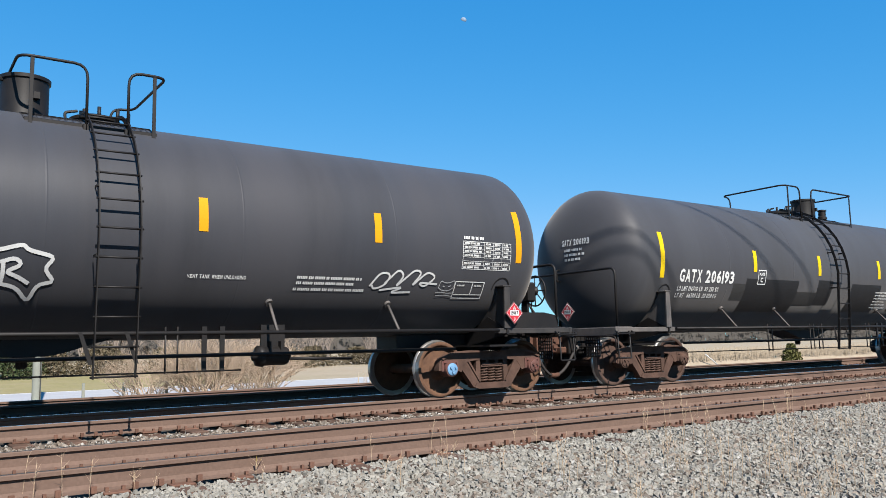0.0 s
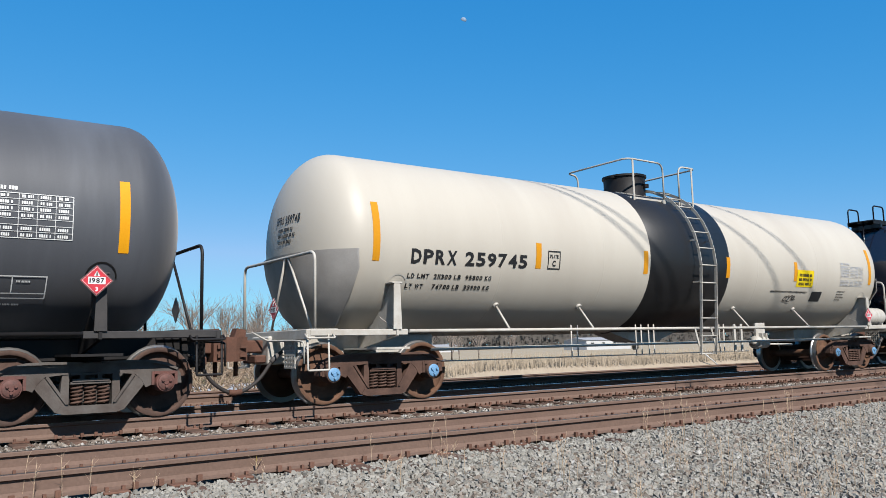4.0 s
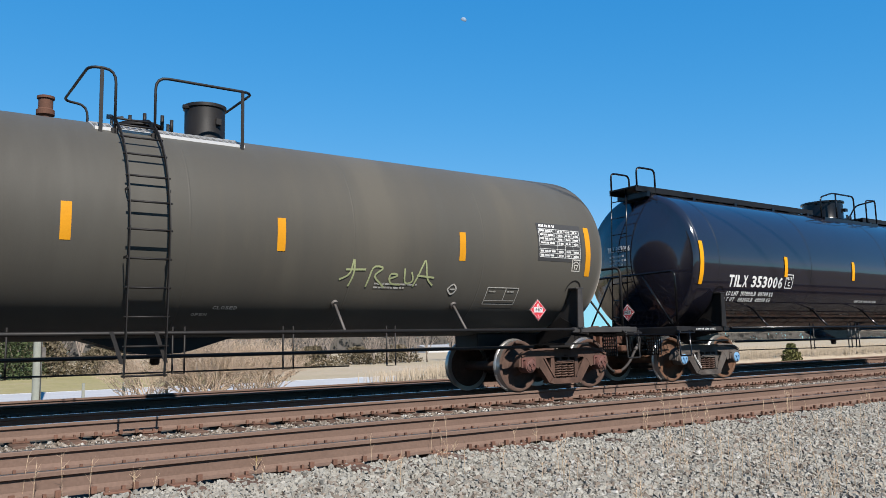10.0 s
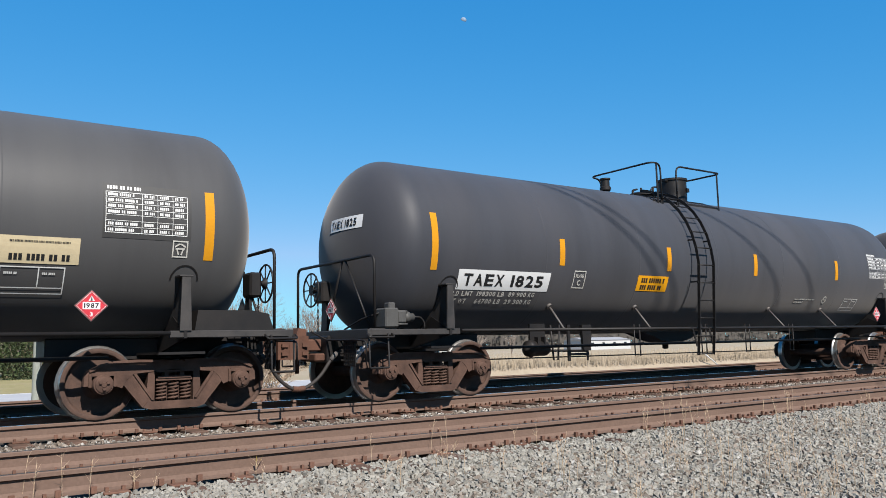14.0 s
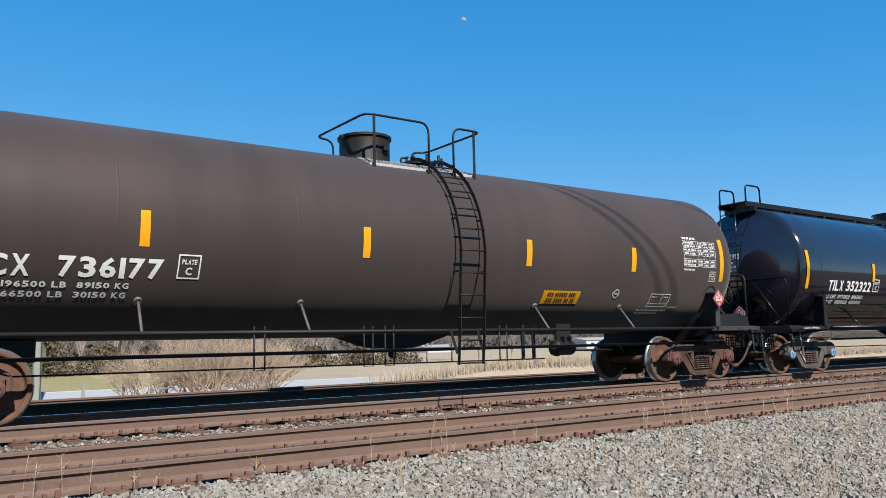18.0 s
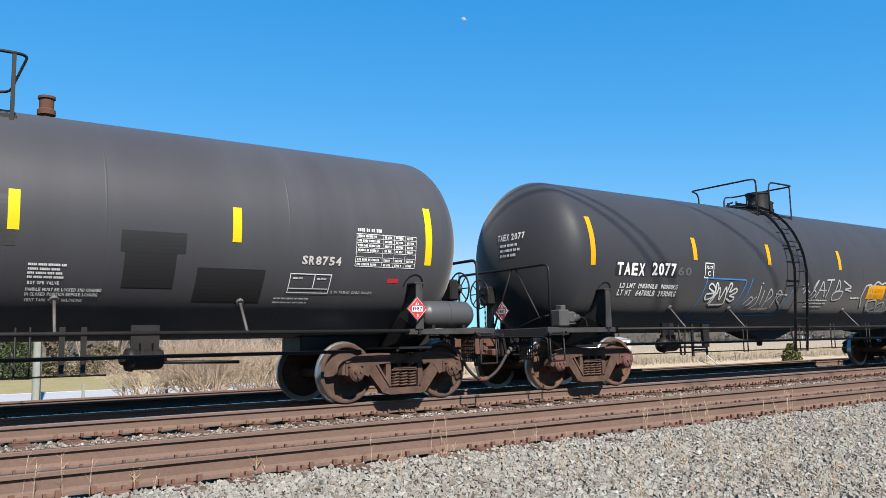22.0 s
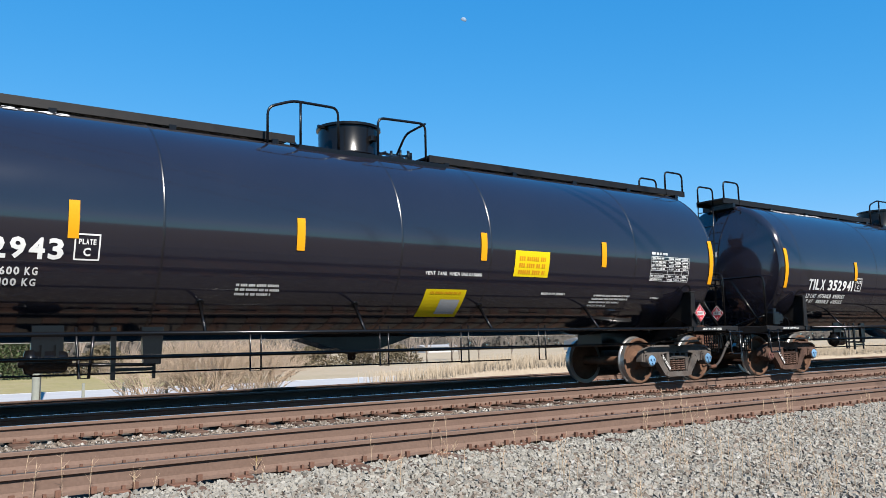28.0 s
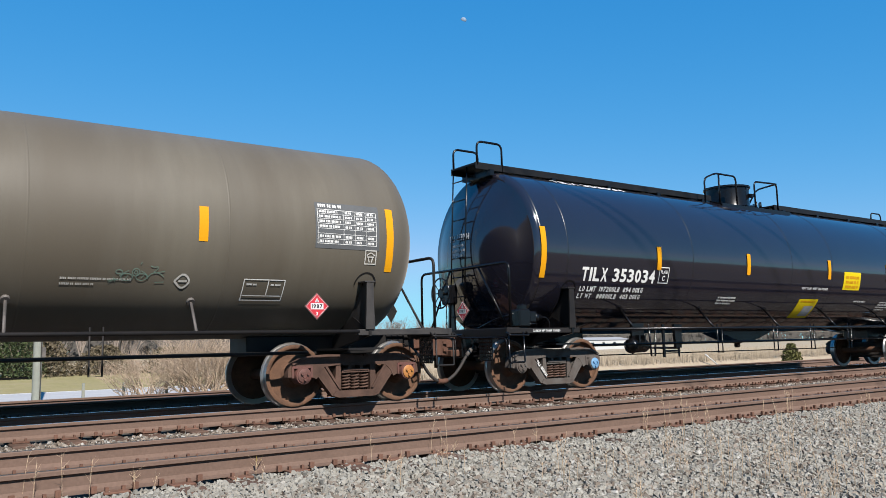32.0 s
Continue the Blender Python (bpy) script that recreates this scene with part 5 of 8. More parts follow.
def lay_track(k, y):
    """A track: two rails on plates, spikes and wooden ties."""
    rg = random.Random(50 + k)
    tr = tagged(new(f"track_{k + 1}"), "railway track with rusty rails on wooden ties", "railway track", kind="structure")
    for s in (-1, 1):
        lay_rail(tr, y + s * GAUGE, k == 1)
    # ties: those that the camera passes as pieces, the rest joined
    tie_me = kept("tie", lambda b: bbox(b, -0.115, 0.115, -1.29, 1.29, -0.37, -0.195, 0.012), M["tie_wood"])

    def make_plate(b):
        bbox(b, -0.095, 0.095, -0.18, 0.18, -0.197, -0.180, 0.004)
        for sx in (-0.06, 0.06):
            for sy in (-0.095, 0.10):
                box(b, sx - 0.012, sx + 0.012, sy - 0.016, sy + 0.016, -0.18, -0.150)
    plate_me = kept("tie_plate", make_plate, M["plate_rust"])

    def make_anchor(b):
        tube(b, [(0, -0.095, -0.155), (0, -0.09, -0.20), (0, 0.09, -0.20), (0, 0.10, -0.16)], 0.011, 6)
        box(b, -0.02, 0.02, -0.105, -0.075, -0.185, -0.135)
    anchor_me = kept("rail_anchor", make_anchor, M["plate_rust"])
    far = bmesh.new()
    x = -X_FAR + 1
    while x < X_FAR:
        dx = rg.uniform(-0.03, 0.03)
        if -1.0 < x < 40:
            ob = part("tie", tie_me, None, tr)
            ob.location, ob.rotation_euler = (x + dx, y + rg.uniform(-0.06, 0.06), rg.uniform(-0.012, 0.006)), (0, 0, rg.uniform(-0.02, 0.02))
            for s in (-1, 1):
                pl = part("tie_plate", plate_me, None, tr)
                pl.location = (x + dx, y + s * GAUGE, 0)
                if rg.random() < 0.8 and x < 34:
                    for q in (-0.15, 0.15):
                        an = part("rail_anchor", anchor_me, None, tr)
                        an.location = (x + dx + q, y + s * GAUGE, 0)
                        an.rotation_euler = (0, 0, 0 if s < 0 else math.pi)
        elif abs(x) < 120 or k == 1:
            box(far, x - 0.115, x + 0.115, y - 1.29, y + 1.29, -0.36, -0.19)
        x += 0.50
    tagged(part("far_ties", far, M["tie_wood"], tr, "wooden ties along the line"), kind="stuff")


land()
for k, y in enumerate(TRACK_Y):
    lay_track(k, y)

# ---------------------------------------------------------------- the train
def simple(col, rough=0.5, **kw):
    return paint("tank_paint", col, rough, **kw)


M["satin_grey"] = simple((0.03022, 0.03217, 0.039), 0.54, var=0.12, scale=0.9, second=(0.01938, 0.01986, 0.02317), fine=90, bump=0.03, streak=True, amount=0.3, spec=0.15, dust=0.2, blotch=(0.0338, 0.0339, 0.0388), cover=0.55)
M["neutral_grey"] = simple((0.043, 0.043, 0.04489), 0.54, var=0.12, scale=0.9, second=(0.02599, 0.0257, 0.02646), fine=90, bump=0.03, streak=True, amount=0.3, spec=0.15, dust=0.2, blotch=(0.0459, 0.0455, 0.0459), cover=0.55)
M["warm_grey"] = simple((0.03898, 0.04025, 0.04559), 0.54, var=0.12, scale=0.9, second=(0.02474, 0.02485, 0.02708), fine=90, bump=0.03, streak=True, amount=0.3, spec=0.15, dust=0.2, blotch=(0.0292, 0.0294, 0.0342), cover=0.54)
M["satin_dark"] = simple((0.02222, 0.02379, 0.02885), 0.54, var=0.12, scale=0.9, second=(0.01449, 0.01492, 0.0174), fine=90, bump=0.03, streak=True, amount=0.35, spec=0.15, dust=0.2, blotch=(0.0209, 0.0211, 0.024), cover=0.56)
M["satin_blue"] = simple((0.05814, 0.06221, 0.07093), 0.55, var=0.14, scale=0.55, second=(0.02791, 0.02907, 0.03198), fine=90, bump=0.03, streak=True, amount=0.16, spec=0.25, dust=0.19, blotch=(0.0418, 0.0448, 0.0525), cover=0.56)
M["brown"] = simple((0.0594, 0.02565, 0.01665), 0.65, var=0.15, scale=1.3, second=(0.027, 0.01485, 0.01215), fine=90, bump=0.03, streak=True, spec=0.15, dust=0.2, blotch=(0.0356, 0.0179, 0.0133), cover=0.52)
M["plum"] = simple((0.0295, 0.02299, 0.02195), 0.62, var=0.12, scale=0.9, second=(0.02058, 0.01612, 0.01612), fine=90, bump=0.03, streak=True, spec=0.15, dust=0.2, blotch=(0.0339, 0.0241, 0.022), cover=0.56)
M["olive"] = simple((0.04627, 0.04388, 0.0375), 0.62, var=0.14, scale=1.1, second=(0.02306, 0.02101, 0.01831), fine=90, bump=0.03, streak=True, spec=0.15, dust=0.2, blotch=(0.0560, 0.0510, 0.0410), cover=0.56)
M["tan"] = simple((0.0825, 0.0725, 0.0545), 0.6, var=0.14, scale=1.2, second=(0.048, 0.0417, 0.0335), fine=90, bump=0.04, streak=True, dust=0.17, blotch=(0.0575, 0.0480, 0.0345), cover=0.53)
M["cream"] = simple((0.3192, 0.2949, 0.2508), 0.5, var=0.06, scale=0.8, second=(0.266, 0.2417, 0.2037), fine=90, bump=0.03, streak=True)
M["tank_grey"] = simple((0.0418, 0.04256, 0.04408), 0.45, var=0.15, scale=2.0, fine=60, bump=0.02)
M["valve_grey"] = simple((0.0456, 0.04408, 0.0418), 0.6, var=0.3, scale=6.0, fine=60, bump=0.1)
M["gloss_black"] = simple((0.0078, 0.0074, 0.0118), 0.10, var=0.05, scale=0.7, second=(0.0096, 0.009, 0.0138), fine=60, bump=0.003, spec=0.9, coat=0.2, wave=0.10)
M["gloss_seam"] = simple((0.0062, 0.0056, 0.0074), 0.24, var=0.05, scale=0.7, fine=60, bump=0.003, spec=0.85)
M["black_band"] = simple((0.009044, 0.009044, 0.0095), 0.4, var=0.15, scale=2.0, fine=60, bump=0.02)

LONG = dict(x=(-7.78, -4.68, -1.68, 1.65, 4.52, 7.75), end=(2.69, 1.86), mid=(2.50, 2.075))
TB, TG = ("truck_brown", "red_bearing", "red_bearing", "wheel_dark"), ("truck_grey", "blue_cap", "truck_grey", "wheel_rust")
TD = ("truck_brown", "truck_brown", "truck_brown", "wheel_dark")
CAR_X = (1.55, 19.65, 37.72, 55.91, 74.13, 92.20, 110.34, 128.50, 146.50, 164.66, 183.05, 201.14, 219.29, 237.43, 255.59, 273.70, 291.79, 310.04, 328.10, 346.12, 364.23)


RIGHT_BRAKE = (0, 1, 3, 4, 7, 8, 10, 11, 12, 13)


def strips(*x, end=(2.75, 1.92), mid=(2.49, 2.06)):
    return dict(x=x, end=end, mid=mid)


def long_car(i, mark, ld, lt, second=False, late=0.09, **kw):
    """A glossy jacketed car with a top walkway."""
    bars = [(3.10, 3.68, 1.61, 0.05), (4.44, 5.44, 1.60, 0.045), (4.42, 5.40, 1.545, 0.045), (4.38, 5.2, 1.49, 0.045), (4.38, 4.9, 1.435, 0.045), (6.05, 6.3, 1.58, 0.04)]
    art = [lambda c, s: sign(c, s, 2.25 + late, 3.05 + late, 1.86, 2.265, "yellow_sign", label="square yellow paper notice", ink="amber_reflector"),
           lambda c, s: side_text(c, s, "VENT TANK WHEN UNLOADING", *((0.52, 1.66, 1.835, 1.885) if second else (-1.32, -0.2, 1.585, 1.635)), "white_letter")]
    if second:
        kw.setdefault("top_rails", (-1.72, -0.5, 0.24, 1.2))
        bars += [(-2.55, -1.92, 1.62, 0.045), (-2.55, -1.90, 1.565, 0.045), (-2.55, -2.02, 1.51, 0.045)]
        art.append(lambda c, s: top_text(c, s, mark, -6.6, -4.55, 62, 69, "white_letter"))
        art.append(lambda c, s: sign(c, s, 0.52 + late, 1.34 + late, 1.24, 1.635, "yellow_sign", rows=((0.84, 0.92),), pale="label_grey", label="yellow paper notice with a pale panel", ink="amber_reflector"))
    kw["brake"] = (1,) if i in RIGHT_BRAKE else (-1,)
    if i == 12:
        art.append(lambda c, s: spray(c, s, 5.38, 5.86, 1.44, 1.70, RINGS, "spray_grey", 0.014, label="sprayed ring with two loops in it"))
    d = dict(kind="walkway", x=CAR_X[i], paint="gloss_black", label="glossy black tank car with a walkway along its top", strips=LONG, truck=TG, brake_x=4.4, truck_mark=mark,
             texts=((mark, -6.80, -4.77, 1.835, 2.065), (ld, -6.77, -5.03, 1.665, 1.75), (lt, -6.77, -5.04, 1.55, 1.63)),
             plate=(-4.66, 1.84), table=(5.85, 7.02, 1.88, 2.32), end_mark=mark, bars=bars, art=art, placard=(7.15, 1.31))
    d.update(kw)
    return tank_car(d)


def short_car(i, mark, paint_name, label, text=(-6.8, -4.8, 1.84, 2.09), ld=None, lt=None, **kw):
    """A car with a ladder at mid-length. text: where the owner's mark and number stand."""
    kw["brake"] = (1,) if i in RIGHT_BRAKE else (-1,)
    kw["reservoir"] = "cover" if i in (0, 8, 10, 11) else "cylinder"
    tx = [(mark, *text)] if text else []
    for line in (ld, lt):
        if line:
            tx.append(line)
    d = dict(kind="ladder", x=CAR_X[i], paint=paint_name, label=label, truck=TB, brake_x=4.3, texts=tx, end_mark=mark)
    d.update(kw)
    return tank_car(d)


# spray strokes, each drawn in a unit box
RINGS = [[(0.5 + c * 0.5 * math.cos(a / 2), 0.5 + 0.5 * math.sin(a / 2)) for a in range(14)] for c in (1.0,)] + [[(o + 0.2 * math.cos(a), 0.5 + 0.28 * math.sin(a)) for a in range(8)] for o in (0.28, 0.72)]
STAR = [[(0.0, 0.97), (0.32, 0.86), (0.62, 0.99), (0.66, 0.90), (0.98, 0.80), (0.85, 0.60), (1.0, 0.38), (0.80, 0.34), (0.72, 0.0), (0.58, 0.28), (0.30, 0.36), (0.05, 0.22)]]
LETTER_R = [[(0.1, 0.9), (0.12, 0.4), (0.05, 0.05)], [(0.0, 0.82), (0.5, 1.0), (0.75, 0.75), (0.15, 0.5), (0.6, 0.35), (1.0, 0.1)]]
LOOPS = [[(0.0, 0.25), (0.12, 0.8), (0.28, 0.75), (0.22, 0.3), (0.06, 0.12), (0.03, 0.3)], [(0.2, 0.35), (0.38, 0.95), (0.48, 0.7), (0.36, 0.2), (0.62, 0.95), (0.74, 0.85), (0.6, 0.25), (0.82, 0.9), (0.97, 0.7), (0.8, 0.25), (0.7, 0.45), (1.0, 0.4)], [(0.15, 0.1), (0.5, 0.25), (0.3, 0.0), (0.62, 0.05)]]
CAT = [[(0.1, 0.5), (0.15, 0.95), (0.35, 0.8), (0.65, 0.8), (0.9, 1.0), (0.9, 0.5), (0.6, 0.32), (0.3, 0.35), (0.1, 0.5)], [(0.3, 0.62), (0.42, 0.56)], [(0.6, 0.58), (0.72, 0.64)], [(0.0, 0.2), (0.3, 0.25), (0.6, 0.18), (1.0, 0.22)], [(0.05, 0.02), (0.5, 0.08), (0.9, 0.0)]]
CREW = [[(0.0, 0.3), (0.1, 0.45), (0.12, 1.0), (0.14, 0.5), (0.1, 0.1)], [(0.05, 0.6), (0.25, 0.62)], [(0.28, 0.1), (0.32, 0.75), (0.45, 0.7), (0.33, 0.45), (0.47, 0.1)], [(0.5, 0.35), (0.62, 0.5), (0.5, 0.55), (0.52, 0.2), (0.64, 0.2)], [(0.66, 0.7), (0.68, 0.2), (0.78, 0.3), (0.74, 0.6)], [(0.78, 0.15), (0.86, 0.9), (0.88, 1.0), (0.92, 0.4), (1.0, 0.2)], [(0.8, 0.5), (1.0, 0.45)]]
CROWN = [[(0.2, 0.1), (0.3, 0.7), (0.1, 0.95), (0.02, 0.75), (0.3, 0.55), (0.0, 0.5), (0.05, 0.25), (0.32, 0.4), (0.25, 1.0), (0.35, 0.85), (0.36, 0.5)], [(0.25, 0.08), (0.4, 0.85), (0.5, 0.2), (0.6, 0.88), (0.72, 0.1), (0.25, 0.08)], [(0.66, 0.5), (0.7, 0.98), (0.8, 0.9), (0.72, 0.55), (0.95, 0.8), (1.0, 0.6), (0.75, 0.45), (1.0, 0.4), (0.92, 0.2), (0.72, 0.35)]]
TAG_A = [[(0.0, 0.2), (0.12, 0.55), (0.2, 0.3), (0.06, 0.1), (0.25, 0.5)], [(0.28, 0.9), (0.3, 0.2), (0.2, 0.05)], [(0.38, 0.75), (0.4, 0.2)], [(0.5, 0.1), (0.52, 0.85), (0.64, 0.6), (0.52, 0.3)], [(0.7, 0.1), (0.75, 0.8), (0.88, 0.65), (0.74, 0.45), (1.0, 0.1)], [(0.25, 0.02), (0.7, 0.08), (0.45, 0.0)], [(0.3, 1.0), (0.33, 0.96)], [(0.7, 0.62), (1.0, 0.6)]]
TAG_K = [[(0.0, 0.45), (0.1, 0.75), (0.04, 0.3)], [(0.0, 0.6), (0.16, 0.35)], [(0.18, 0.2), (0.24, 0.55), (0.3, 0.9), (0.2, 0.5), (0.3, 0.35), (0.22, 0.1)], [(0.3, 0.15), (0.38, 0.85), (0.46, 0.2)], [(0.32, 0.45), (0.48, 0.45)], [(0.45, 0.85), (0.6, 0.88)], [(0.54, 0.85), (0.5, 0.15)], [(0.66, 0.4), (0.7, 0.95), (0.76, 0.5), (0.62, 0.35), (0.64, 0.05), (0.8, 0.12), (0.84, 0.45), (0.66, 0.42)], [(0.8, 0.85), (1.0, 0.6), (0.84, 0.52), (1.0, 0.45)]]
SWIRL = [[(0.1, 0.2), (0.0, 0.5), (0.05, 0.85), (0.18, 0.9), (0.22, 0.6), (0.18, 0.3), (0.3, 0.1), (0.45, 0.2), (0.4, 0.45), (0.2, 0.4), (0.25, 0.15), (0.42, 0.05), (0.62, 0.12), (0.6, 0.4), (0.45, 0.3), (0.5, 0.05), (0.75, 0.1), (0.92, 0.35), (0.85, 0.6), (0.7, 0.4)], [(0.22, 0.85), (0.32, 1.0), (0.42, 0.9), (0.46, 0.95), (0.58, 0.98), (0.62, 0.75), (0.7, 0.95), (0.8, 0.9), (0.78, 0.55), (0.88, 0.98), (0.98, 0.8), (0.9, 0.5)], [(0.62, 0.7), (0.7, 0.3), (0.82, 0.55), (0.74, 0.25), (0.95, 0.45)]]
PEAKS = [[(0.0, 1.0), (0.08, 0.85), (0.2, 0.72)], [(0.30, 0.12), (0.33, 0.55), (0.42, 0.48), (0.38, 0.16), (0.30, 0.12)], [(0.52, 0.0), (0.50, 0.6), (0.30, 0.74), (0.50, 0.88), (0.64, 0.7), (0.52, 0.46)], [(0.66, 0.3), (0.76, 0.78), (1.0, 0.72), (0.94, 0.35), (0.76, 0.02), (0.66, 0.3)]]
BUBBLES = [[(0.02, 0.72), (0.2, 1.0), (0.62, 0.96), (0.66, 1.0), (0.9, 1.0), (1.0, 0.75), (0.97, 0.4), (0.8, 0.34)], [(0.02, 0.72), (0.16, 0.82), (0.24, 0.7), (0.1, 0.6), (0.28, 0.62), (0.3, 0.42), (0.12, 0.34), (0.1, 0.5)], [(0.34, 0.5), (0.36, 0.82), (0.5, 0.84), (0.54, 0.55), (0.44, 0.38), (0.34, 0.5)], [(0.40, 0.62), (0.48, 0.66), (0.46, 0.52)],
           [(0.58, 0.42), (0.6, 0.86), (0.74, 0.8), (0.64, 0.64), (0.78, 0.56), (0.72, 0.36), (0.58, 0.4)], [(0.8, 0.42), (0.8, 0.86), (0.92, 0.8), (0.94, 0.54), (0.8, 0.42)], [(0.22, 0.3), (0.3, 0.0), (0.36, 0.3), (0.28, 0.16), (0.42, 0.22)], [(0.46, 0.28), (0.4, 0.04), (0.54, 0.12), (0.44, 0.2), (0.56, 0.32), (0.7, 0.3)]]
PLUME = [[(0.2, 1.0), (0.7, 0.82), (1.0, 0.5), (0.9, 0.25), (0.5, 0.12), (0.1, 0.3), (0.15, 0.5), (0.5, 0.6)], [(0.45, 0.7), (0.35, 0.4), (0.42, 0.0)]]
def oval(u, v, a, b):
    return [(u + a * math.cos(k * 0.5), v + b * math.sin(k * 0.5)) for k in range(14)]


RINGED = [[(0.0, 0.15), (0.2, 0.2)], [(0.09, 0.3), (0.13, 0.08)], [(0.02, 0.06), (0.14, 0.24)], oval(0.18, 0.53, 0.06, 0.085), [(0.19, 0.36), (0.27, 0.5), (0.35, 0.6)], oval(0.32, 0.31, 0.105, 0.16), [(0.34, 0.38), (0.30, 0.24)], oval(0.475, 0.53, 0.067, 0.17), oval(0.475, 0.53, 0.028, 0.08), oval(0.58, 0.33, 0.10, 0.15), [(0.62, 0.40), (0.57, 0.28)],
          [(0.56, 0.6), (0.64, 0.5), (0.68, 0.41), (0.70, 0.26)], [(0.70, 0.35), (0.74, 0.5), (0.86, 0.54), (0.99, 0.62)], [(0.72, 0.82), (0.80, 0.76), (0.86, 0.83), (0.85, 0.65), (0.76, 0.55), (0.9, 0.52), (0.99, 0.35)], [(0.83, 0.11), (1.0, 0.14)], [(0.54, 0.86), (0.56, 0.98)]]
BONES = [[(0.0, 0.3), (0.06, 0.9), (0.16, 0.8), (0.08, 0.55), (0.18, 0.45), (0.1, 0.2), (0.02, 0.35)], [(0.24, 0.3), (0.26, 0.75), (0.36, 0.7), (0.34, 0.3), (0.24, 0.3)], [(0.42, 0.2), (0.46, 0.85), (0.54, 0.3), (0.58, 0.9)], [(0.78, 0.8), (0.66, 0.7), (0.64, 0.45), (0.78, 0.5), (0.62, 0.35), (0.6, 0.1), (0.8, 0.15)], [(0.98, 0.75), (0.84, 0.7), (0.86, 0.5), (1.0, 0.35), (0.84, 0.2), (0.7, 0.0)], [(0.68, 0.8), (0.72, 1.0), (0.76, 0.6)]]
WORD = [[(0.0, 0.3), (0.06, 0.6), (0.0, 0.1), (0.1, 0.8), (0.14, 0.2), (0.18, 0.8), (0.22, 0.2)], [(0.26, 0.3), (0.32, 0.6), (0.28, 0.2), (0.26, 0.45)], [(0.4, 0.1), (0.42, 0.75)], [(0.48, 0.8), (0.46, 0.1)], [(0.38, 0.45), (0.52, 0.5)], [(0.52, 0.9), (0.62, 0.7), (0.55, 0.45), (0.62, 0.2), (0.5, 0.1)], [(0.7, 0.1), (0.76, 0.85), (0.82, 0.15)], [(0.7, 0.4), (0.84, 0.42)], [(0.88, 0.1), (0.9, 0.8), (1.0, 0.6), (0.9, 0.45), (1.0, 0.1)]]
CURLS = [[(0.0, 0.0), (0.15, 0.2), (0.05, 0.1), (0.2, 0.35), (0.1, 0.75), (0.25, 0.7), (0.22, 0.4), (0.32, 0.3), (0.4, 0.75), (0.5, 0.7), (0.45, 0.3), (0.35, 0.15), (0.5, 0.1), (0.62, 0.4), (0.55, 0.6), (0.68, 0.35)], [(0.45, 1.0), (0.48, 0.85)], [(0.72, 0.55), (0.82, 0.7), (0.78, 0.95), (0.74, 0.5), (1.0, 0.7)], [(0.8, 0.4), (1.0, 0.2)]]
ZERO8 = [[(0.1, 0.3), (0.0, 0.7), (0.2, 0.85), (0.35, 0.5), (0.2, 0.15), (0.05, 0.35)], [(0.55, 0.5), (0.5, 0.15), (0.75, 0.0), (0.85, 0.3), (0.6, 0.55), (0.65, 0.95), (0.9, 1.0), (0.95, 0.75), (0.6, 0.55)]]


def patches(mat, *rects):
    """Squares of later paint."""
    return lambda c, s: [side_panel(c, s, a, b, z0, z1, mat, "paint_patch", 0.003) for a, b, z0, z1 in rects] and None


def stain(x0, x1, z0, z1, mat):
    """A run of darker paint: ragged at the top, with loose blots above it."""
    def make(c, s):
        bm, rg = bmesh.new(), random.Random(9)
        n = int((x1 - x0) / 0.03)
        for k in range(n):
            x = x0 + (x1 - x0) * k / n
            mid = math.sin(math.pi * (k + 0.5) / n) ** 0.4
            top = z0 + (z1 - z0) * mid * (0.92 + 0.10 * noise.noise((x * 2.3, 0.4, 0)) + 0.05 * noise.noise((x * 9.0, 2.4, 0)))
            low = z0 + 0.10 * noise.noise((x * 5.0, 7.1, 0))
            quad(bm, x, x + (x1 - x0) / n, s.s_of(low), s.s_of(top))
        lay(bm, s, 0.003, M[mat], "paint_stain", c, "dark stain run down the tank side")
        bm = bmesh.new()
        for k in range(16):
            cx, cy, r = x0 + rg.uniform(-0.35, 0.6) * (x1 - x0), s.s_of(z1) + rg.uniform(-0.30, 0.12), rg.uniform(0.03, 0.09)
            bm.faces.new([bm.verts.new((cx + r * math.cos(a) * rg.uniform(0.8, 1.2), cy + r * math.sin(a) * rg.uniform(0.8, 1.2), 0)) for a in [2 * math.pi * i / 10 for i in range(10)]])
        lay(bm, s, 0.0045, M[mat], "paint_blots", c)
    return make


def tag(x0, x1, z0, z1, lines, mat, width=0.03):
    return lambda c, s: spray(c, s, x0, x1, z0, z1, lines, mat, width)


def note(x0, x1, z0, z1, mat, label, **kw):
    return lambda c, s: sign(c, s, x0, x1, z0, z1, mat, label=label, **kw)


def boxed(x0, x1, z0, z1, mat="white_letter"):
    return lambda c, s: data_box(c, s, x0, x1, z0, z1, mat)


def logo(x, z, w, mat="worn_letter", shape=0):
    return lambda c, s: emblem(c, s, x, z, w, mat, shape)


def words(text, x0, x1, z0, z1, mat="white_letter"):
    return lambda c, s: side_text(c, s, text, x0, x1, z0, z1, mat)


def band(x0, x1, mat, off=0.004):
    """A coat of other paint right round the tank."""
    def make(c, s):
        bm = bmesh.new()
        lathe(bm, [(s.r + off - 0.004, x0), (s.r + off, x0 + 0.004), (s.r + off, x1 - 0.004), (s.r + off - 0.004, x1)], "x", 64, at=(0, 0, s.zc), caps=False)
        part("paint_band", bm, M[mat], c, smooth=True)
    return make


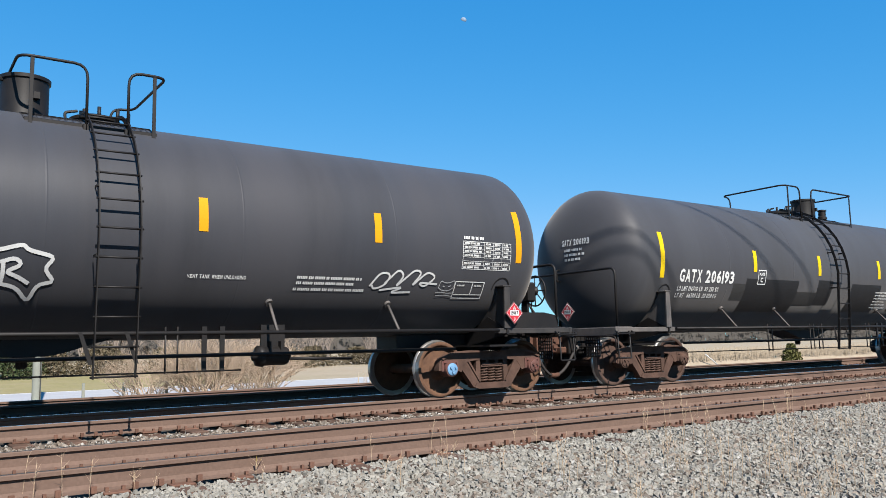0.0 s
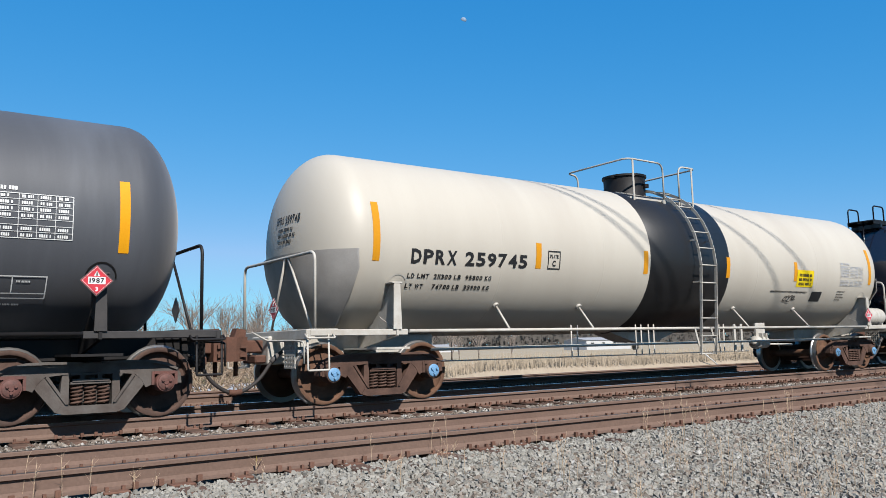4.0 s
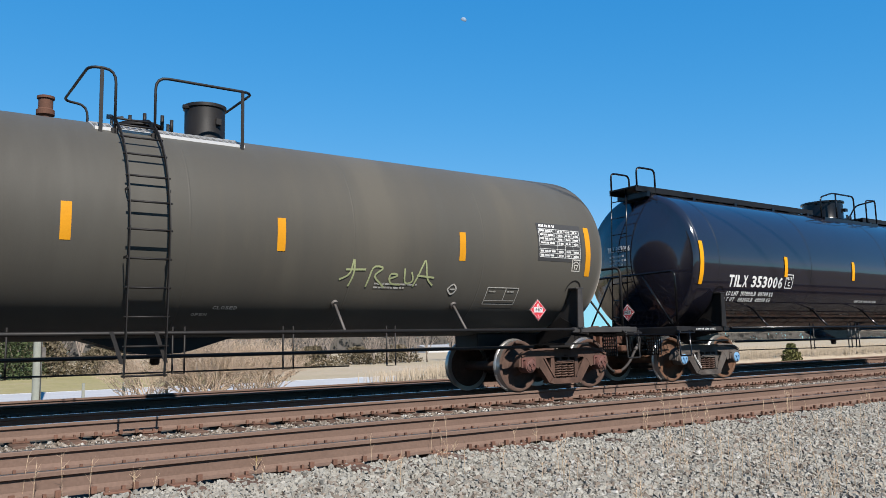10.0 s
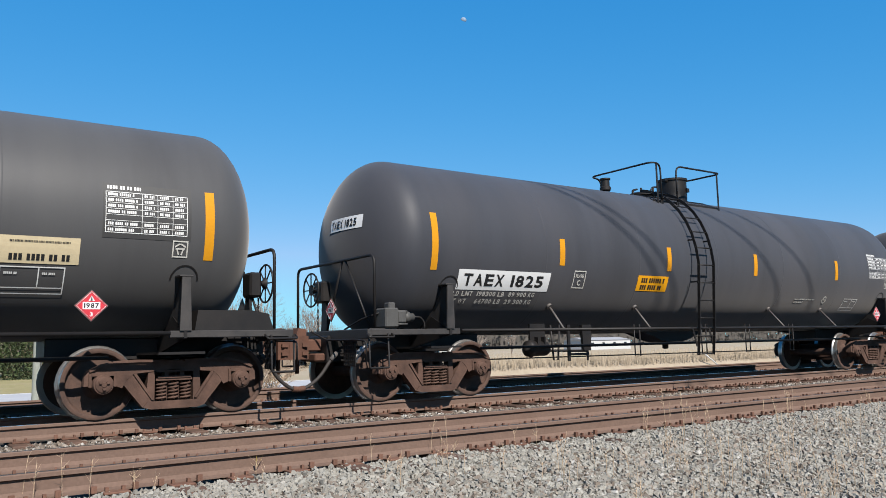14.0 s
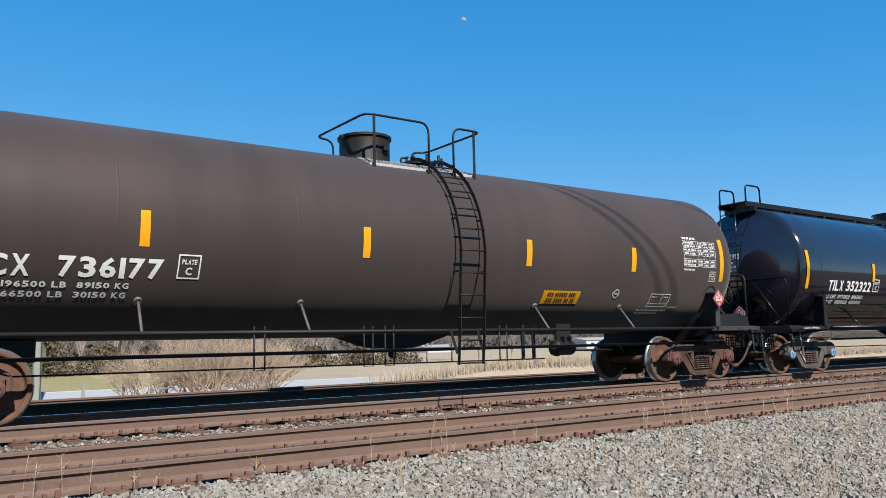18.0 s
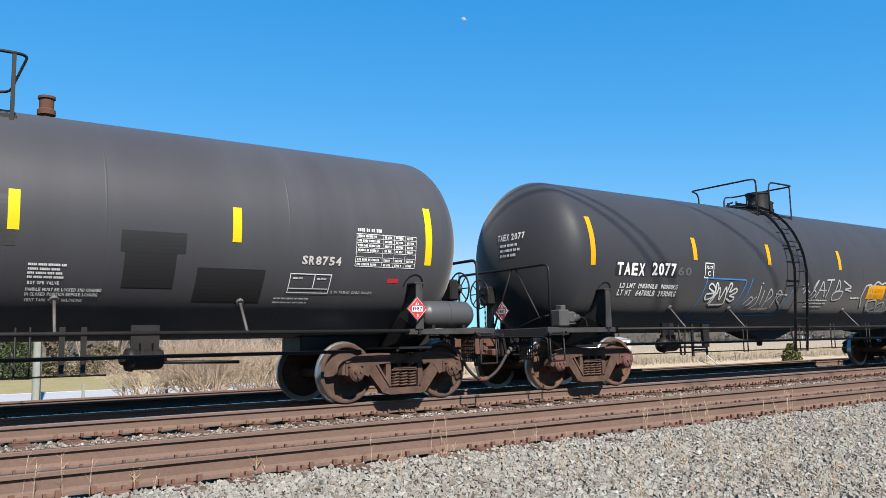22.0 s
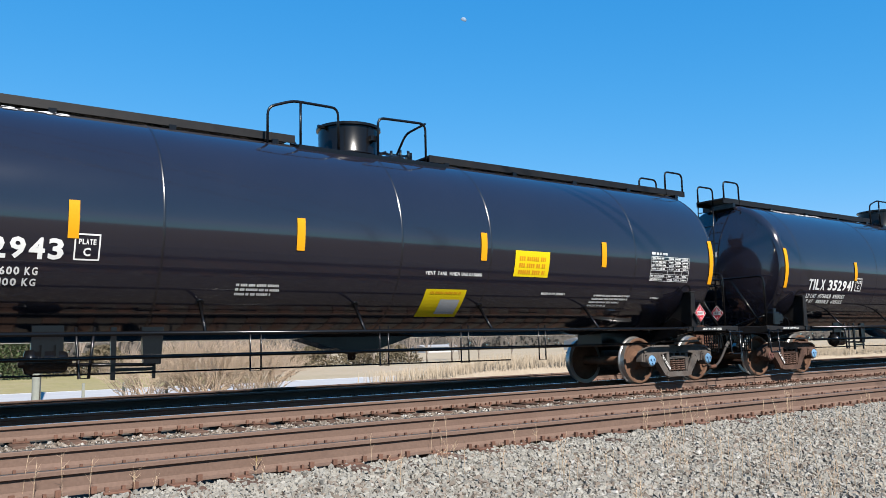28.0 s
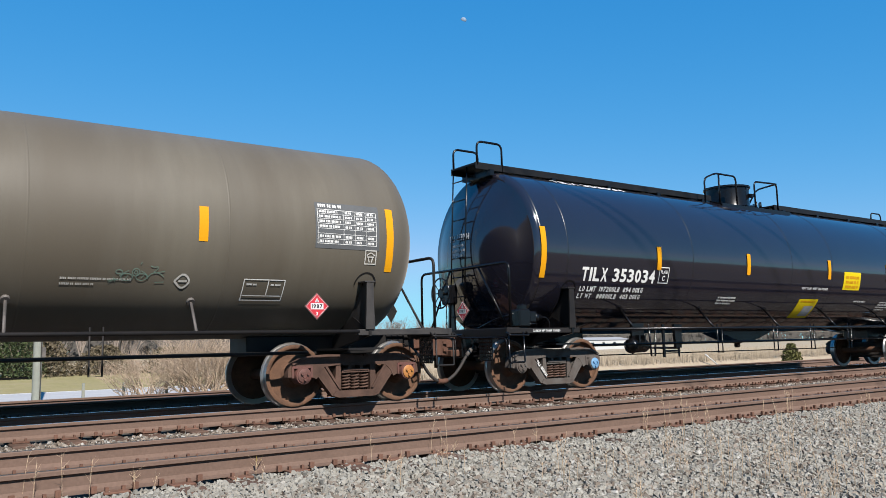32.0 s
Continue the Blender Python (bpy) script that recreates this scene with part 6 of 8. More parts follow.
def number_panel(mark, x0, x1, z0, z1):
    """A white panel with the mark and number in black."""
    def make(c, s):
        side_panel(c, s, x0, x1, z0, z1, "placard_white", "number_panel", 0.004)
        h = z1 - z0
        side_text(c, s, mark, x0 + 0.12, x1 - 0.15, z0 + 0.2 * h, z1 - 0.2 * h, "black_letter")
    return make


def head_shield(c, s):
    """Half-height steel shields over the tank ends."""
    for e in (-1, 1):
        bm = bmesh.new()
        rows = []
        for z in (0.90, 1.1, 1.4, 1.75, 2.05):
            w = 0.75 + 0.75 * min(1.0, (z - 0.90) / 0.75)
            row = []
            for k in range(13):
                y = w * (k / 6 - 1)
                rad = min(s.r * 0.985, math.hypot(y, z - s.zc))
                row.append(bm.verts.new((e * (s.xs + s.head_x(rad) + 0.03), y, z)))
            rows.append(row)
        for a, b in zip(rows, rows[1:]):
            for k in range(12):
                bm.faces.new((a[k], a[k + 1], b[k + 1], b[k]))
        r = bmesh.ops.extrude_face_region(bm, geom=bm.faces[:])
        for v in r["geom"]:
            if isinstance(v, bmesh.types.BMVert):
                v.co.x += e * 0.03
        part("head_shield", bm, M["shield"], c, "grey steel shield over the tank end", angle=40)


M["shield"] = paint("shield", (0.2107, 0.2006, 0.1856), 0.6, var=0.12, scale=2.5, second=(0.1505, 0.1404, 0.1304), bump=0.05)
M["streaked_grey"] = paint("streaked_grey", (0.036, 0.035, 0.0355), 0.6, var=0.16, scale=2.2, second=(0.052, 0.046, 0.043), fine=80, bump=0.02, streak=True, amount=0.2)
M["pale_sign"] = paint("pale_sign", (0.345, 0.315, 0.13), 0.6, var=0.1, scale=6.0, bump=0)
M["patch_dark"] = paint("patch_dark", (0.01307, 0.01307, 0.01406), 0.5, var=0.12, scale=2, fine=90, bump=0.02)
M["patch_grey"] = paint("patch_grey", (0.02257, 0.02204, 0.02204), 0.55, var=0.2, scale=3, fine=70, bump=0.02, second=(0.0301, 0.02911, 0.02812))
M["stain_grey"] = paint("stain_grey", (0.036, 0.037, 0.040), 0.6, var=0.15, scale=2.5, second=(0.05, 0.052, 0.057), fine=70, bump=0.02, amount=0.2)
M["patch_tan"] = paint("patch_tan", (0.08527, 0.07273, 0.05016), 0.6, var=0.15, scale=3, fine=90, bump=0.02)
M["patch_brown"] = paint("patch_brown", (0.105, 0.062, 0.040), 0.6, var=0.2, scale=4, fine=80, bump=0.02, second=(0.08, 0.045, 0.03))
M["patch_cream"] = paint("patch_cream", (0.2006, 0.1404, 0.08026), 0.6, var=0.2, scale=5, fine=60, bump=0.02)
M["faint_grey"] = paint("faint_grey", (0.06019, 0.0627, 0.06521), 0.6, var=0.2, scale=5, bump=0)

CARS = [
    short_car(0, "CTCX 736104", "satin_grey", struts=(-4.43, -1.96, 2.92, 4.89), label="dark grey tank car with white sprayed scrawls on its side", text=None, ladder=0.74, rail=(-0.12, 1.48), drum=(0.05, 0.31), hatch=0.95,
              strips=strips(-7.36, -4.6, -2.0, 1.83, 4.53, 7.34, end=(2.90, 2.07), mid=(2.67, 2.25)), truck=("truck_brown", (("red_bearing", "red_bearing"), ("blue_cap", "red_bearing")), "red_bearing", "wheel_rust"),
              table=(6.14, 7.16, 1.94, 2.36), placard=(7.12, 1.29), bars=((3.25, 4.31, 1.74, 0.05), (3.25, 4.2, 1.67, 0.05), (3.22, 4.4, 1.59, 0.05)),
              art=(words("VENT TANK WHEN UNLOADING", 1.67, 2.48, 1.69, 1.735), boxed(6.07, 6.68, 1.51, 1.76), tag(4.47, 5.71, 1.57, 1.92, LOOPS, "spray_white", 0.03), tag(5.72, 6.1, 1.54, 1.78, CAT, "spray_grey", 0.012),
                   tag(-0.9, 0.09, 1.38, 2.0, STAR, "spray_white", 0.045), tag(-0.52, -0.2, 1.55, 1.85, LETTER_R, "spray_white", 0.045))),
    short_car(1, "GATX 206193", "warm_grey", "dark grey tank car with patches of darker paint", text=(-6.66, -4.83, 1.89, 2.13), ld=("LD LMT 196700 LB  89 250 KG", -6.66, -5.3, 1.73, 1.815), lt=("LT WT   66300 LB  30 050 KG", -6.66, -5.3, 1.605, 1.69),
              plain_rail=True, ladder=-0.68, rail=(-1.42, 1.60), drum=(0.90, 0.30), hatch=-0.37, valves=(1.85,), reflector="lemon_reflector", strips=strips(-7.22, -4.07, -1.42, 1.46, 4.15, 7.31, end=(2.80, 1.95), mid=(2.59, 2.15)), truck=TD, deck="dusty_steel",
              plate=(-3.95, 1.90), table=(5.82, 6.95, 1.93, 2.40), placard=(6.95, 1.36), bars=tuple((1.40, 2.0 + 0.1 * (k % 3), 1.83 - 0.07 * k, 0.04) for k in range(6)),
              art=(patches("patch_grey", (-4.80, -4.36, 1.58, 1.90), (-2.27, -1.44, 1.50, 1.78)), patches("patch_dark", (-4.35, -2.28, 1.36, 2.01), (-1.43, -0.78, 1.52, 2.05), (0.14, 1.62, 1.38, 2.0), (2.38, 3.44, 1.42, 1.88), (4.02, 4.86, 1.48, 1.88), (5.6, 6.6, 1.42, 1.86)),
                   words("SR8754", 5.22, 5.80, 1.90, 1.985, "worn_letter"), boxed(5.20, 5.62, 1.55, 1.78, "amber_reflector"))),
    short_car(2, "TAEX 1385", "satin_blue", struts=(-4.7, -2.4, 2.36, 4.6), label="blue-grey weathered tank car with painted-over panels", text=(-6.80, -4.88, 1.97, 2.21), ld=("LD LMT 197400 LB 89550 KG", -6.93, -5.34, 1.83, 1.895), lt=("LT WT   65800 LB 29750 KG NEW 1-92", -6.96, -4.71, 1.695, 1.755),
              ladder=-0.05, rail=(-0.85, 1.25), drum=(-0.60, 0.28), domed=True, hatch=0.23, valves=(-1.52, 2.0), strips=strips(-7.46, -4.31, -1.36, 1.36, 3.30, 7.28, end=(2.78, 1.94), mid=(2.56, 2.14)), truck=("truck_grey", "red_bearing", "red_bearing", "wheel_dark"),
              plate=(-4.22, 1.92), table=(5.63, 6.68, 2.05, 2.54), placard=(6.97, 1.62), bars=((1.6, 2.0, 1.80, 0.035), (1.6, 1.9, 1.75, 0.035), (4.55, 5.2, 1.83, 0.04), (4.55, 5.0, 1.77, 0.04), (4.55, 5.1, 1.71, 0.04), (5.4, 6.2, 1.36, 0.03)),
              art=(band(-1.45, 1.52, "streaked_grey"), stain(-3.75, -2.66, 1.38, 2.95, "stain_grey"), patches("patch_dark", (-6.88, -4.82, 1.95, 2.22)), patches("patch_grey", (2.22, 4.25, 2.31, 2.83), (-7.46, -6.95, 1.90, 3.15)),
                   lambda c, s: side_panel(c, s, -3.95, -3.11, 1.71, 2.29, "patch_grey", "paint_patch", 0.007),
                   note(3.36, 4.30, 1.59, 1.85, "pale_sign", "yellow paper notice with black writing", rows=((0.72, 0.9), (0.15, 0.55))), boxed(5.54, 6.45, 1.42, 1.66))),
    short_car(3, "DPRX 259745", "cream", "cream-white tank car with a black band at mid-length", letters="black_letter", table_letters="label_grey", text=(-6.86, -4.45, 1.99, 2.20), ld=("LD LMT  211300 LB  95800 KG", -6.89, -5.2, 1.785, 1.85), lt=("LT WT    74700 LB  33900 KG", -6.89, -5.2, 1.64, 1.705),
              ladder=0.35, rail=(-0.80, 1.20), drum=(0.05, 0.46), wide_drum=True, reflector="amber_reflector", strips=strips(-7.5, -4.19, -1.36, 1.3, 3.90, 7.32, end=(2.84, 2.0), mid=(2.41, 2.0)), truck=("truck_brown", "blue_cap", "truck_brown", "wheel_rust"),
              trim="white_steel", plate=(-3.97, 2.0), table=(5.89, 6.97, 1.95, 2.40), placard=(6.88, 1.29), deck="white_steel", bars=((5.84, 6.2, 1.82, 0.03), (5.84, 6.15, 1.76, 0.03), (5.84, 6.2, 1.70, 0.03), (5.84, 6.1, 1.64, 0.03), (3.0, 4.5, 1.78, 0.04)),
              art=(band(-1.15, 1.40, "black_band"), head_shield, note(3.97, 4.67, 1.89, 2.25, "yellow_sign", "yellow paper notice with black writing"), patches("patch_dark", (4.72, 5.17, 1.59, 1.80)), tag(3.6, 4.1, 1.57, 1.72, LOOPS, "black_letter", 0.018))),
    long_car(4, "TILX 352950", "LD LMT  197700LB  896 50KG", "LT WT   88300LB  400 50KG", pale=3),
    short_car(5, "TAEX 2946", "brown", "rusty brown tank car with faded lettering", letters="rust_letter", text=None, ld=("LD LMT   196800LB  89250KG", -6.78, -4.86, 1.735, 1.79), lt=("LT WT    66200LB  30050KG", -6.78, -4.86, 1.605, 1.66),
              ladder=-0.98, rail=(-1.55, 0.34), drum=(0.17, 0.30), domed=True, hatch=-0.67, valves=(0.72,), strips=strips(-7.42, -4.58, -1.83, 0.48, 2.18, 4.83, 7.34, end=(2.64, 1.80), mid=(2.22, 1.80)), reflector="amber_reflector",
              plate=(-5.02, 1.94), table_back="patch_brown", table=(6.18, 7.15, 1.91, 2.38), table_letters="worn_letter", placard=(7.10, 1.34), bars=((5.0, 5.9, 1.66, 0.035), (5.0, 5.9, 1.59, 0.035), (4.9, 5.8, 1.52, 0.035), (0.8, 1.9, 1.62, 0.03)),
              art=(patches("patch_cream", (-6.78, -5.88, 1.90, 2.14)), words("TAEX 2946", -6.74, -5.14, 1.925, 2.115, "cream_letter"), words("SR 8754", 5.64, 6.15, 1.935, 2.02, "cream_letter"), boxed(6.02, 6.62, 1.49, 1.72, "rust_letter"),
                   note(3.82, 4.80, 1.455, 1.74, "orange_sign", "orange paper notice with black writing", rows=((0.55, 0.85), (0.1, 0.4))), tag(-6.95, -6.6, 1.35, 1.6, TAG_A, "faint_grey", 0.015))),
    short_car(6, "SHPX 208599", "olive", "weathered olive-grey tank car with a sprayed tag", letters="worn_letter", text=(-6.73, -4.49, 1.70, 1.89), ld=("LD LMT  198000 LB  89 800 KG", -6.77, -4.98, 1.55, 1.615), lt=("LT WT    65000 LB  29 500 KG", -6.80, -5.0, 1.435, 1.505),
              plain_rail=True, ladder=-0.62, rail=(-1.00, 1.03), drum=(0.82, 0.31), hatch=-0.15, valves=(-1.40,), rusty_valve=True, bright_grate=True, reflector="amber_reflector", struts=(-4.6, -2.31, 2.25, 4.45), strips=strips(-7.45, -4.60, -1.58, 1.22, 4.41, 7.30, end=(2.74, 1.91), mid=(2.49, 2.06)), truck=TB,
              plate=(-4.37, 1.69), table=(6.10, 7.10, 2.19, 2.66), table_back="patch_grey", table_letters="white_letter", placard=(5.94, 1.34), bars=((2.82, 3.6, 1.69, 0.035), (2.82, 3.4, 1.64, 0.035)),
              art=(boxed(5.05, 5.75, 1.43, 1.69, "worn_letter"), logo(4.22, 1.55, 0.2, shape=1), logo(6.9, 1.98, 0.2), logo(-7.18, 1.86, 0.22), words("CLOSED", 0.40, 0.75, 1.325, 1.365, "worn_letter"), words("OPEN", 0.13, 0.35, 1.245, 1.28, "worn_letter"), tag(2.2, 3.9, 1.60, 2.05, CREW, "spray_lime", 0.028))),
    long_car(7, "TILX 353006", "LD LMT  197800LB  89700 KG", "LT WT   88200LB  40000 KG"),
    short_car(8, "SHPX 208585", "neutral_grey", "dark grey tank car with a tan strip behind its ladder", letters="white_letter", text=(-6.63, -4.36, 1.68, 1.89), ld=("LD LMT  197700 LB  89 700 KG", -6.49, -4.72, 1.525, 1.595), lt=("LT WT    65300 LB  29 600 KG", -6.51, -4.73, 1.415, 1.48),
              plain_rail=True, ladder=0.44, rail=(-0.62, 1.32), drum=(-0.34, 0.33), hatch=0.85, valves=(1.70,), rusty_valve=True, bright_grate=True, reflector="amber_reflector", struts=(-4.6, -2.31, 2.25, 4.45), strips=strips(-7.40, -4.46, -1.20, 1.50, 4.37, 7.33, end=(2.74, 1.90), mid=(2.51, 2.08)), truck=TD,
              plate=(-4.08, 1.69), table=(6.01, 7.03, 2.17, 2.65), table_back="patch_grey", table_letters="white_letter", placard=(5.89, 1.34), bars=((2.72, 3.55, 1.73, 0.035), (2.72, 3.2, 1.68, 0.035)),
              art=(patches("patch_tan", (0.20, 0.68, 1.95, 3.55)), boxed(4.89, 5.60, 1.47, 1.76), logo(4.29, 1.58, 0.22, shape=1), logo(6.85, 1.92, 0.2), logo(-7.0, 1.9, 0.22), note(4.87, 5.74, 1.79, 2.08, "cream_letter", "faded cream paper notice with dark writing", rows=((0.78, 0.85), (0.12, 0.36))))),
    short_car(9, "TAEX 1825", "satin_grey", "dark grey tank car with a white number panel", letters="worn_letter", end_panel=True, text=None, ld=("LD LMT  198300 LB  89 900 KG", -6.93, -5.13, 1.55, 1.62), lt=("LT WT    64700 LB  29 300 KG", -6.95, -5.15, 1.44, 1.51),
              ladder=-0.72, rail=(-1.05, 1.12), drum=(0.70, 0.33), hatch=-0.35, valves=(-1.56,), reflector="amber_reflector", struts=(-4.6, -2.31, 2.25, 4.45), strips=strips(-7.42, -4.62, -1.66, 1.3, 4.70, 7.46, end=(2.76, 1.91), mid=(2.51, 2.07)), truck=TD,
              plate=(-4.29, 1.71), table=(6.28, 7.28, 2.16, 2.66), table_letters="white_letter", placard=(6.29, 1.32), bars=((3.10, 3.94, 1.63, 0.04), (3.1, 3.5, 1.57, 0.04)),
              art=(number_panel("TAEX 1825", -6.9, -4.86, 1.64, 1.94), note(-2.55, -1.65, 1.70, 1.97, "orange_sign", "orange paper notice with black writing", rows=((0.55, 0.85), (0.1, 0.4))), boxed(5.31, 5.95, 1.41, 1.67), logo(4.29, 1.54, 0.2, shape=1), logo(7.1, 1.93, 0.2))),
    short_car(10, "TAEX 2061", "satin_grey", struts=(-4.43, -1.96, 2.92, 4.89), label="dark grey tank car with sprayed white tags", text=(-6.84, -5.28, 1.845, 2.07), ld=("LD LMT  198400 LB  90000 KG", -6.80, -5.14, 1.66, 1.745), lt=("LT WT     64600 LB  29300 KG", -6.80, -5.15, 1.54, 1.625),
              sill_stencil=True, ladder=0.44, rail=(-0.33, 1.22), drum=(-0.04, 0.32), hatch=0.85, valves=(-0.62,), strips=strips(-7.40, -4.70, -2.21, 2.02, 4.52, 7.28, end=(2.82, 1.955), mid=(2.615, 2.19)), truck=("truck_brown", (("red_bearing", "blue_cap"), ("red_bearing", "blue_cap")), "red_bearing", "wheel_dark"),
              plate=(-4.60, 1.86), table=(6.16, 7.20, 1.95, 2.37), placard=(7.15, 1.29), bars=((3.02, 4.27, 1.72, 0.045), (3.02, 4.1, 1.655, 0.045), (3.02, 4.2, 1.56, 0.04)),
              art=(patches("patch_dark", (-6.88, -5.25, 1.83, 2.08)), patches("faint_grey", (-5.24, -4.86, 1.86, 2.06)), note(-4.0, -3.2, 1.865, 2.22, "orange_sign", "orange paper notice with dark writing", rows=((0.5, 0.72), (0.12, 0.34)), ink="patch_dark"), words("VENT TANK WHEN UNLOADING", 1.64, 2.46, 1.685, 1.73), boxed(6.07, 6.65, 1.50, 1.74),
                   tag(-4.9, -4.05, 1.55, 1.90, PEAKS, "spray_white", 0.028), tag(-3.77, -3.22, 1.43, 1.64, TAG_A, "spray_grey", 0.016), tag(-1.45, -0.02, 1.16, 1.68, BUBBLES, "spray_white", 0.020), tag(-0.15, 0.12, 1.86, 2.15, PLUME, "spray_grey", 0.012), tag(-6.4, -5.85, 1.40, 1.47, WORD, "faint_grey", 0.010), tag(1.0, 2.76, 1.14, 1.66, BONES, "spray_white", 0.026), tag(1.2, 2.7, 1.06, 1.34, TAG_K, "spray_grey", 0.02), tag(3.0, 6.2, 1.26, 1.62, WORD, "spray_white", 0.026), tag(5.0, 5.9, 1.22, 1.72, TAG_A, "spray_grey", 0.02))),
    short_car(11, "CTCX  736177", "plum", "plum-brown tank car with large white lettering", text=(-6.87, -4.40, 1.66, 1.89), ld=("LD LMT  196500 LB  89150 KG", -6.86, -4.80, 1.545, 1.61), lt=("LT WT    66500 LB  30150 KG", -6.88, -4.82, 1.44, 1.505),
              ladder=0.46, rail=(-0.82, 1.31), drum=(-0.36, 0.45), wide_drum=True, hatch=0.75, bright_grate=True, struts=(-4.6, -2.31, 2.25, 4.45), strips=strips(-7.42, -4.67, -1.42, 1.84, 4.54, 7.31, end=(2.75, 1.92), mid=(2.455, 2.03)), truck=("truck_brown", "red_bearing", "red_bearing", "wheel_rust"),
              plate=(-4.22, 1.675), table=(6.05, 7.10, 2.18, 2.67), placard=(6.99, 1.59), bars=((5.0, 5.9, 1.37, 0.035), (5.0, 5.7, 1.32, 0.035), (5.9, 6.2, 1.43, 0.03), (6.05, 6.4, 2.12, 0.04)),
              art=(note(2.33, 3.25, 1.455, 1.665, "orange_sign", "orange paper notice with dark writing", rows=((0.55, 0.85), (0.1, 0.42)), ink="patch_dark"), boxed(5.22, 5.82, 1.43, 1.66), logo(6.9, 1.91, 0.2), logo(-7.05, 1.9, 0.22), logo(4.1, 1.55, 0.2, shape=1))),
    long_car(12, "TILX 352322", "LD LMT  197700LB  89650KG", "LT WT   88300LB  40050KG", top_rails=(-0.88, 0.55, 1.18, 1.76), strips=dict(LONG, x=(-7.78, -4.68, -1.57, 1.76, 4.55, 7.76))),
    short_car(13, "GATX 206201", "warm_grey", "dark grey tank car with darker repainted patches", text=(-6.72, -4.93, 1.92, 2.16), ld=("LD LMT 196700 LB  89 250 KG", -6.72, -5.38, 1.74, 1.825), lt=("LT WT   66300 LB  30 050 KG", -6.73, -5.39, 1.625, 1.71),
              cut_strip=0, plain_rail=True, ladder=-0.77, rail=(-1.50, 1.53), drum=(0.83, 0.33), hatch=-0.37, valves=(2.1,), rusty_valve=True, reflector="lemon_reflector", strips=strips(-7.33, -4.21, -1.59, 1.37, 4.08, 7.24, end=(2.81, 1.965), mid=(2.58, 2.14)), truck=TD,
              plate=(-3.92, 1.89), table=(5.93, 7.0, 1.91, 2.36), placard=(6.95, 1.34), bars=((1.56, 1.98, 1.785, 0.035), (1.56, 1.91, 1.738, 0.035), (1.56, 1.95, 1.695, 0.035), (1.56, 1.96, 1.652, 0.035), (4.75, 5.3, 1.47, 0.03), (4.75, 5.3, 1.42, 0.03)),
              art=(patches("patch_dark", (-5.2, -4.2, 1.38, 2.14), (-4.19, -3.4, 1.38, 1.95), (-2.57, -0.95, 1.49, 2.39), (2.58, 3.40, 1.965, 2.21), (2.64, 3.29, 1.56, 1.964), (3.58, 4.54, 1.42, 1.815)), patches("patch_grey", (0.73, 1.4, 1.97, 2.52)), words("SR8754", 5.07, 5.70, 1.905, 2.02, "worn_letter"),
                   words("HANDLE MUST BE LOCKED AND CHAINED", 1.56, 2.42, 1.505, 1.54), words("IN CLOSED POSITION BEFORE LOADING", 1.56, 2.38, 1.455, 1.49), words("VENT TANK WHILE UNLOADING", 1.56, 2.21, 1.395, 1.428), words("BOT OPR VALVE", 1.57, 1.92, 1.575, 1.61), words("2 IN TREAD CORD SHOES", 5.62, 6.33, 1.545, 1.578, "worn_letter"), boxed(4.92, 5.58, 1.54, 1.79), patches("placard_red", (-6.88, -6.69, 1.57, 1.635), (6.55, 6.75, 1.70, 1.76)))),
    short_car(14, "TAEX 2077", "satin_dark", "dark grey tank car with blue and white graffiti", text=None, ld=("LD LMT  198300LB  90000KG", -6.65, -4.93, 1.745, 1.83), lt=("LT WT   64700LB  29300KG", -6.66, -4.93, 1.615, 1.715),
              ladder=-0.84, rail=(-1.05, 0.46), drum=(0.50, 0.29), hatch=-0.42, valves=(1.0,), strips=strips(-7.47, -4.46, -1.80, 1.24, 4.42, 7.39, end=(2.96, 2.11), mid=(2.745, 2.31)), truck=("truck_brown", "red_bearing", "red_bearing", "wheel_rust"),
              plate=(-4.14, 1.975), table=(6.13, 7.18, 2.08, 2.53), placard=(7.16, 1.29), bars=((0.0, 0.9, 1.62, 0.04), (0.0, 0.9, 1.55, 0.04), (0.0, 0.8, 1.48, 0.04), (1.95, 2.40, 1.69, 0.05)),
              art=(patches("patch_dark", (-6.85, -5.99, 1.95, 2.20), (-5.83, -5.04, 1.96, 2.24)), words("TAEX", -6.81, -6.02, 1.965, 2.185), words("2077", -5.80, -5.07, 1.985, 2.215), words("60", -5.01, -4.58, 2.0, 2.165, "faint_grey"), boxed(5.38, 5.90, 1.465, 1.70),
                   tag(-4.2, -2.6, 1.16, 1.98, [[(0.12, 1.0), (1.0, 1.0), (0.78, 0.0), (0.0, 0.02), (0.12, 1.0)]], "spray_blue", 0.03), tag(-3.96, -2.88, 1.45, 1.93, CROWN, "spray_white", 0.035),
                   tag(-2.6, -0.75, 1.28, 2.02, [[(0.1, 1.0), (0.0, 0.0), (0.9, 0.04), (1.0, 0.75)]], "spray_blue", 0.03), tag(-2.47, -0.92, 1.40, 1.94, TAG_A, "spray_grey", 0.03), tag(-0.35, 1.87, 1.59, 2.15, TAG_K, "spray_grey", 0.035),
                   tag(2.43, 4.63, 1.35, 2.1, SWIRL, "spray_grey", 0.04), tag(4.4, 5.09, 1.66, 2.05, CURLS, "spray_grey", 0.03), note(2.70, 3.58, 1.675, 2.0, "orange_sign", "orange paper notice with dark writing", rows=((0.5, 0.75), (0.1, 0.38)), ink="amber_reflector"))),
    long_car(15, "TILX 352974", "LD LMT  198400LB  89950KG", "LT WT   87600LB  39750KG", second=True, top_rails=(-1.32, -0.45, 0.16, 1.2)),
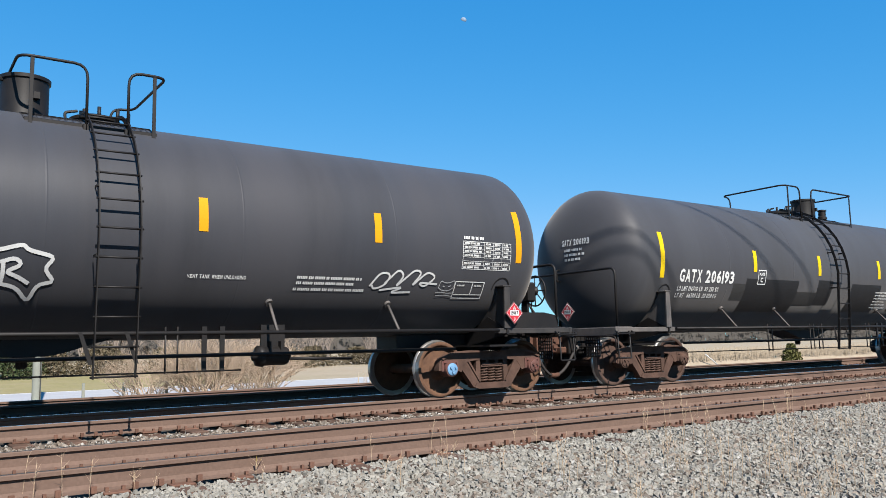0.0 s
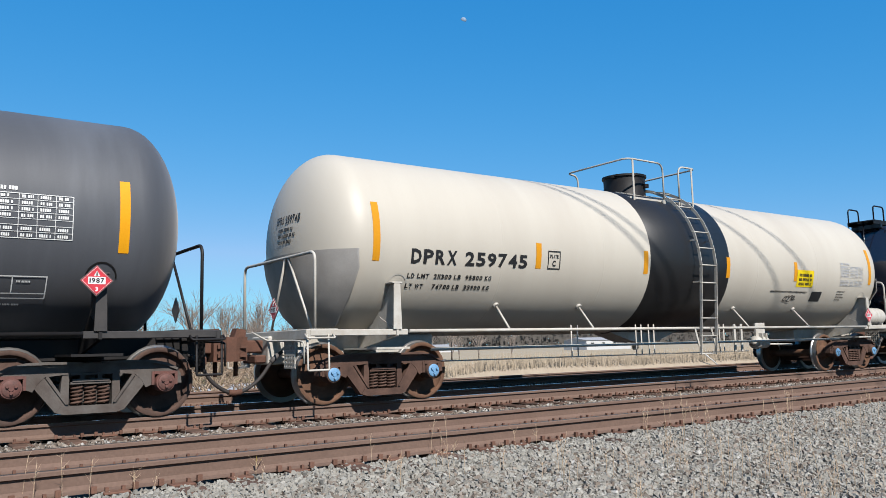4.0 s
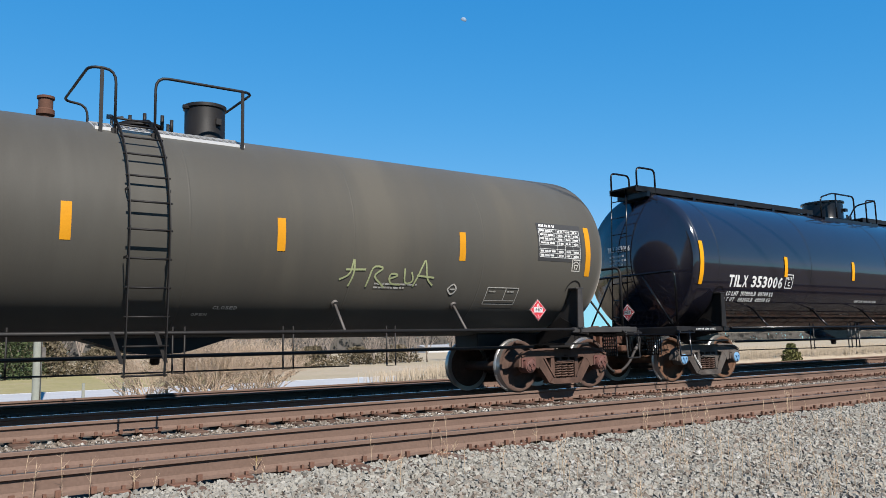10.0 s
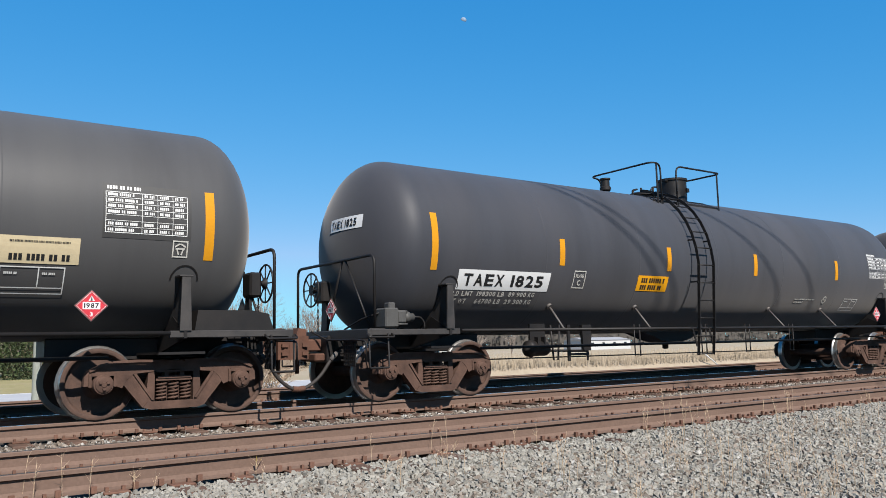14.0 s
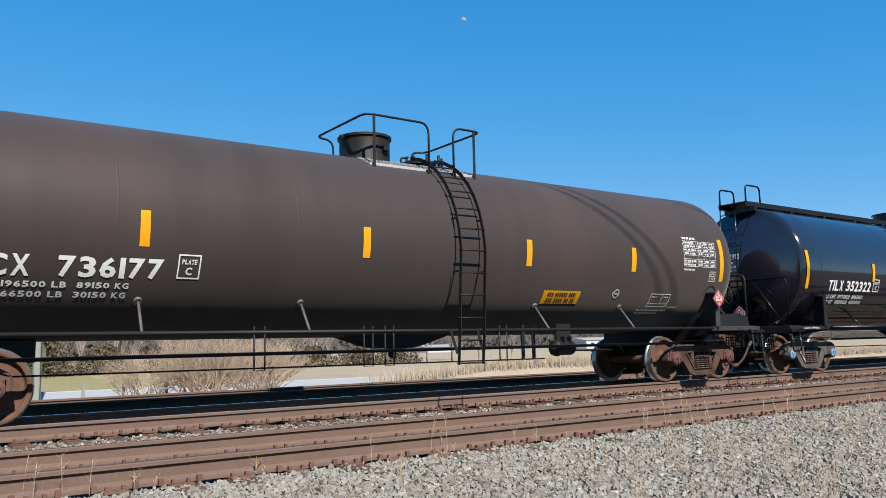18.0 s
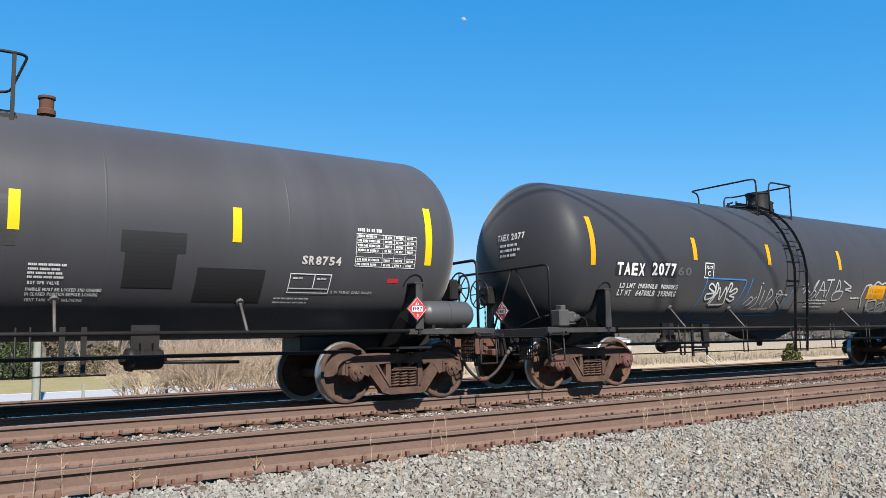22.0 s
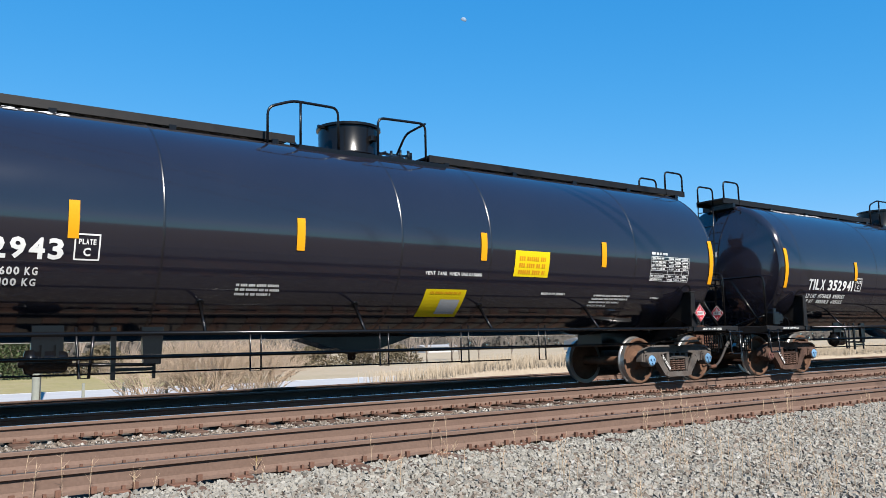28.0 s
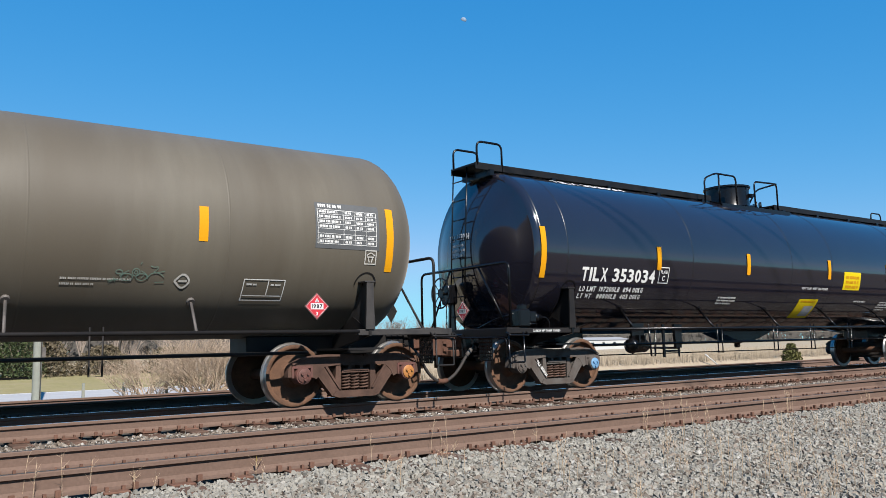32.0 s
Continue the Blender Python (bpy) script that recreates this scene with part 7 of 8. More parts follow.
    long_car(16, "TILX 353028", "LD LMT  197700LB  89650 KG", "LT WT   88300LB  40050 KG", second=True),
    long_car(17, "TILX 352943", "LD LMT  197600LB  89600 KG", "LT WT   88400LB  40100 KG", second=True, truck=("truck_grey", "blue_cap", "truck_grey", "wheel_rust")),
    long_car(18, "TILX 352941", "LD LMT  197500LB  89550KG", "LT WT   88500LB  40150KG", second=True, truck=("truck_brown", (("red_bearing", "blue_cap"), ("blue_cap", "truck_grey")), "truck_brown", "wheel_rust")),
    short_car(19, "TAEX 1812", "tan", "weathered tan-grey tank car with a white number panel", letters="worn_letter", text=None, ld=("LD LMT  197900 LB  89 790 KG", -6.72, -4.88, 1.525, 1.59), lt=("LT WT    65100 LB  29 550 KG", -6.72, -4.84, 1.415, 1.475),
              ladder=-0.84, rail=(-1.00, 0.90), drum=(0.70, 0.34), drum_paint="dusty_steel", hatch=-0.45, valves=(-1.52,), bright_grate=True, struts=(-4.6, -2.31, 2.25, 4.45), strips=strips(-7.42, -4.50, -1.67, 0.86, 4.50, 7.40, end=(2.74, 1.85), mid=(2.56, 2.13)), truck=("truck_brown", (("red_bearing", "red_bearing"), ("red_bearing", "orange_cap")), "red_bearing", "wheel_rust"),
              plate=(-4.20, 1.70), table=(6.17, 7.16, 2.19, 2.66), table_back="faint_grey", table_letters="white_letter", placard=(6.13, 1.36), bars=((2.80, 3.65, 1.65, 0.035), (2.80, 3.2, 1.59, 0.035)),
              art=(number_panel("TAEX 1812", -6.82, -4.99, 1.66, 1.95), tag(-3.46, -1.95, 1.30, 2.15, RINGED, "spray_white", 0.026), tag(-1.86, -1.3, 1.48, 1.88, ZERO8, "spray_white", 0.03), note(-0.06, 0.9, 1.60, 1.89, "pale_sign", "faded yellow paper notice", rows=((0.55, 0.85), (0.15, 0.42)), ink="label_grey"),
                   boxed(5.13, 5.75, 1.435, 1.70), logo(4.18, 1.55, 0.22, shape=1), logo(6.97, 1.94, 0.2), logo(-7.1, 1.93, 0.24), tag(3.35, 4.05, 1.60, 1.86, RINGED, "spray_teal", 0.010))),
    long_car(20, "TILX 353034", "LD LMT  197200LB  894 00KG", "LT WT   88800LB  403 00KG", second=True, truck=("truck_grey", (("truck_grey", "blue_cap"), ("blue_cap", "blue_cap")), "truck_grey", "wheel_rust")),
]

# ---------------------------------------------------------------- beyond the line
M["reed"] = paint("reed", (0.2517, 0.2107, 0.1587), 0.95, var=0.12, scale=2.0, bump=0, island=True, rnd=0.22, second=(0.197, 0.1587, 0.1149), spec=0.05)
M["straw"] = paint("straw", (0.3344, 0.2508, 0.171), 0.9, var=0.15, scale=3.0, bump=0, spec=0.1)
M["bark"] = paint("bark", (0.1003, 0.07775, 0.05768), 0.95, var=0.25, scale=5.0, bump=0.2)
M["twig"] = paint("twig", (0.3344, 0.2622, 0.1976), 0.95, var=0.2, scale=4.0, bump=0, spec=0.05)
M["grey_twig"] = paint("grey_twig", (0.1824, 0.152, 0.1292), 0.95, var=0.2, scale=4.0, bump=0)
M["needles"] = paint("needles", (0.02759, 0.04264, 0.01505), 0.85, var=0.3, scale=1.5, bump=0, island=True, rnd=0.4, second=(0.04264, 0.05016, 0.01756))
M["olive_green"] = paint("olive_green", (0.0806, 0.0884, 0.0338), 0.85, var=0.3, scale=1.5, bump=0, island=True, rnd=0.4, second=(0.0468, 0.0598, 0.0234), spec=0.1)
M["dull_green"] = paint("dull_green", (0.09775, 0.0782, 0.0529), 0.95, var=0.3, scale=1.5, bump=0, island=True, rnd=0.4, second=(0.069, 0.0598, 0.0345), spec=0.05)
M["far_wood"] = paint("far_wood", (0.062, 0.055, 0.05), 0.95, var=0.3, scale=0.3, bump=0, second=(0.04, 0.038, 0.03))
M["stone"] = paint("stone", (0.192, 0.186, 0.166), 0.95, var=0.22, scale=9.0, fine=120, bump=0.3, island=True, rnd=0.22, second=(0.142, 0.126, 0.106), spec=0.1)
M["brown_stone"] = paint("brown_stone", (0.15048, 0.12958, 0.11033), 0.95, var=0.25, scale=9.0, fine=120, bump=0.3, island=True, rnd=0.4, second=(0.09196, 0.07106, 0.05518), spec=0.05)
M["pale_stone"] = paint("pale_stone", (0.2508, 0.2394, 0.2204), 0.95, var=0.2, scale=9.0, fine=120, bump=0.3, island=True, rnd=0.25, spec=0.1)
M["pale_gravel"] = paint("pale_gravel", (0.342, 0.3215, 0.2804), 0.95, var=0.2, scale=1.2, fine=12, bump=0.3, second=(0.2736, 0.2462, 0.1984))
M["siding"] = paint("siding", (0.33, 0.33, 0.33), 0.6, var=0.06, scale=1.0, bump=0)
M["grey_roof"] = paint("grey_roof", (0.22, 0.22, 0.225), 0.7, var=0.12, scale=1.0, bump=0.05)
# the moon's colour carries the blue of the air in front of it
M["moon_sky_tint"] = paint("moon_sky_tint", (0.16416, 0.2052, 0.25536), 1.0, var=0.2, scale=0.15, fine=1.0, bump=0, second=(0.10488, 0.15048, 0.21888), spec=0.0)
M["car_blue"] = paint("car_blue", (0.006004, 0.03762, 0.2307), 0.3, var=0.05, scale=2.0, bump=0, coat=0.6)
M["car_red"] = paint("car_red", (0.2608, 0.01505, 0.01505), 0.3, var=0.05, scale=2.0, bump=0, coat=0.6)
M["car_glass"] = paint("car_glass", (0.0152, 0.01824, 0.0228), 0.06, var=0.05, bump=0)
M["rubber"] = paint("rubber", (0.01003, 0.01003, 0.01003), 0.8, var=0.1, bump=0)
M["alloy"] = paint("alloy", (0.2759, 0.2759, 0.2809), 0.35, metal=0.7, var=0.1, bump=0)
M["leaf_yellow"] = paint("leaf_yellow", (0.3762, 0.2608, 0.05016), 0.7, var=0.2, scale=20, bump=0)


def strip_of_ground(name, x0, x1, y0, y1, z, mat, label, category):
    bm = bmesh.new()
    box(bm, x0, x1, y0, y1, z - 0.3, z)
    ob = new(name, mesh_of(bm, name, M[mat]))
    return tagged(ob, label, category, kind="structure")


strip_of_ground("pavement", -400, 400, 40.4, 45.4, FIELD + 0.015, "pale_gravel", "pale gravel verge beside the road", "gravel verge")
road = strip_of_ground("road", -400, 400, 45.4, 55.6, FIELD + 0.02, "road", "grey two-lane country road", "road")
for y in (45.9, 55.1):
    bm = bmesh.new()
    box(bm, -400, 400, y - 0.06, y + 0.06, FIELD + 0.02, FIELD + 0.026)
    part("edge_line", bm, M["road_line"], road, "white painted edge line")


def branch(bm, p, d, length, r, depth, rg, spread, droop=0.0):
    """A limb that forks into thinner ones."""
    q = p + d * length
    rod(bm, p, q, r, 5 if r > 0.02 else 3, caps=False, r2=r * 0.65)
    if depth == 0:
        return
    for k in range(rg.choice((2, 3, 3))):
        a = (d + Vector((rg.uniform(-1, 1), rg.uniform(-1, 1), rg.uniform(-0.5, 0.8) - droop)) * spread).normalized()
        at = p.lerp(q, rg.uniform(0.55, 1.0))
        branch(bm, at, a, length * rg.uniform(0.6, 0.85), r * 0.6, depth - 1, rg, spread, droop)


def bare_shrub(name, x, y, width, height, seed, mat, label, category="shrub", trunk=False, stems=14, depth=3):
    """Bare twigs: many stems from one base, or limbs from a trunk."""
    rg = random.Random(seed)
    ob = tagged(new(name), label, category)
    ob.matrix_basis = pose(x, y, FIELD)
    bm = bmesh.new()
    start = 0.0
    if trunk:
        tb = bmesh.new()
        rod(tb, (0, 0, -0.1), (rg.uniform(-0.1, 0.1), 0, height * 0.35), 0.022 * height, 8, r2=0.013 * height)
        part("trunk", tb, M["bark"], ob)
        start = height * 0.18
    for k in range(stems):
        a = 2 * math.pi * k / stems + rg.uniform(-0.3, 0.3)
        tilt = rg.uniform(0.1, 1.0) * width / height
        d = Vector((math.cos(a) * tilt, math.sin(a) * tilt * 0.6, 1.0)).normalized()
        z0 = start + (rg.uniform(0, 0.2) * height if trunk else 0)
        spread = 0.03 if trunk else 0.16
        branch(bm, Vector((rg.uniform(-spread, spread) * width, rg.uniform(-spread, spread) * width, z0)), d, height * rg.uniform(0.3, 0.42), (0.012 if trunk else 0.0085) * height, depth, rg, 0.55)
    part("twig_crown" if not trunk else "limb_crown", bm, M[mat], ob)
    return ob


def conifer(x, y, height, seed, label, width=0.22, mat="needles"):
    """A spruce: trunk and tiers of drooping sprays made of small needle tufts."""
    rg = random.Random(seed)
    ob = tagged(new("conifer_tree"), label, "tree", "trees behind the road")
    ob.matrix_basis = pose(x, y, FIELD)
    bm = bmesh.new()
    rod(bm, (0, 0, -0.1), (0, 0, height), 0.02 * height, 8, r2=0.02)
    part("trunk", bm, M["bark"], ob)
    v, f = [], []
    z = 0.06 * height
    while z < height:
        reach = width * height * (1 - z / height) ** 0.8 * rg.uniform(0.75, 1.1) + 0.12
        n = max(5, int(12 * (1 - z / height)) + 4)
        for k in range(n):
            a = 2 * math.pi * (k + rg.random()) / n
            ln = reach * rg.uniform(0.7, 1.1)
            for j in range(7):
                t = (j + 0.6) / 7
                c = Vector((math.cos(a) * ln * t, math.sin(a) * ln * t, z - 0.25 * ln * t * t + rg.uniform(-0.05, 0.1)))
                for q in range(3):
                    s = rg.uniform(0.22, 0.42) * (1.25 - 0.5 * t)
                    d1 = Vector((rg.uniform(-1, 1), rg.uniform(-1, 1), rg.uniform(-0.6, 0.4))) * s
                    d2 = Vector((rg.uniform(-1, 1), rg.uniform(-1, 1), rg.uniform(-0.3, 0.5))) * s
                    i = len(v)
                    v += [tuple(c + d1), tuple(c + d2), tuple(c - d1 * 0.6)]
                    f.append((i, i + 1, i + 2))
        z += 0.035 * height
    part("crown", grid_mesh("crown", v, f, M[mat]), None, ob)
    return ob


def leafy_bush(x, y, width, height, seed, label, mat="dull_green", n=1400):
    rg = random.Random(seed)
    ob = tagged(new("bush"), label, "bush")
    ob.matrix_basis = pose(x, y, FIELD)
    v, f = [], []
    for k in range(n):
        a, u = rg.uniform(0, 2 * math.pi), rg.random() ** 0.5
        h = rg.random()
        w = width * 0.5 * (1 - 0.75 * h ** 1.6) * (0.85 + 0.3 * noise.noise((math.cos(a) * 2, math.sin(a) * 2, h * 3 + seed)))
        c = Vector((math.cos(a) * u * w, math.sin(a) * u * w, h * height))
        s = rg.uniform(0.05, 0.13) * (1.0 + 0.12 * width)
        d1, d2 = (Vector((rg.uniform(-1, 1), rg.uniform(-1, 1), rg.uniform(-1, 1))) * s for _ in range(2))
        i = len(v)
        v += [tuple(c + d1), tuple(c + d2), tuple(c - d1)]
        f.append((i, i + 1, i + 2))
    part("foliage", grid_mesh("foliage", v, f, M[mat]), None, ob)
    bm = bmesh.new()
    for k in range(6):
        a = k * 1.05
        rod(bm, (0, 0, -0.05), (math.cos(a) * width * 0.25, math.sin(a) * width * 0.25, height * 0.7), 0.03, 5, r2=0.01)
    part("stems", bm, M["bark"], ob)
    return ob


# the bare shrub before the road, and woods behind it
bare_shrub("bare_shrub", 13.2, 38.4, 6.6, 3.5, 4, "twig", "wide leafless shrub with brown twigs by the road", stems=90, depth=4)
bare_shrub("bare_shrub", 16.2, 39.2, 5.6, 3.2, 5, "twig", "wide leafless shrub with brown twigs by the road", stems=70, depth=4)
bare_shrub("bare_shrub", 10.6, 39.4, 4.4, 2.7, 6, "twig", "wide leafless shrub with brown twigs by the road", stems=44, depth=4)
conifer(12.1, 103.4, 10.7, 1, "dark green spruce behind the field", 0.30, "olive_green")
conifer(8.3, 106.4, 9.8, 2, "dark green spruce behind the field", 0.42, "olive_green")
conifer(17.8, 111.0, 10.6, 3, "slim spruce among bare trees", 0.34, "olive_green")
for k, (x, y, h) in enumerate(((20.8, 106.4, 9.1), (24.1, 103.4, 8.1), (17.2, 100.4, 6.8), (27.3, 108.0, 7.3), (32.7, 100.3, 7.8), (37.9, 103.3, 6.9), (43.8, 106.3, 7.6), (50.5, 103.2, 6.7), (35.8, 88.8, 5.4), (57.8, 100.2, 6.0), (66.2, 106.2, 5.8))):
    bare_shrub("bare_tree", x, y, h * 0.55, h, 20 + k, "grey_twig", "leafless grey-brown tree behind the field", "tree", True, 11, 4)
for k, (x, y, w, h) in enumerate(((14.8, 94.5, 8.4, 4.4), (21.2, 96.0, 8.5, 3.2), (27.8, 94.5, 8.3, 2.8), (11.4, 88.8, 6.2, 5.0), (34.2, 86.0, 7.2, 2.6), (41.5, 91.5, 8.3, 2.4), (48.0, 98.0, 9.0, 2.6), (56.0, 100.0, 9.0, 2.4), (65.0, 104.0, 10.0, 2.6))):
    leafy_bush(x, y, w, h, 40 + k, "dense dull green and brown bush at the field edge", "needles" if k == 3 else "dull_green", n=4200 if h > 3 else 2600)
rg = random.Random(31)
for k in range(26):
    x = rg.uniform(12, 80)
    h = rg.uniform(3.2, 6.0)
    bare_shrub("bare_tree", x, rg.uniform(94, 112), h * 0.7, h, 200 + k, "grey_twig", "leafless grey-brown tree behind the field", "tree", True, 9, 3)
M["olive_needles"] = paint("olive_needles", (0.0836, 0.0798, 0.0304), 0.9, var=0.3, scale=1.5, bump=0, island=True, rnd=0.4, second=(0.0456, 0.0532, 0.019), spec=0.05)
leafy_bush(65.1, 39.5, 2.3, 1.8, 60, "small rounded olive-green bush before the reeds", "olive_needles", 2200)


def reeds():
    """Tall dry reeds between the verge and the road."""
    rg = random.Random(8)
    v, f = [], []
    for k in range(26000):
        x = rg.uniform(26, 150)
        y0 = 44.3 - 2.6 * min(1, max(0, (x - 33) / 18))
        y = y0 + rg.random() ** 1.3 * 3.0
        h = rg.uniform(1.05, 1.85) * (0.55 + 0.45 * min(1, max(0, (x - 29) / 8)))
        if x < 33 and rg.random() > (x - 25) / 12:
            continue
        w, lean, ly = rg.uniform(0.011, 0.026), rg.uniform(-0.15, 0.15), rg.uniform(-0.1, 0.1)
        i = len(v)
        v += [(x - w, y, FIELD), (x + w, y, FIELD), (x + w * 0.6 + lean * 0.6, y + ly * 0.5, FIELD + h * 0.72), (x - w * 0.6 + lean * 0.6, y + ly * 0.5, FIELD + h * 0.72), (x + lean, y + ly, FIELD + h)]
        f += [(i, i + 1, i + 2, i + 3), (i + 3, i + 2, i + 4)]
    tagged(new("reeds", grid_mesh("reeds", v, f, M["reed"])), "dense bank of tall dry tan reeds", "reeds", kind="stuff")
    # a low bank of matted litter under them
    bm = bmesh.new()
    xs = [31 + 4 * i for i in range(30)]
    rows = []
    for x in xs:
        y0 = 44.3 - 2.6 * min(1, max(0, (x - 33) / 18))
        rows.append([bm.verts.new((x, y0 + a, FIELD + b * min(1, (x - 30) / 6) + rg.uniform(-0.04, 0.04))) for a, b in ((-0.5, -0.05), (0.1, 0.55), (1.0, 0.85), (2.0, 0.9), (3.1, 0.2), (3.4, -0.05))])
    for a, b in zip(rows, rows[1:]):
        for k in range(5):
            bm.faces.new((a[k], b[k], b[k + 1], a[k + 1]))
    tagged(new("reed_bank", mesh_of(bm, "reed_bank", M["reed"], smooth=True)), "bank of matted dry reed stems", "reeds", kind="stuff")


reeds()


def far_woods():
    rg = random.Random(12)
    v, f = [], []
    for k in range(11000):
        x = rg.uniform(40, 900)
        y = 330 + rg.uniform(-15, 40)
        h = (6.0 + 6.0 * (0.5 + 0.5 * noise.noise((x * 0.03, 1.7, 0)))) * rg.random() ** 0.8 + 0.6
        s = rg.uniform(0.9, 1.9)
        i = len(v)
        v += [(x - s, y, FIELD + h - s), (x + s, y, FIELD + h - s * 0.6), (x + rg.uniform(-s, s), y, FIELD + h + s)]
        f.append((i, i + 1, i + 2))
    tagged(new("far_woods", grid_mesh("far_woods", v, f, M["far_wood"])), "far line of bare and evergreen trees", "trees", kind="stuff")


far_woods()


def shed(x, y, w, d, h, label):
    """A low white building with a pitched roof."""
    ob = tagged(new("farm_building"), label, "building")
    ob.matrix_basis = pose(x, y, FIELD)
    bm = bmesh.new()
    box(bm, -w / 2, w / 2, -d / 2, d / 2, -0.2, h)
    part("wall", bm, M["siding"], ob)
    bm = bmesh.new()
    slab(bm, [(-d / 2 - 0.3, h), (d / 2 + 0.3, h), (0, h + 0.9)], -w / 2 - 0.3, w / 2 + 0.3, axis="x")
    part("roof", bm, M["grey_roof"], ob)
    for k in range(int(w / 5)):
        bm = bmesh.new()
        x0 = -w / 2 + 2 + 5 * k
        box(bm, x0, x0 + 1.2, -d / 2 - 0.04, -d / 2 + 0.02, h * 0.35, h * 0.75)
        part("window", bm, M["car_glass"], ob)


shed(190.0, 182.0, 20.0, 10.0, 3.0, "long low white farm building beyond the field")
shed(164.0, 238.0, 12.0, 9.0, 1.9, "small white building beyond the field")
shed(186.0, 262.0, 9.0, 9.0, 1.9, "small white building beyond the field")


def utility_pole():
    ob = tagged(new("utility_pole"), "weathered wooden utility pole with a grey conduit", "utility pole")
    ob.matrix_basis = pose(6.28, 41.85, FIELD)
    bm = bmesh.new()
    lathe(bm, [(0.20, -0.2), (0.195, 2.0), (0.18, 8.0), (0.160, 13.70), (0.150, 13.75)], "z", 14)
    part("shaft", bm, M["pole_wood"], ob, angle=40)
    bm = bmesh.new()
    tube(bm, [(0.13, -0.17, -0.1), (0.09, -0.155, 13.60)], 0.018, 8)
    lathe(bm, [(0.03, 13.50), (0.09, 13.55), (0.09, 13.65), (0.05, 13.72)], "z", 10, at=(0.09, -0.155, 0))
    part("conduit", bm, M["dusty_steel"], ob, "grey metal conduit with a weather head")
    bm = bmesh.new()
    tube(bm, [(0.26, -0.12, 13.60), (0.50, -0.1, 13.40), (0.58, -0.1, 13.00), (0.42, -0.1, 12.70), (0.15, -0.1, 12.65)], 0.022, 6, radius=0.2)
    tube(bm, [(0.26, -0.12, 13.55), (0.46, -0.1, 13.30), (0.50, -0.1, 13.00), (0.36, -0.1, 12.75), (0.15, -0.1, 12.70)], 0.016, 6, radius=0.2)
    part("drip_loop", bm, M["cable"], ob)
    bm = bmesh.new()
    box(bm, -0.26, -0.16, -0.18, -0.06, 12.70, 12.95)
    part("bracket", bm, M["galvanised"], ob)
    # the service cable runs off to the next pole, out of view
    bm = bmesh.new()
    tube(bm, [(-0.2 - 42 * t, -0.1 - 6 * t, 12.82 - 3.2 * t * (1 - t)) for t in [i / 24 for i in range(25)]], 0.026, 6)
    part("service_cable", bm, M["cable"], ob, "black overhead cable")
    bm = bmesh.new()
    box(bm, 0.15, 0.30, -0.30, -0.16, 2.1, 2.7)
    part("meter_box", bm, M["dusty_steel"], ob)
    far = tagged(new("utility_pole"), "weathered wooden utility pole", "utility pole")
    far.matrix_basis = pose(-36.0, 36.3, FIELD)
    bm = bmesh.new()
    lathe(bm, [(0.21, -0.2), (0.165, 12.1)], "z", 12)
    part("shaft", bm, M["pole_wood"], far)


utility_pole()


def cable_line(near, far, pairs):
    """Two poles with cables strung between them; pairs: where each cable crosses two lines of the plan, 15.4 m up."""
    poles = tagged(new("overhead_line"), "overhead cables strung between two wooden poles", "overhead line")
    for x, y, z in (near, far):
        bm = bmesh.new()
        lathe(bm, [(0.24, z - 0.2), (0.13, 16.0)], "z", 10, at=(x, y, 0))
        part("pole", bm, M["pole_wood"], poles)
        bm = bmesh.new()
        d = Vector((far[0] - near[0], far[1] - near[1], 0)).normalized()
        s = Vector((-d.y, d.x, 0)) * 1.3
        rod(bm, Vector((x, y, 15.35)) - s, Vector((x, y, 15.35)) + s, 0.06, 6)
        part("crossarm", bm, M["pole_wood"], poles)
    for (xa, ya), (xb, yb) in pairs:
        k = (xb - xa) / (yb - ya)
        bm = bmesh.new()
        rod(bm, (xa + k * (near[1] - ya), near[1], 15.42), (xa + k * (far[1] - ya), far[1], 15.42), 0.028, 8)
        part("cable", bm, M["cable"], poles, "black overhead cable")


cable_line((27.0, -26.0, -0.9), (-19.5, 38.0, FIELD), (((8.50, -2.41), (10.11, -4.59)), ((8.97, -2.41), (10.58, -4.59))))
cable_line((32.5, -26.0, -0.9), (-17.5, 38.0, FIELD), (((12.27, -2.15), (14.10, -4.44)), ((13.77, -2.24), (15.60, -4.53))))


def fence_post(x, y, h):
    ob = tagged(new("fence_post"), "short pale post on the road verge", "post", "posts along the verge")
    ob.matrix_basis = pose(x, y, FIELD)
    bm = bmesh.new()
    bbox(bm, -0.06, 0.06, -0.06, 0.06, -0.1, h, 0.01)
    part("stake", bm, M["pole_wood"], ob)


for x, y, h in ((8.0, 40.2, 1.0), (9.8, 40.2, 0.95), (11.8, 40.2, 0.9)):
    fence_post(x, y, h)
lean = tagged(new("leaning_post"), "white post leaning among the reeds", "post")
lean.matrix_basis = pose(56.2, 41.2, FIELD)
bm = bmesh.new()
rod(bm, (1.3, 0, 0.0), (-0.7, 0, 1.15), 0.05, 8)
part("stake", bm, M["siding"], lean)

moon = tagged(new("moon"), "pale daytime half moon in the sky", "moon")
d = HOLD.to_3x3() @ Vector(((820 / 784 - 1) * math.tan(radians(LENS / 2)), (441 - 36.5) / 784 * math.tan(radians(LENS / 2)), -1))
moon.matrix_basis = Matrix.Translation(Vector(EYE) + d * 3600)
bm = bmesh.new()
bmesh.ops.create_icosphere(bm, subdivisions=5, radius=14.0)
# phase put into the shape: faces turned from the sun are cut away
bmesh.ops.delete(bm, geom=[f for f in bm.faces if f.normal.dot(TO_SUN) < 0.12], context="FACES")   # the lit part
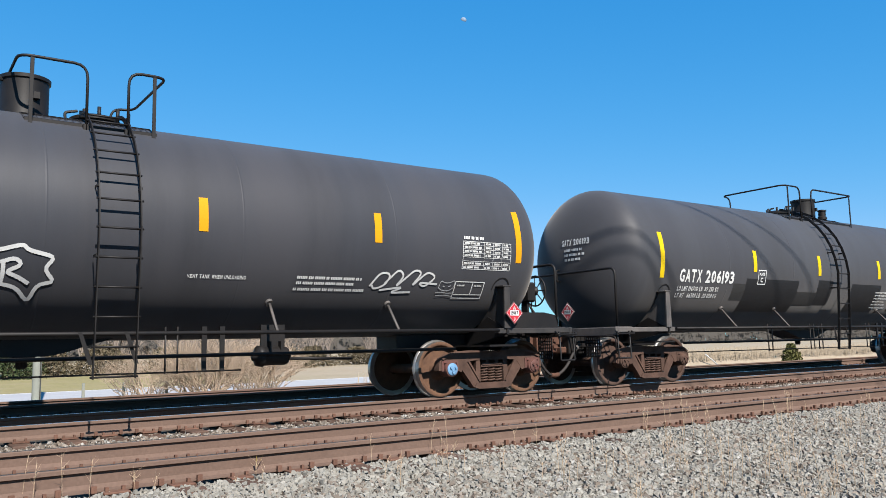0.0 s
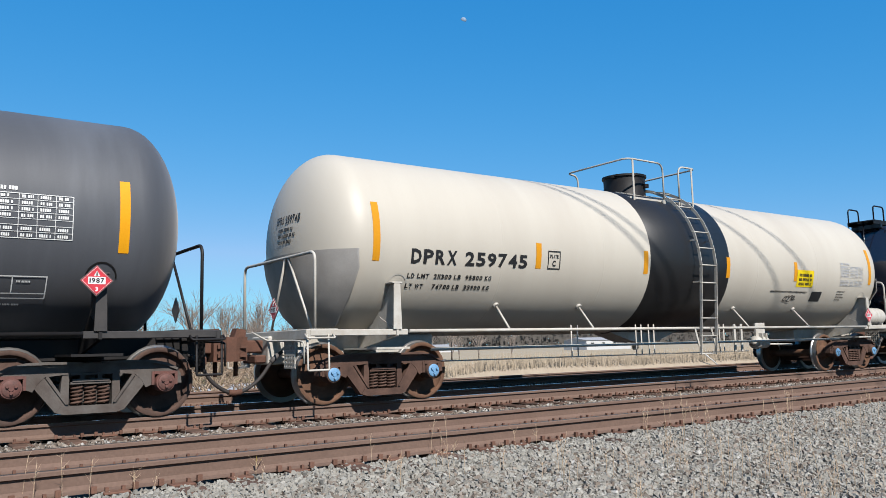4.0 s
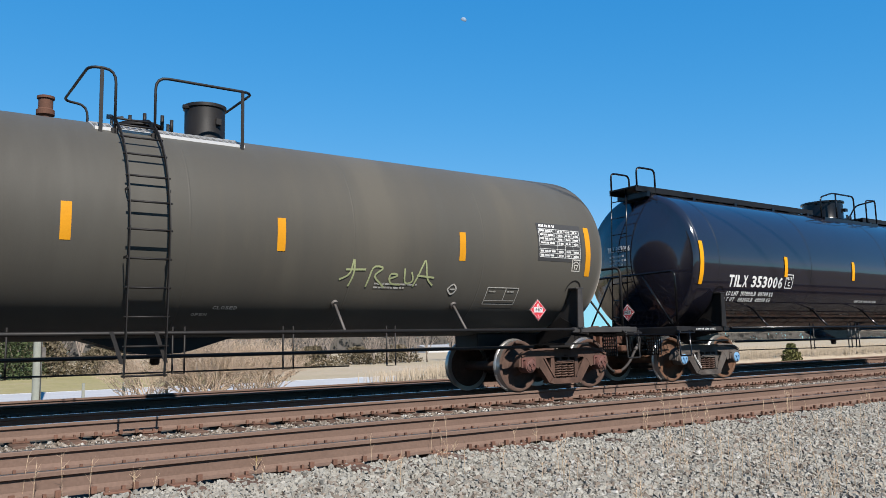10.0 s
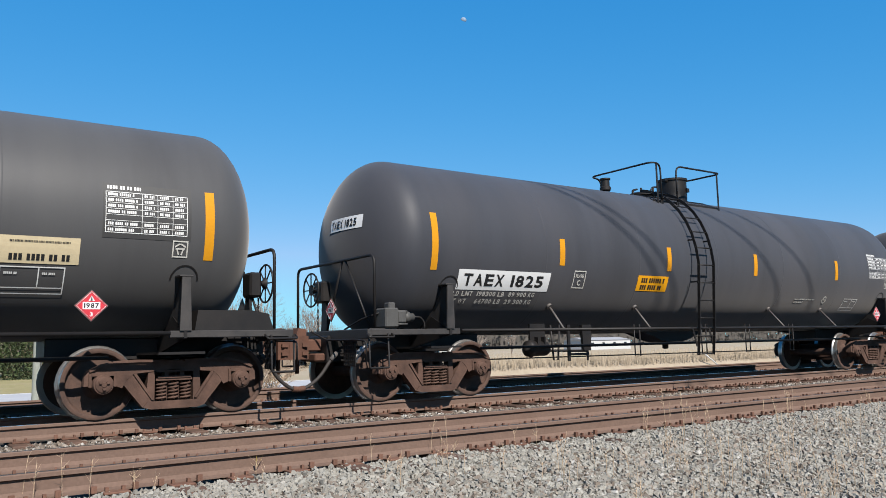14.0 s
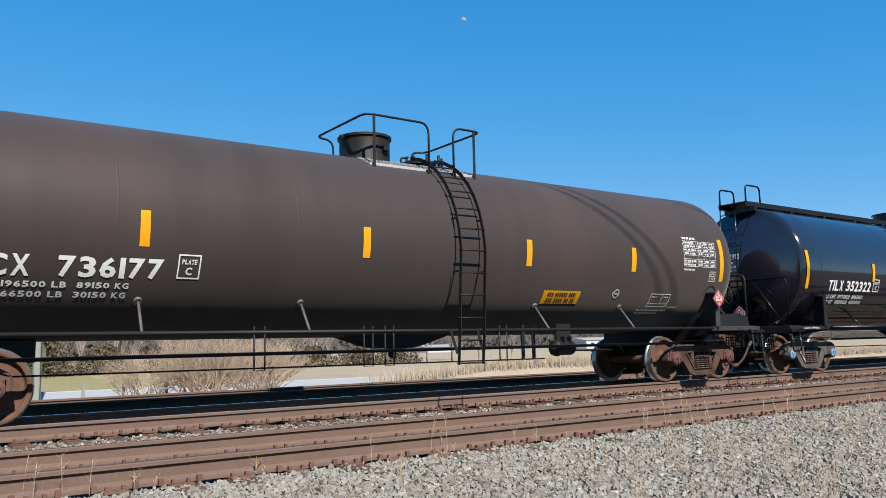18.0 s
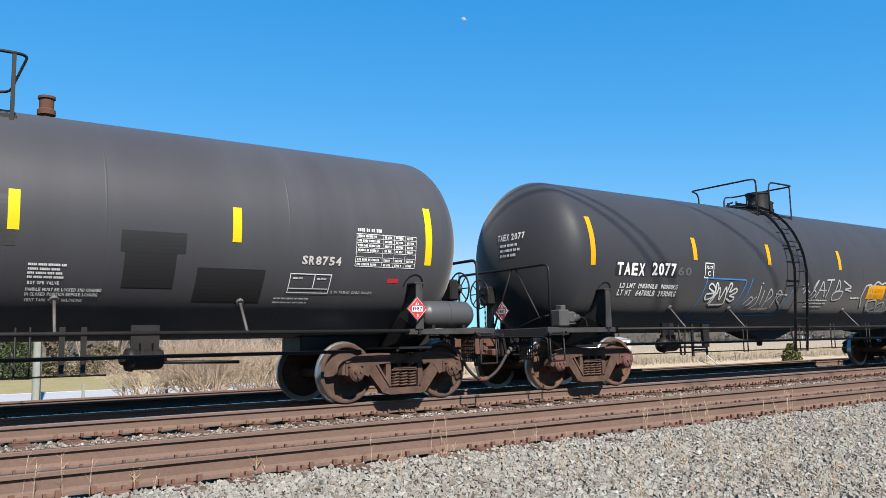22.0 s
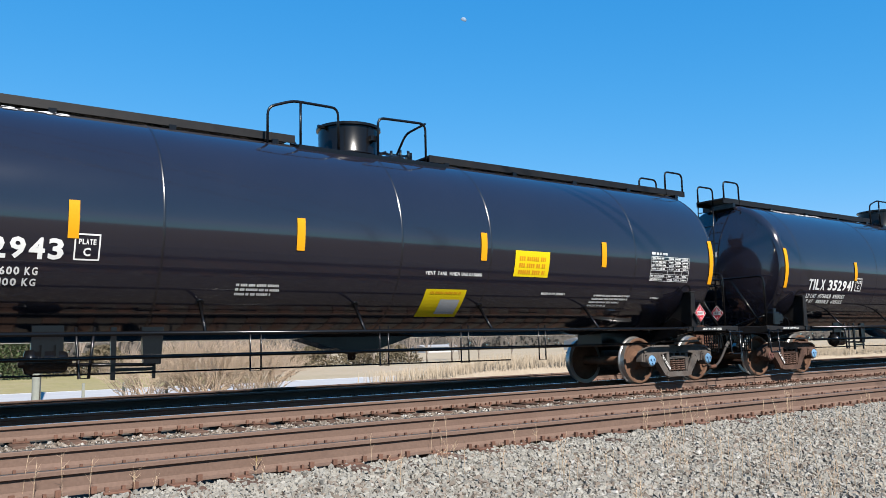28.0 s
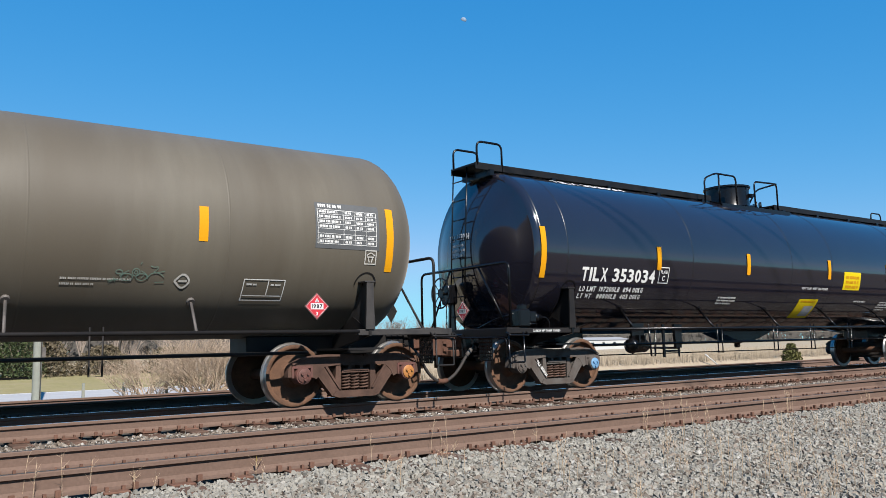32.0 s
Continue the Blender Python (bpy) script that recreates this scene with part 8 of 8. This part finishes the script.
part("disc", bm, M["moon_sky_tint"], moon, smooth=True)


# ---------------------------------------------------------------- vehicles on the road
def road_vehicle(name, paint_name, label, pickup):
    ob = tagged(new(name), label, "pickup truck" if pickup else "car")
    L_, w, z0 = (5.6, 0.98, 0.42) if pickup else (4.5, 0.88, 0.32)
    if pickup:
        out = [(-2.8, 0.5), (2.75, 0.45), (2.82, 0.75), (2.76, 1.08), (1.5, 1.22), (-0.75, 1.22), (-0.76, 1.25), (-2.8, 1.25)]
        cab = [(-0.75, 1.22), (1.45, 1.22), (0.72, 1.86), (0.45, 1.93), (-0.45, 1.93), (-0.68, 1.85)]
        glass = [(-0.58, 1.28), (1.18, 1.28), (0.62, 1.80), (-0.50, 1.82)]
    else:
        out = [(-2.2, 0.35), (2.2, 0.33), (2.26, 0.62), (2.1, 0.82), (1.1, 0.95), (-1.5, 1.0), (-2.2, 0.95)]
        cab = [(-1.7, 0.98), (1.15, 0.95), (0.35, 1.40), (-0.9, 1.44), (-1.3, 1.35)]
        glass = [(-1.45, 1.02), (0.95, 1.0), (0.28, 1.34), (-0.95, 1.37)]
    bm = bmesh.new()
    slab(bm, out, -w, w)
    bmesh.ops.bevel(bm, geom=bm.edges[:], offset=0.05, segments=2, affect="EDGES")
    body = part("body", bm, M[paint_name], ob, angle=35)
    bm = bmesh.new()
    slab(bm, cab, -w * 0.86, w * 0.86)
    bmesh.ops.bevel(bm, geom=bm.edges[:], offset=0.05, segments=2, affect="EDGES")
    part("cab", bm, M[paint_name], ob, angle=35)
    for s in (-1, 1):
        bm = bmesh.new()
        slab(bm, glass, s * w * 0.862, s * w * 0.872)
        part("side_window", bm, M["car_glass"], ob)
    bm = bmesh.new()
    xa = glass[1][0] + 0.06
    slab(bm, [(xa + 0.12, cab[1][1] + 0.05), (xa + 0.17, cab[1][1] + 0.05), (cab[2][0] + 0.08, cab[2][1] - 0.05), (cab[2][0] + 0.03, cab[2][1] - 0.05)], -w * 0.72, w * 0.72)
    part("windscreen", bm, M["car_glass"], ob)
    for s in (-1, 1):
        bm = bmesh.new()
        bbox(bm, out[2][0] - 0.10, out[2][0] - 0.01, s * w * 0.62 - 0.14, s * w * 0.62 + 0.14, out[2][1], out[2][1] + 0.16, 0.02)
        part("headlight", bm, M["alloy"], ob)
    wheels = []
    r = 0.40 if pickup else 0.33
    for x in ((1.75, -1.75) if pickup else (1.35, -1.3)):
        for s in (-1, 1):
            bm = bmesh.new()
            lathe(bm, [(r * 0.6, -0.12), (r * 0.95, -0.12), (r, -0.08), (r, 0.08), (r * 0.95, 0.12), (r * 0.6, 0.12)], "y", 24)
            wh = part("wheel", bm, M["rubber"], ob)
            wh.location = (x, s * (w - 0.1), r)
            bm = bmesh.new()
            lathe(bm, [(r * 0.6, -0.125), (r * 0.5, -0.10), (r * 0.15, -0.11), (0.01, -0.11)], "y", 18)
            lathe(bm, [(r * 0.6, 0.125), (r * 0.5, 0.10), (r * 0.15, 0.11), (0.01, 0.11)], "y", 18)
            for k in range(5):
                a = k * 2 * math.pi / 5
                for q in (-0.128, 0.128):
                    rod(bm, (0.05 * math.cos(a), q * 0.95, 0.05 * math.sin(a)), (r * 0.55 * math.cos(a), q, r * 0.55 * math.sin(a)), 0.025, 5)
            part("rim", bm, M["alloy"], wh)
            wheels.append((wh, x, s * (w - 0.1), r))
    return ob, wheels


BLUE = road_vehicle("pickup_truck", "car_blue", "bright blue pickup truck driving along the road", True)
RED = road_vehicle("car", "car_red", "red car driving along the road behind the reeds", False)


# ---------------------------------------------------------------- ballast stones, weeds
def bed_level(y):
    prof = ((1.8, -0.66), (3.8, -0.50), (5.35, -0.30), (5.8, -0.235), (30, -0.235))
    return np.interp(y, [p[0] for p in prof], [p[1] for p in prof])


def stones(name, pts, size, seed, label, mat="stone"):
    """Broken stone: sharp-edged lumps, joined."""
    rs = np.random.RandomState(seed)
    base = np.array([(x, y, z) for x in (-1, 1) for y in (-1, 1) for z in (-1, 1)], float)
    tri = np.array([(0, 1, 3), (0, 3, 2), (4, 6, 7), (4, 7, 5), (0, 4, 5), (0, 5, 1), (2, 3, 7), (2, 7, 6), (0, 2, 6), (0, 6, 4), (1, 5, 7), (1, 7, 3)])
    n = len(pts)
    sc = (size[0] + (size[1] - size[0]) * rs.uniform(0, 1, (n, 1, 1)) ** 1.6) * rs.uniform(0.55, 1.2, (n, 1, 3)) * 0.42
    v = (base[None] + rs.uniform(-0.55, 0.55, (n, 8, 3))) * sc
    for a, b in ((0, 1), (1, 2), (0, 2)):
        ang = rs.uniform(0, 2 * np.pi, (n, 1)) * (1.0 if (a, b) == (0, 1) else 0.25)
        c, q = np.cos(ang), np.sin(ang)
        va, vb = v[..., a] * c - v[..., b] * q, v[..., a] * q + v[..., b] * c
        v[..., a], v[..., b] = va, vb
    v = v + pts[:, None, :]
    f = (tri[None] + 8 * np.arange(n)[:, None, None]).reshape(-1)
    me = bpy.data.meshes.new(name)
    me.vertices.add(n * 8)
    me.vertices.foreach_set("co", v.reshape(-1))
    me.loops.add(len(f))
    me.loops.foreach_set("vertex_index", f)
    me.polygons.add(len(f) // 3)
    me.polygons.foreach_set("loop_start", np.arange(0, len(f), 3))
    me.polygons.foreach_set("loop_total", np.full(len(f) // 3, 3))
    me.shade_flat()
    me.update(calc_edges=True)
    me.materials.append(M[mat])
    return tagged(new(name, me), label, "ballast", kind="stuff")


rs = np.random.RandomState(3)
# the shoulder between the camera and the nearest rail: a wedge of the plan
def scatter(lo, hi, n, dz, up=0.0):
    q = rs.uniform(lo, hi, (n, 2))
    return np.column_stack([q, bed_level(q[:, 1]) + rs.uniform(-dz, dz, n) + up])


def shoulder(n, up):
    q = scatter((0.4, 2.0), (20.0, 6.46), n, 0.012, up)
    return q[(q[:, 1] > 6.7 - (q[:, 0] - 0.2) * 0.74) & (q[:, 1] > 0.36 * q[:, 0] + 0.2)]


stones("ballast_stones", shoulder(140000, 0.004), (0.015, 0.048), 5, "loose broken grey-green ballast stones")
stones("ballast_stones", shoulder(2600, 0.010), (0.017, 0.046), 9, "pale stones among the grey ballast", "pale_stone")
stones("ballast_stones", shoulder(24000, 0.008), (0.018, 0.050), 10, "brown stones among the grey ballast", "brown_stone")
edge = rs.uniform((0.4, 5.75), (26.0, 6.44), (15000, 2))
stones("ballast_stones", np.column_stack([edge, -0.205 - 0.10 * np.clip(5.95 - edge[:, 1], 0, 1) + rs.uniform(-0.02, 0.012, 15000)]), (0.02, 0.045), 12, "grey ballast stones heaped over the tie ends")
stones("ballast_stones", scatter((0.3, 8.3), (28.0, 10.75), 26000, 0.018, 0.0), (0.022, 0.055), 6, "brown-stained ballast stones between two tracks", "brown_stone")
stones("ballast_stones", scatter((0.3, 8.3), (28.0, 10.75), 6000, 0.018, 0.004), (0.020, 0.046), 11, "pale ballast stones between two tracks", "pale_stone")
stones("ballast_stones", scatter((0.5, 6.72), (24.0, 7.90), 9000, 0.02, -0.02), (0.025, 0.06), 7, "loose ballast stones between the rails", "brown_stone")
stones("ballast_stones", scatter((2.0, 12.6), (44.0, 15.2), 8000, 0.02, 0.0), (0.04, 0.08), 8, "loose ballast stones beyond the train", "brown_stone")


def weed(x, y, height, seed, n=3, spread=0.10, label="dry straw-coloured weed stalks in the ballast"):
    rg = random.Random(seed)
    ob = tagged(new("dry_weed"), label, "weed", "dry weeds in the ballast")
    z = float(bed_level(y))
    ob.matrix_basis = pose(x, y, z)
    for k in range(n):
        bm = bmesh.new()
        h = 1.15 * height * rg.uniform(0.6, 1.0)
        bx, by = rg.uniform(-spread, spread), rg.uniform(-spread, spread)
        lx, ly = rg.uniform(-0.15, 0.15) * h, rg.uniform(-0.15, 0.15) * h
        pts = [(bx + lx * t * t, by + ly * t * t, -0.02 + h * t) for t in (0, 0.3, 0.6, 0.85, 1.0)]
        tube(bm, pts, 0.0019, 4)
        for j in range(rg.randint(2, 9)):
            t = rg.uniform(0.45, 0.98)
            p = Vector((bx + lx * t * t, by + ly * t * t, h * t))
            rod(bm, p, p + Vector((rg.uniform(-0.06, 0.06), rg.uniform(-0.04, 0.04), rg.uniform(0.02, 0.07))), 0.0010, 3, caps=False)
        part("stalk", bm, M["straw"], ob)


WEEDS = ((4.47, 6.27, 0.37, 2), (4.51, 6.32, 0.41, 1), (1.28, 6.42, 0.44, 2), (0.93, 6.47, 0.33, 2), (3.58, 6.29, 0.27, 1), (3.49, 5.63, 0.19, 5), (4.03, 5.75, 0.23, 7), (4.43, 5.47, 0.21, 7), (7.18, 5.81, 0.55, 4), (7.36, 5.65, 0.49, 5), (5.93, 4.31, 0.45, 5), (6.38, 4.35, 0.44, 4), (6.85, 4.17, 0.48, 5),
         (6.87, 3.8, 0.44, 5), (5.41, 6.18, 0.3, 2), (7.35, 6.36, 0.27, 3), (10.09, 6.16, 0.38, 3), (6.14, 4.9, 0.39, 5), (7.69, 4.9, 0.53, 4), (8.57, 5.26, 0.44, 3), (5.41, 4.9, 0.26, 7), (4.84, 5.09, 0.21, 7), (1.74, 6.37, 0.18, 3), (2.51, 6.23, 0.16, 3), (9.33, 4.99, 0.45, 3), (6.37, 5.27, 0.31, 6))
for k, (x, y, h, n) in enumerate(WEEDS):
    weed(x, y, h, 100 + k, min(n, 4), 0.16)
rg = random.Random(77)
for k in range(26):
    y = rg.uniform(3.3, 6.0)
    weed(rg.uniform(max(2.2, 9.2 - 1.2 * y), 2.2 * y - 0.5), y, rg.uniform(0.12, 0.42), 300 + k, rg.randint(1, 4), 0.07)
leaf = tagged(new("fallen_leaf"), "curled yellow leaf caught on the rail", "leaf")
leaf.matrix_basis = pose(2.66, 6.47, -0.11, 20, 0, 30)
bm = bmesh.new()
for a in (-0.5, 0.1, 0.6):
    tip = Vector((math.sin(a) * 0.10, 0.01, math.cos(a) * 0.10))
    side = Vector((math.cos(a) * 0.018, 0.012, -math.sin(a) * 0.018))
    vs = [bm.verts.new(p) for p in (Vector((0, 0, -0.02)), tip * 0.5 + side, tip, tip * 0.5 - side)]
    bm.faces.new(vs)
part("blade", bm, M["leaf_yellow"], leaf)


# ---------------------------------------------------------------- motion
def motions():
    for i, car in enumerate(CARS):
        walk(car, [(float(t), pose(CAR_X[i] - RUN[t], TRAIN_Y, 0)) for t in range(33)])
    # wheels turn while their car is near the camera
    for ws, ax, x0, phase in WHEELSETS:
        rows = []
        for k in range(0, 961):
            t = k / 30
            if -12 < x0 - run(t) < 46:
                rows.append((t, pose(ax, 0, 0.457, 0, math.degrees(phase - run(t) / 0.457), 0)))
        if not rows:
            continue
        if rows[0][0] > 0.01:
            rows.insert(0, (0.0, rows[0][1]))
        if rows[-1][0] < 31.99:
            rows.append((32.0, rows[-1][1]))
        walk(ws, rows)
    # vehicles on the road
    for (ob, wheels), y, turn, at in ((BLUE, 48.1, 0, lambda t: 2.4 + 21.2 * (t - 20.0)), (RED, 52.7, 180, lambda t: 38.2 - 18.0 * (t - 11.0))):
        lo, hi = (17.0, 26.0) if turn == 0 else (6.0, 16.0)
        rows = [(t, pose(at(t), y, FIELD + 0.02, 0, 0, turn)) for t in (0.0, lo, 0.5 * (lo + hi), hi, 32.0)]
        walk(ob, rows)
        # its wheels turn while it is in sight
        a, b = (19.0, 24.0) if turn == 0 else (9.5, 14.0)
        for wh, wx, wy, r in wheels:
            turns = [(a + k / 40, pose(wx, wy, r, 0, math.degrees(abs(at(a + k / 40) - at(a)) / r), 0)) for k in range(int((b - a) * 40))]
            walk(wh, [(0.0, turns[0][1])] + turns + [(32.0, turns[-1][1])])


motions()
